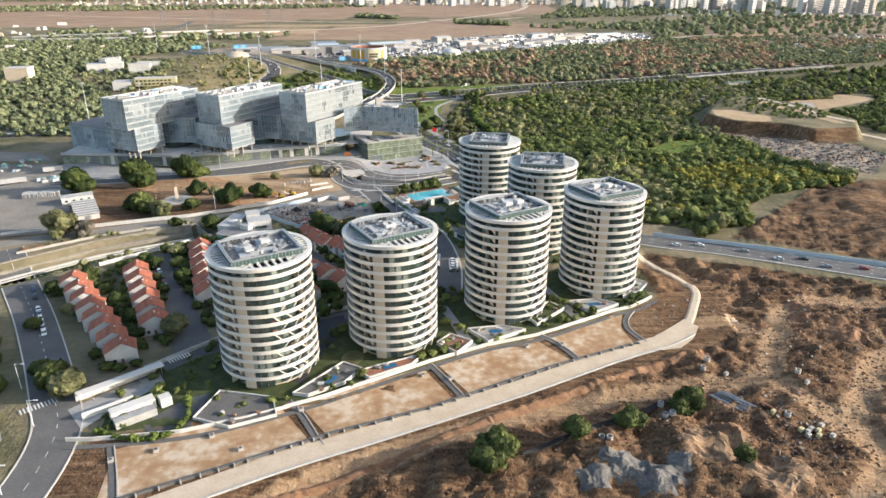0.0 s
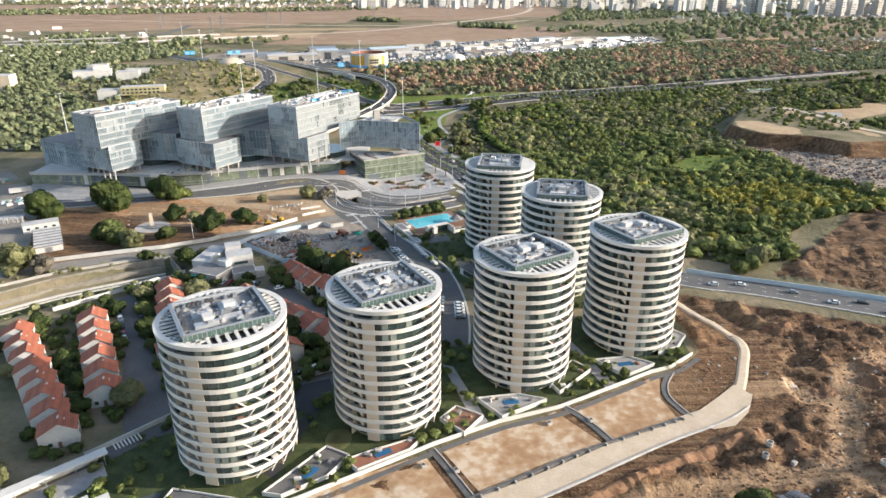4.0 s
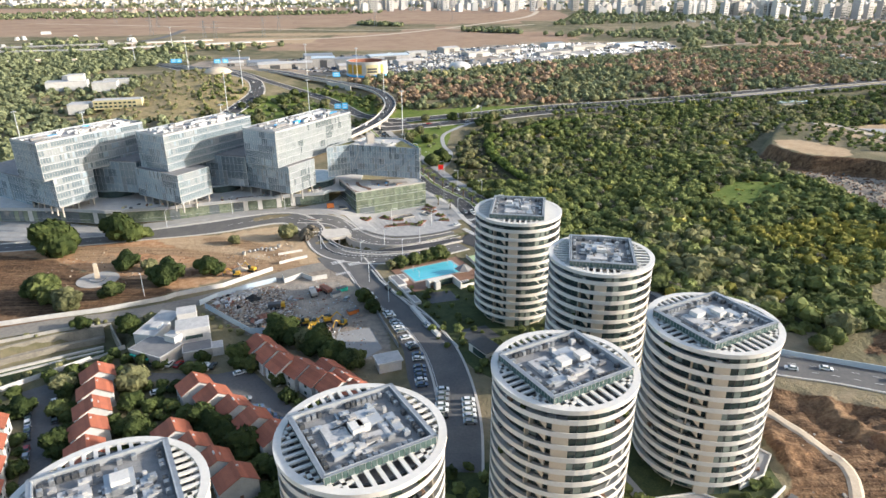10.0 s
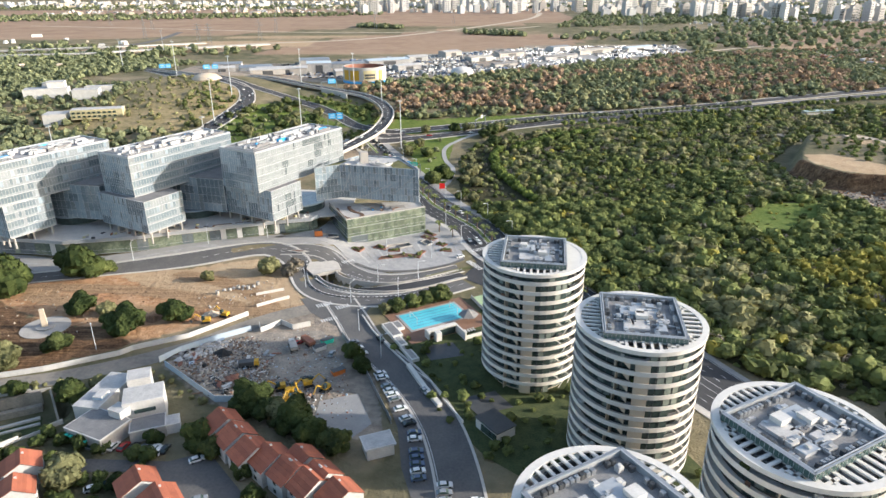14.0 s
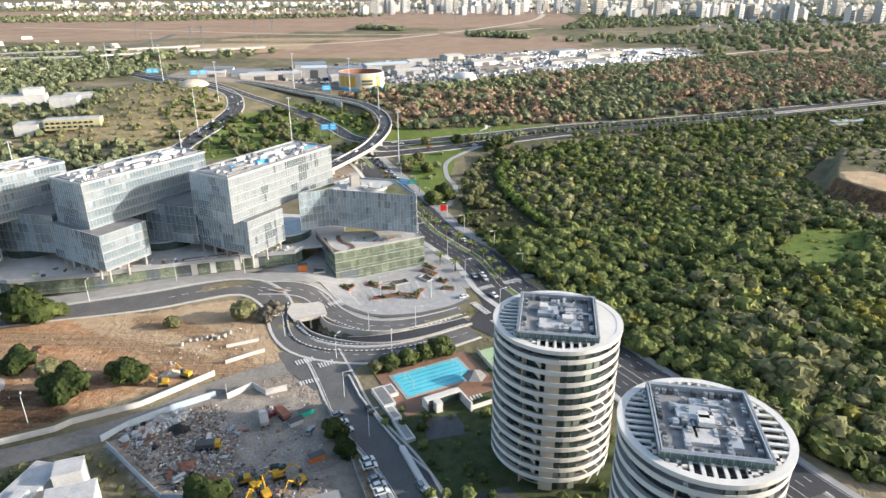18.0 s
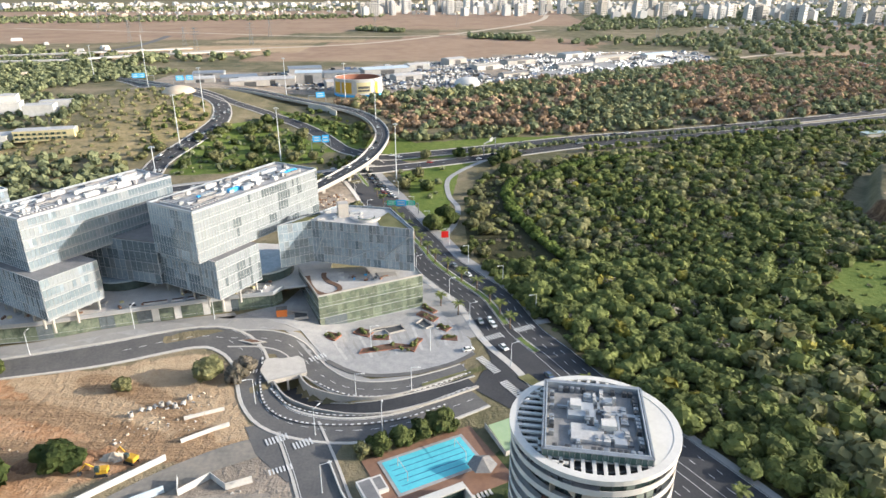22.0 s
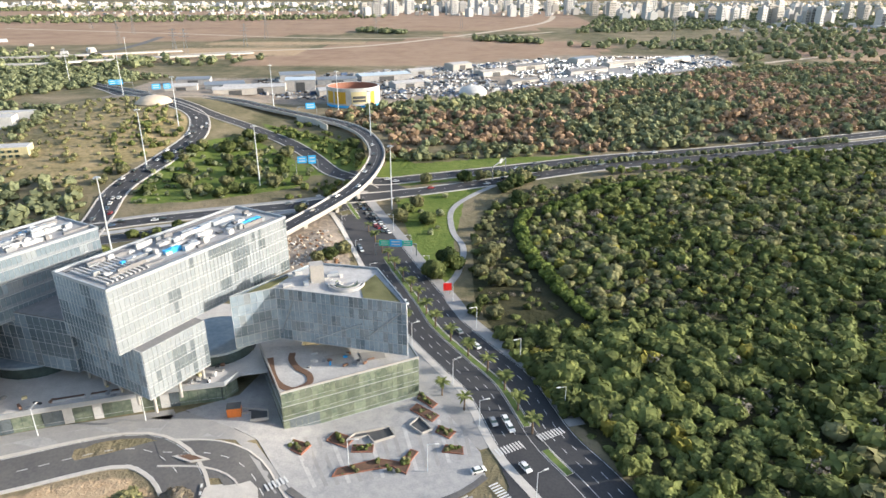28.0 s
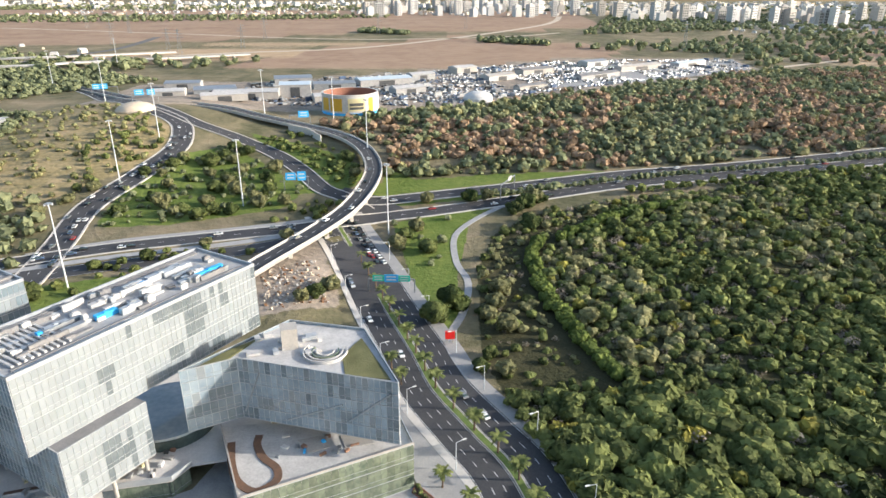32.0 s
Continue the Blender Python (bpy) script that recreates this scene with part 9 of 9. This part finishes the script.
part("skirt", MB().ring(13.6, 14, 0, 3.1, 20), M_WHITE, t)
t = thing("dome", "pale sandy dome on the dry hill", "dome", m=pose(-246, 500, height(-246, 500)))
mb = MB()
for j in range(5):
    f = j / 4 * math.pi / 2
    for i in range(20):
        mb.v.append((15 * math.cos(f) * math.cos(i * 0.314), 15 * math.cos(f) * math.sin(i * 0.314), 6.5 * math.sin(f) - 0.5))
for j in range(4):
    for i in range(20):
        mb.f.append((j * 20 + i, j * 20 + (i + 1) % 20, (j + 1) * 20 + (i + 1) % 20, (j + 1) * 20 + i))
part("shell", mb, M_STONE, t, smooth=True)
part("rim", MB().ring(14.6, 15.4, -0.5, 0.6, 24), M_STONE, t)


def warehouse(x, y, w, d, h, a, mt, roof):
    z = height(x, y)
    t = thing("warehouse", "low pale warehouse among the car lots", "warehouse", "far warehouses", m=pose(x, y, z, 0, 0, a))
    part("wall", MB().box((0, 0, h / 2), (w, d, h)), mt, t)
    part("roof", MB().add([(-w / 2 - 0.5, -d / 2 - 0.5, h), (w / 2 + 0.5, -d / 2 - 0.5, h), (w / 2 + 0.5, d / 2 + 0.5, h), (-w / 2 - 0.5, d / 2 + 0.5, h), (-w / 2, 0, h + 2), (w / 2, 0, h + 2)], [(0, 1, 5, 4), (2, 3, 4, 5), (1, 2, 5), (3, 0, 4), (3, 2, 1, 0)]), roof, t)
    part("door", MB().box((0, -d / 2 - 0.1, h * 0.4), (w * 0.3, 0.2, h * 0.8)), M_DARK, t)


for x, y, w, d, h, a in ((-190, 610, 60, 22, 7, 10), (-150, 640, 30, 24, 12, 10), (-230, 640, 40, 26, 6, 20), (-120, 690, 44, 20, 6, 15), (-70, 720, 60, 24, 7, 25), (-170, 720, 40, 30, 8, 15), (-280, 690, 36, 20, 6, 10), (-40, 660, 34, 18, 6, 30), (60, 760, 40, 18, 6, 35), (110, 820, 50, 16, 6, 35), (180, 780, 70, 12, 5, 38), (250, 860, 80, 14, 6, 36), (330, 900, 60, 14, 6, 36), (-110, 610, 34, 20, 6, 20), (-30, 760, 30, 16, 7, 30), (20, 820, 30, 20, 8, 35), (200, 900, 40, 18, 7, 36), (-200, 575, 40, 16, 6, 20), (90, 690, 40, 10, 4, 35), (-260, 600, 30, 18, 5, 15)):
    warehouse(x, y, w, d, h, a, rng.choice((M_CONC, M_PAVING, M_METAL)), rng.choice((M_ROOFWHITE, M_CONC, M_METAL, M_ROOFGREY, M_BARRIER)))
# far parked cars
LOT_CARS = [(-140, 574), (0, 586), (120, 676), (400, 866), (420, 980), (180, 970), (-60, 810), (-200, 720), (-240, 620)]
cells = [c for c in scatter(LOT_CARS, 5.2, 61, 0.7) if noise.noise((c[0] * 0.02, c[1] * 0.02, 1.0)) > -0.25]
rng.shuffle(cells)
for j, mt in enumerate((M_CARSILVER, M_METAL, M_CARBLUE, M_PAVING, M_ROOFGREY, M_CARBLACK)):
    mb = MB()
    for x, y in cells[j::6]:
        a = 0.62 + (0 if (int(x * 0.03) + int(y * 0.03)) % 2 else 1.57)
        z = height(x, y)
        big = rng.random() < 0.05
        mb.box((x, y, z + (1.6 if big else 0.6)), (8 if big else 4.4, 2.4 if big else 1.8, 3.2 if big else 1.0), a)
        if not big:
            mb.box((x, y, z + 1.25), (2.2, 1.5, 0.5), a, 0.85)
    single("parked_cars", mb, mt, "rows of parked cars on the far dealer lots", "cars", kind="stuff")
sheet("car_lot", "grey tarmac of the far car lots", [(100, 690), (220, 740), (400, 862), (420, 960), (200, 900)], 0.3, M_PAVING2, 25, "parking")
rubble("rubble", "white scrap and huts at the edge of the far town", [(560, 560), (700, 560), (900, 740), (1000, 980), (640, 880), (540, 820)], 520, 3, 9, (M_ROOFWHITE, M_CONC, M_TILEPAVE, M_STONE), 62, 0.0)
rubble("houses", "far low white houses of the town", [(-1500, 2300), (-300, 2450), (600, 2500), (700, 3200), (-1600, 3200)], 320, 8, 20, (M_CONC, M_ROOFWHITE, M_STONE), 63, 0.0)
for poly, n, seed in (([(700, 1550), (1500, 1500), (2000, 1900), (1500, 2300), (600, 2100)], 420, 64), ([(-1000, 1000), (-620, 900), (-560, 1080), (-900, 1300)], 26, 65), ([(-900, 420), (-480, 380), (-380, 560), (-520, 800), (-900, 800)], 36, 66)):
    rubble("houses", "far low white houses among trees", poly, n, 6, 14, (M_WHITE, M_ROOFWHITE, M_STONE), seed, 0.0)
rubble("houses", "pale blocks of the far town under the horizon", [(-2600, 3050), (-600, 3150), (900, 2700), (2600, 2200), (3400, 3400), (2600, 4300), (-2800, 4300)], 1100, 14, 36, (M_WHITE, M_ROOFWHITE, M_STONE, M_CONC), 67, 0.0)
rubble("houses", "low pale blocks before the skyline", [(560, 1900), (1500, 1500), (2100, 1700), (2200, 2500), (700, 2500)], 260, 9, 22, (M_WHITE, M_ROOFWHITE, M_STONE), 68, 0.0)
block_house("villa", "white stepped villa among trees on the far slope", ((-400, 470, height(-400, 470), 40, 20, 9, 20, M_WHITE), (-392, 476, height(-400, 470) + 9, 16, 14, 6, 20, M_WHITE)))
block_house("villa", "white villa above the dry hill", ((-352, 455, height(-352, 455), 24, 16, 9, 15, M_WHITE), (-350, 478, height(-350, 478), 26, 10, 7, 15, M_WHITE)))
block_house("school_building", "long yellow school building with dark window rows", ((-302, 372, height(-302, 372), 42, 13, 8, 14, M_YELLOWPALE),), [(-302 - 18 + k * 4.0 + 1.7, 365.2 - 4.4 + k * 1.0, height(-302, 372) + z, 2.4, 1.6, 14) for k in range(9) for z in (2.4, 5.6)])
block_house("white_block", "white two-storey block beside the school", ((-336, 366, height(-336, 366), 18, 18, 9, 14, M_WHITE), (-470, 410, height(-470, 410), 24, 20, 16, 10, M_STONE)))


def pylon(x, y, h):
    z = height(x, y)
    t = thing("pylon", "lattice power pylon on the plain", "pylon", "power pylons", m=pose(x, y, z))
    mb = MB()
    for s in (-1, 1):
        for q in (-1, 1):
            mb.tube((s * 3, q * 3, 0), (s * 0.4, q * 0.4, h), 0.28, 0.18, 4)
    part("lattice_mast", mb, M_METAL, t)
    for k, w in ((0.7, 8), (0.82, 7), (0.94, 5)):
        part("cross_arm", MB().box((0, 0, h * k), (2 * w, 0.6, 0.5)), M_METAL, t)


for x, y, h in ((-706, 1506, 46), (-408, 1018, 40), (-605, 1214, 44), (-354, 1163, 40), (-364, 1353, 42), (-442, 1060, 38), (403, 1130, 46), (604, 1382, 46), (-900, 1700, 48), (-150, 1500, 42), (50, 1700, 44)):
    pylon(x, y, h)
for pts, half in (([(-900, 830), (-561, 949), (-352, 1062), (-93, 1228), (266, 1873), (400, 2400)], 9), ([(-1117, 1695), (-618, 1508), (-216, 1357), (100, 1420), (266, 1560)], 7), ([(122, 652), (410, 848), (440, 880), (620, 1000)], 5), ([(-640, 930), (-560, 1100), (-600, 1400)], 8)):
    ln = curve_pts(pts, 25)
    single("road", ribbon(ln, -half, half, 0.5), M_GRAVELPATH if half != 8 else M_ASPHALT_OLD, "pale far embankment road across the plain", "road", kind="structure")
for pts in ([(-900, 800, 27), (-563, 826, 29), (-480, 880, 29), (-300, 1010, 27)], [(-760, 900, 26), (-560, 930, 30), (-420, 1030, 28)]):
    ln = curve_pts(pts, 12)
    single("far_bridge", ribbon(ln, -6, 6, 0, 2.0, own_z=True), M_KERB, "pale concrete bridge of the far interchange", "bridge", kind="structure")
    for p in ln[2::5]:
        single("bridge_pier", MB().box((p.x, p.y, (p.z - 2 + height(p.x, p.y)) / 2), (3.0, 7.0, p.z - 2 - height(p.x, p.y) + 1), 0.6).box((p.x, p.y, p.z - 2.4), (4.0, 10.0, 0.8), 0.6), M_KERB, "concrete pier of the far interchange bridge", "pier", "bridge piers")
sheet("junction", "asphalt junction below the flyover", [(-70, 300), (-34, 318), (-22, 332), (-40, 352), (-62, 360), (-66, 344), (-54, 330)], 0.25, M_ASPHALT, 6, "road")
sheet("red_bank", "eroded red earth bank in the scrub", [(-14, 462), (20, 458), (50, 470), (46, 482), (10, 478)], 1.2, M_SOIL_RED, 6, "bank")
single("quarry_track", ribbon(curve_pts([(280, 345), (307, 306), (337, 286), (350, 250), (354, 215), (368, 186), (380, 160)]), -3.5, 3.5, 0.3, 0.2), M_GRAVELPATH, "pale sandy track over the earth mound", "track", kind="structure")
t = thing("greenhouse", "long low grey-green roof in the scrub", "shed", m=pose(358, 393, height(358, 393), 0, 0, 12))
part("roof", MB().box((0, 0, 3.4), (44, 9, 0.5)), M_GREENGLASS, t)
part("wall", MB().box((0, 0, 1.6), (42, 7.6, 3.2)), M_CONC, t)
sheet("quarry_floor", "pale grey washed quarry floor", [(343, 314), (337, 296), (356, 268), (372, 262), (397, 311)], 0.4, M_PAVING, 8, "quarry")
park_path = curve_pts([(34, 342), (16, 322), (4, 300), (4, 270), (9, 248), (6, 220), (0, 196), (8, 170)])
single("footpath", ribbon(park_path, -1.6, 1.6, 0.2, 0.2), M_PAVING, "pale curved footpath across the lawn", "path", kind="structure")

# wide approach west of the flyover
single("road", ribbon(curve_pts([(-420, 150), (-300, 192), (-206, 233), (-162, 252), (-112, 268), (-78, 282), (-52, 304)]), -6.0, 6.0, 0.26), M_ASPHALT, "asphalt approach road beside the highway", "road", kind="structure")
for off in (-5.6, 0.0, 5.6):
    single("lane_marking", dashes(curve_pts([(-420, 150), (-300, 192), (-206, 233), (-162, 252), (-112, 268), (-78, 282), (-52, 304)]), off, 0.2, 3 if off == 0 else 1, 6 if off == 0 else 0, 0.3), M_PAINT, "white painted lane line", "road marking", kind="structure")
single("median", ribbon(curve_pts([(-420, 163), (-300, 204), (-206, 244), (-162, 263), (-112, 278.5), (-76, 292)]), -2.2, 2.2, 0.34, 0.3), M_PAVING, "pale paved strip between the approach roads", "median", kind="structure")
single("pavement", ribbon(curve_pts([(-200, 266), (-162, 283.5), (-112, 298), (-72, 311), (-52, 322)]), -2.0, 2.0, 0.3, 0.3), M_PAVING2, "pale footway along the park lawn", "pavement", kind="structure")
rubble("rubble", "broken earth and debris beside the pavilion", [(-74, 212), (-48, 224), (-62, 262), (-84, 250)], 220, 0.4, 1.6, (M_SOIL_RED, M_CONC, M_STONE), 92)
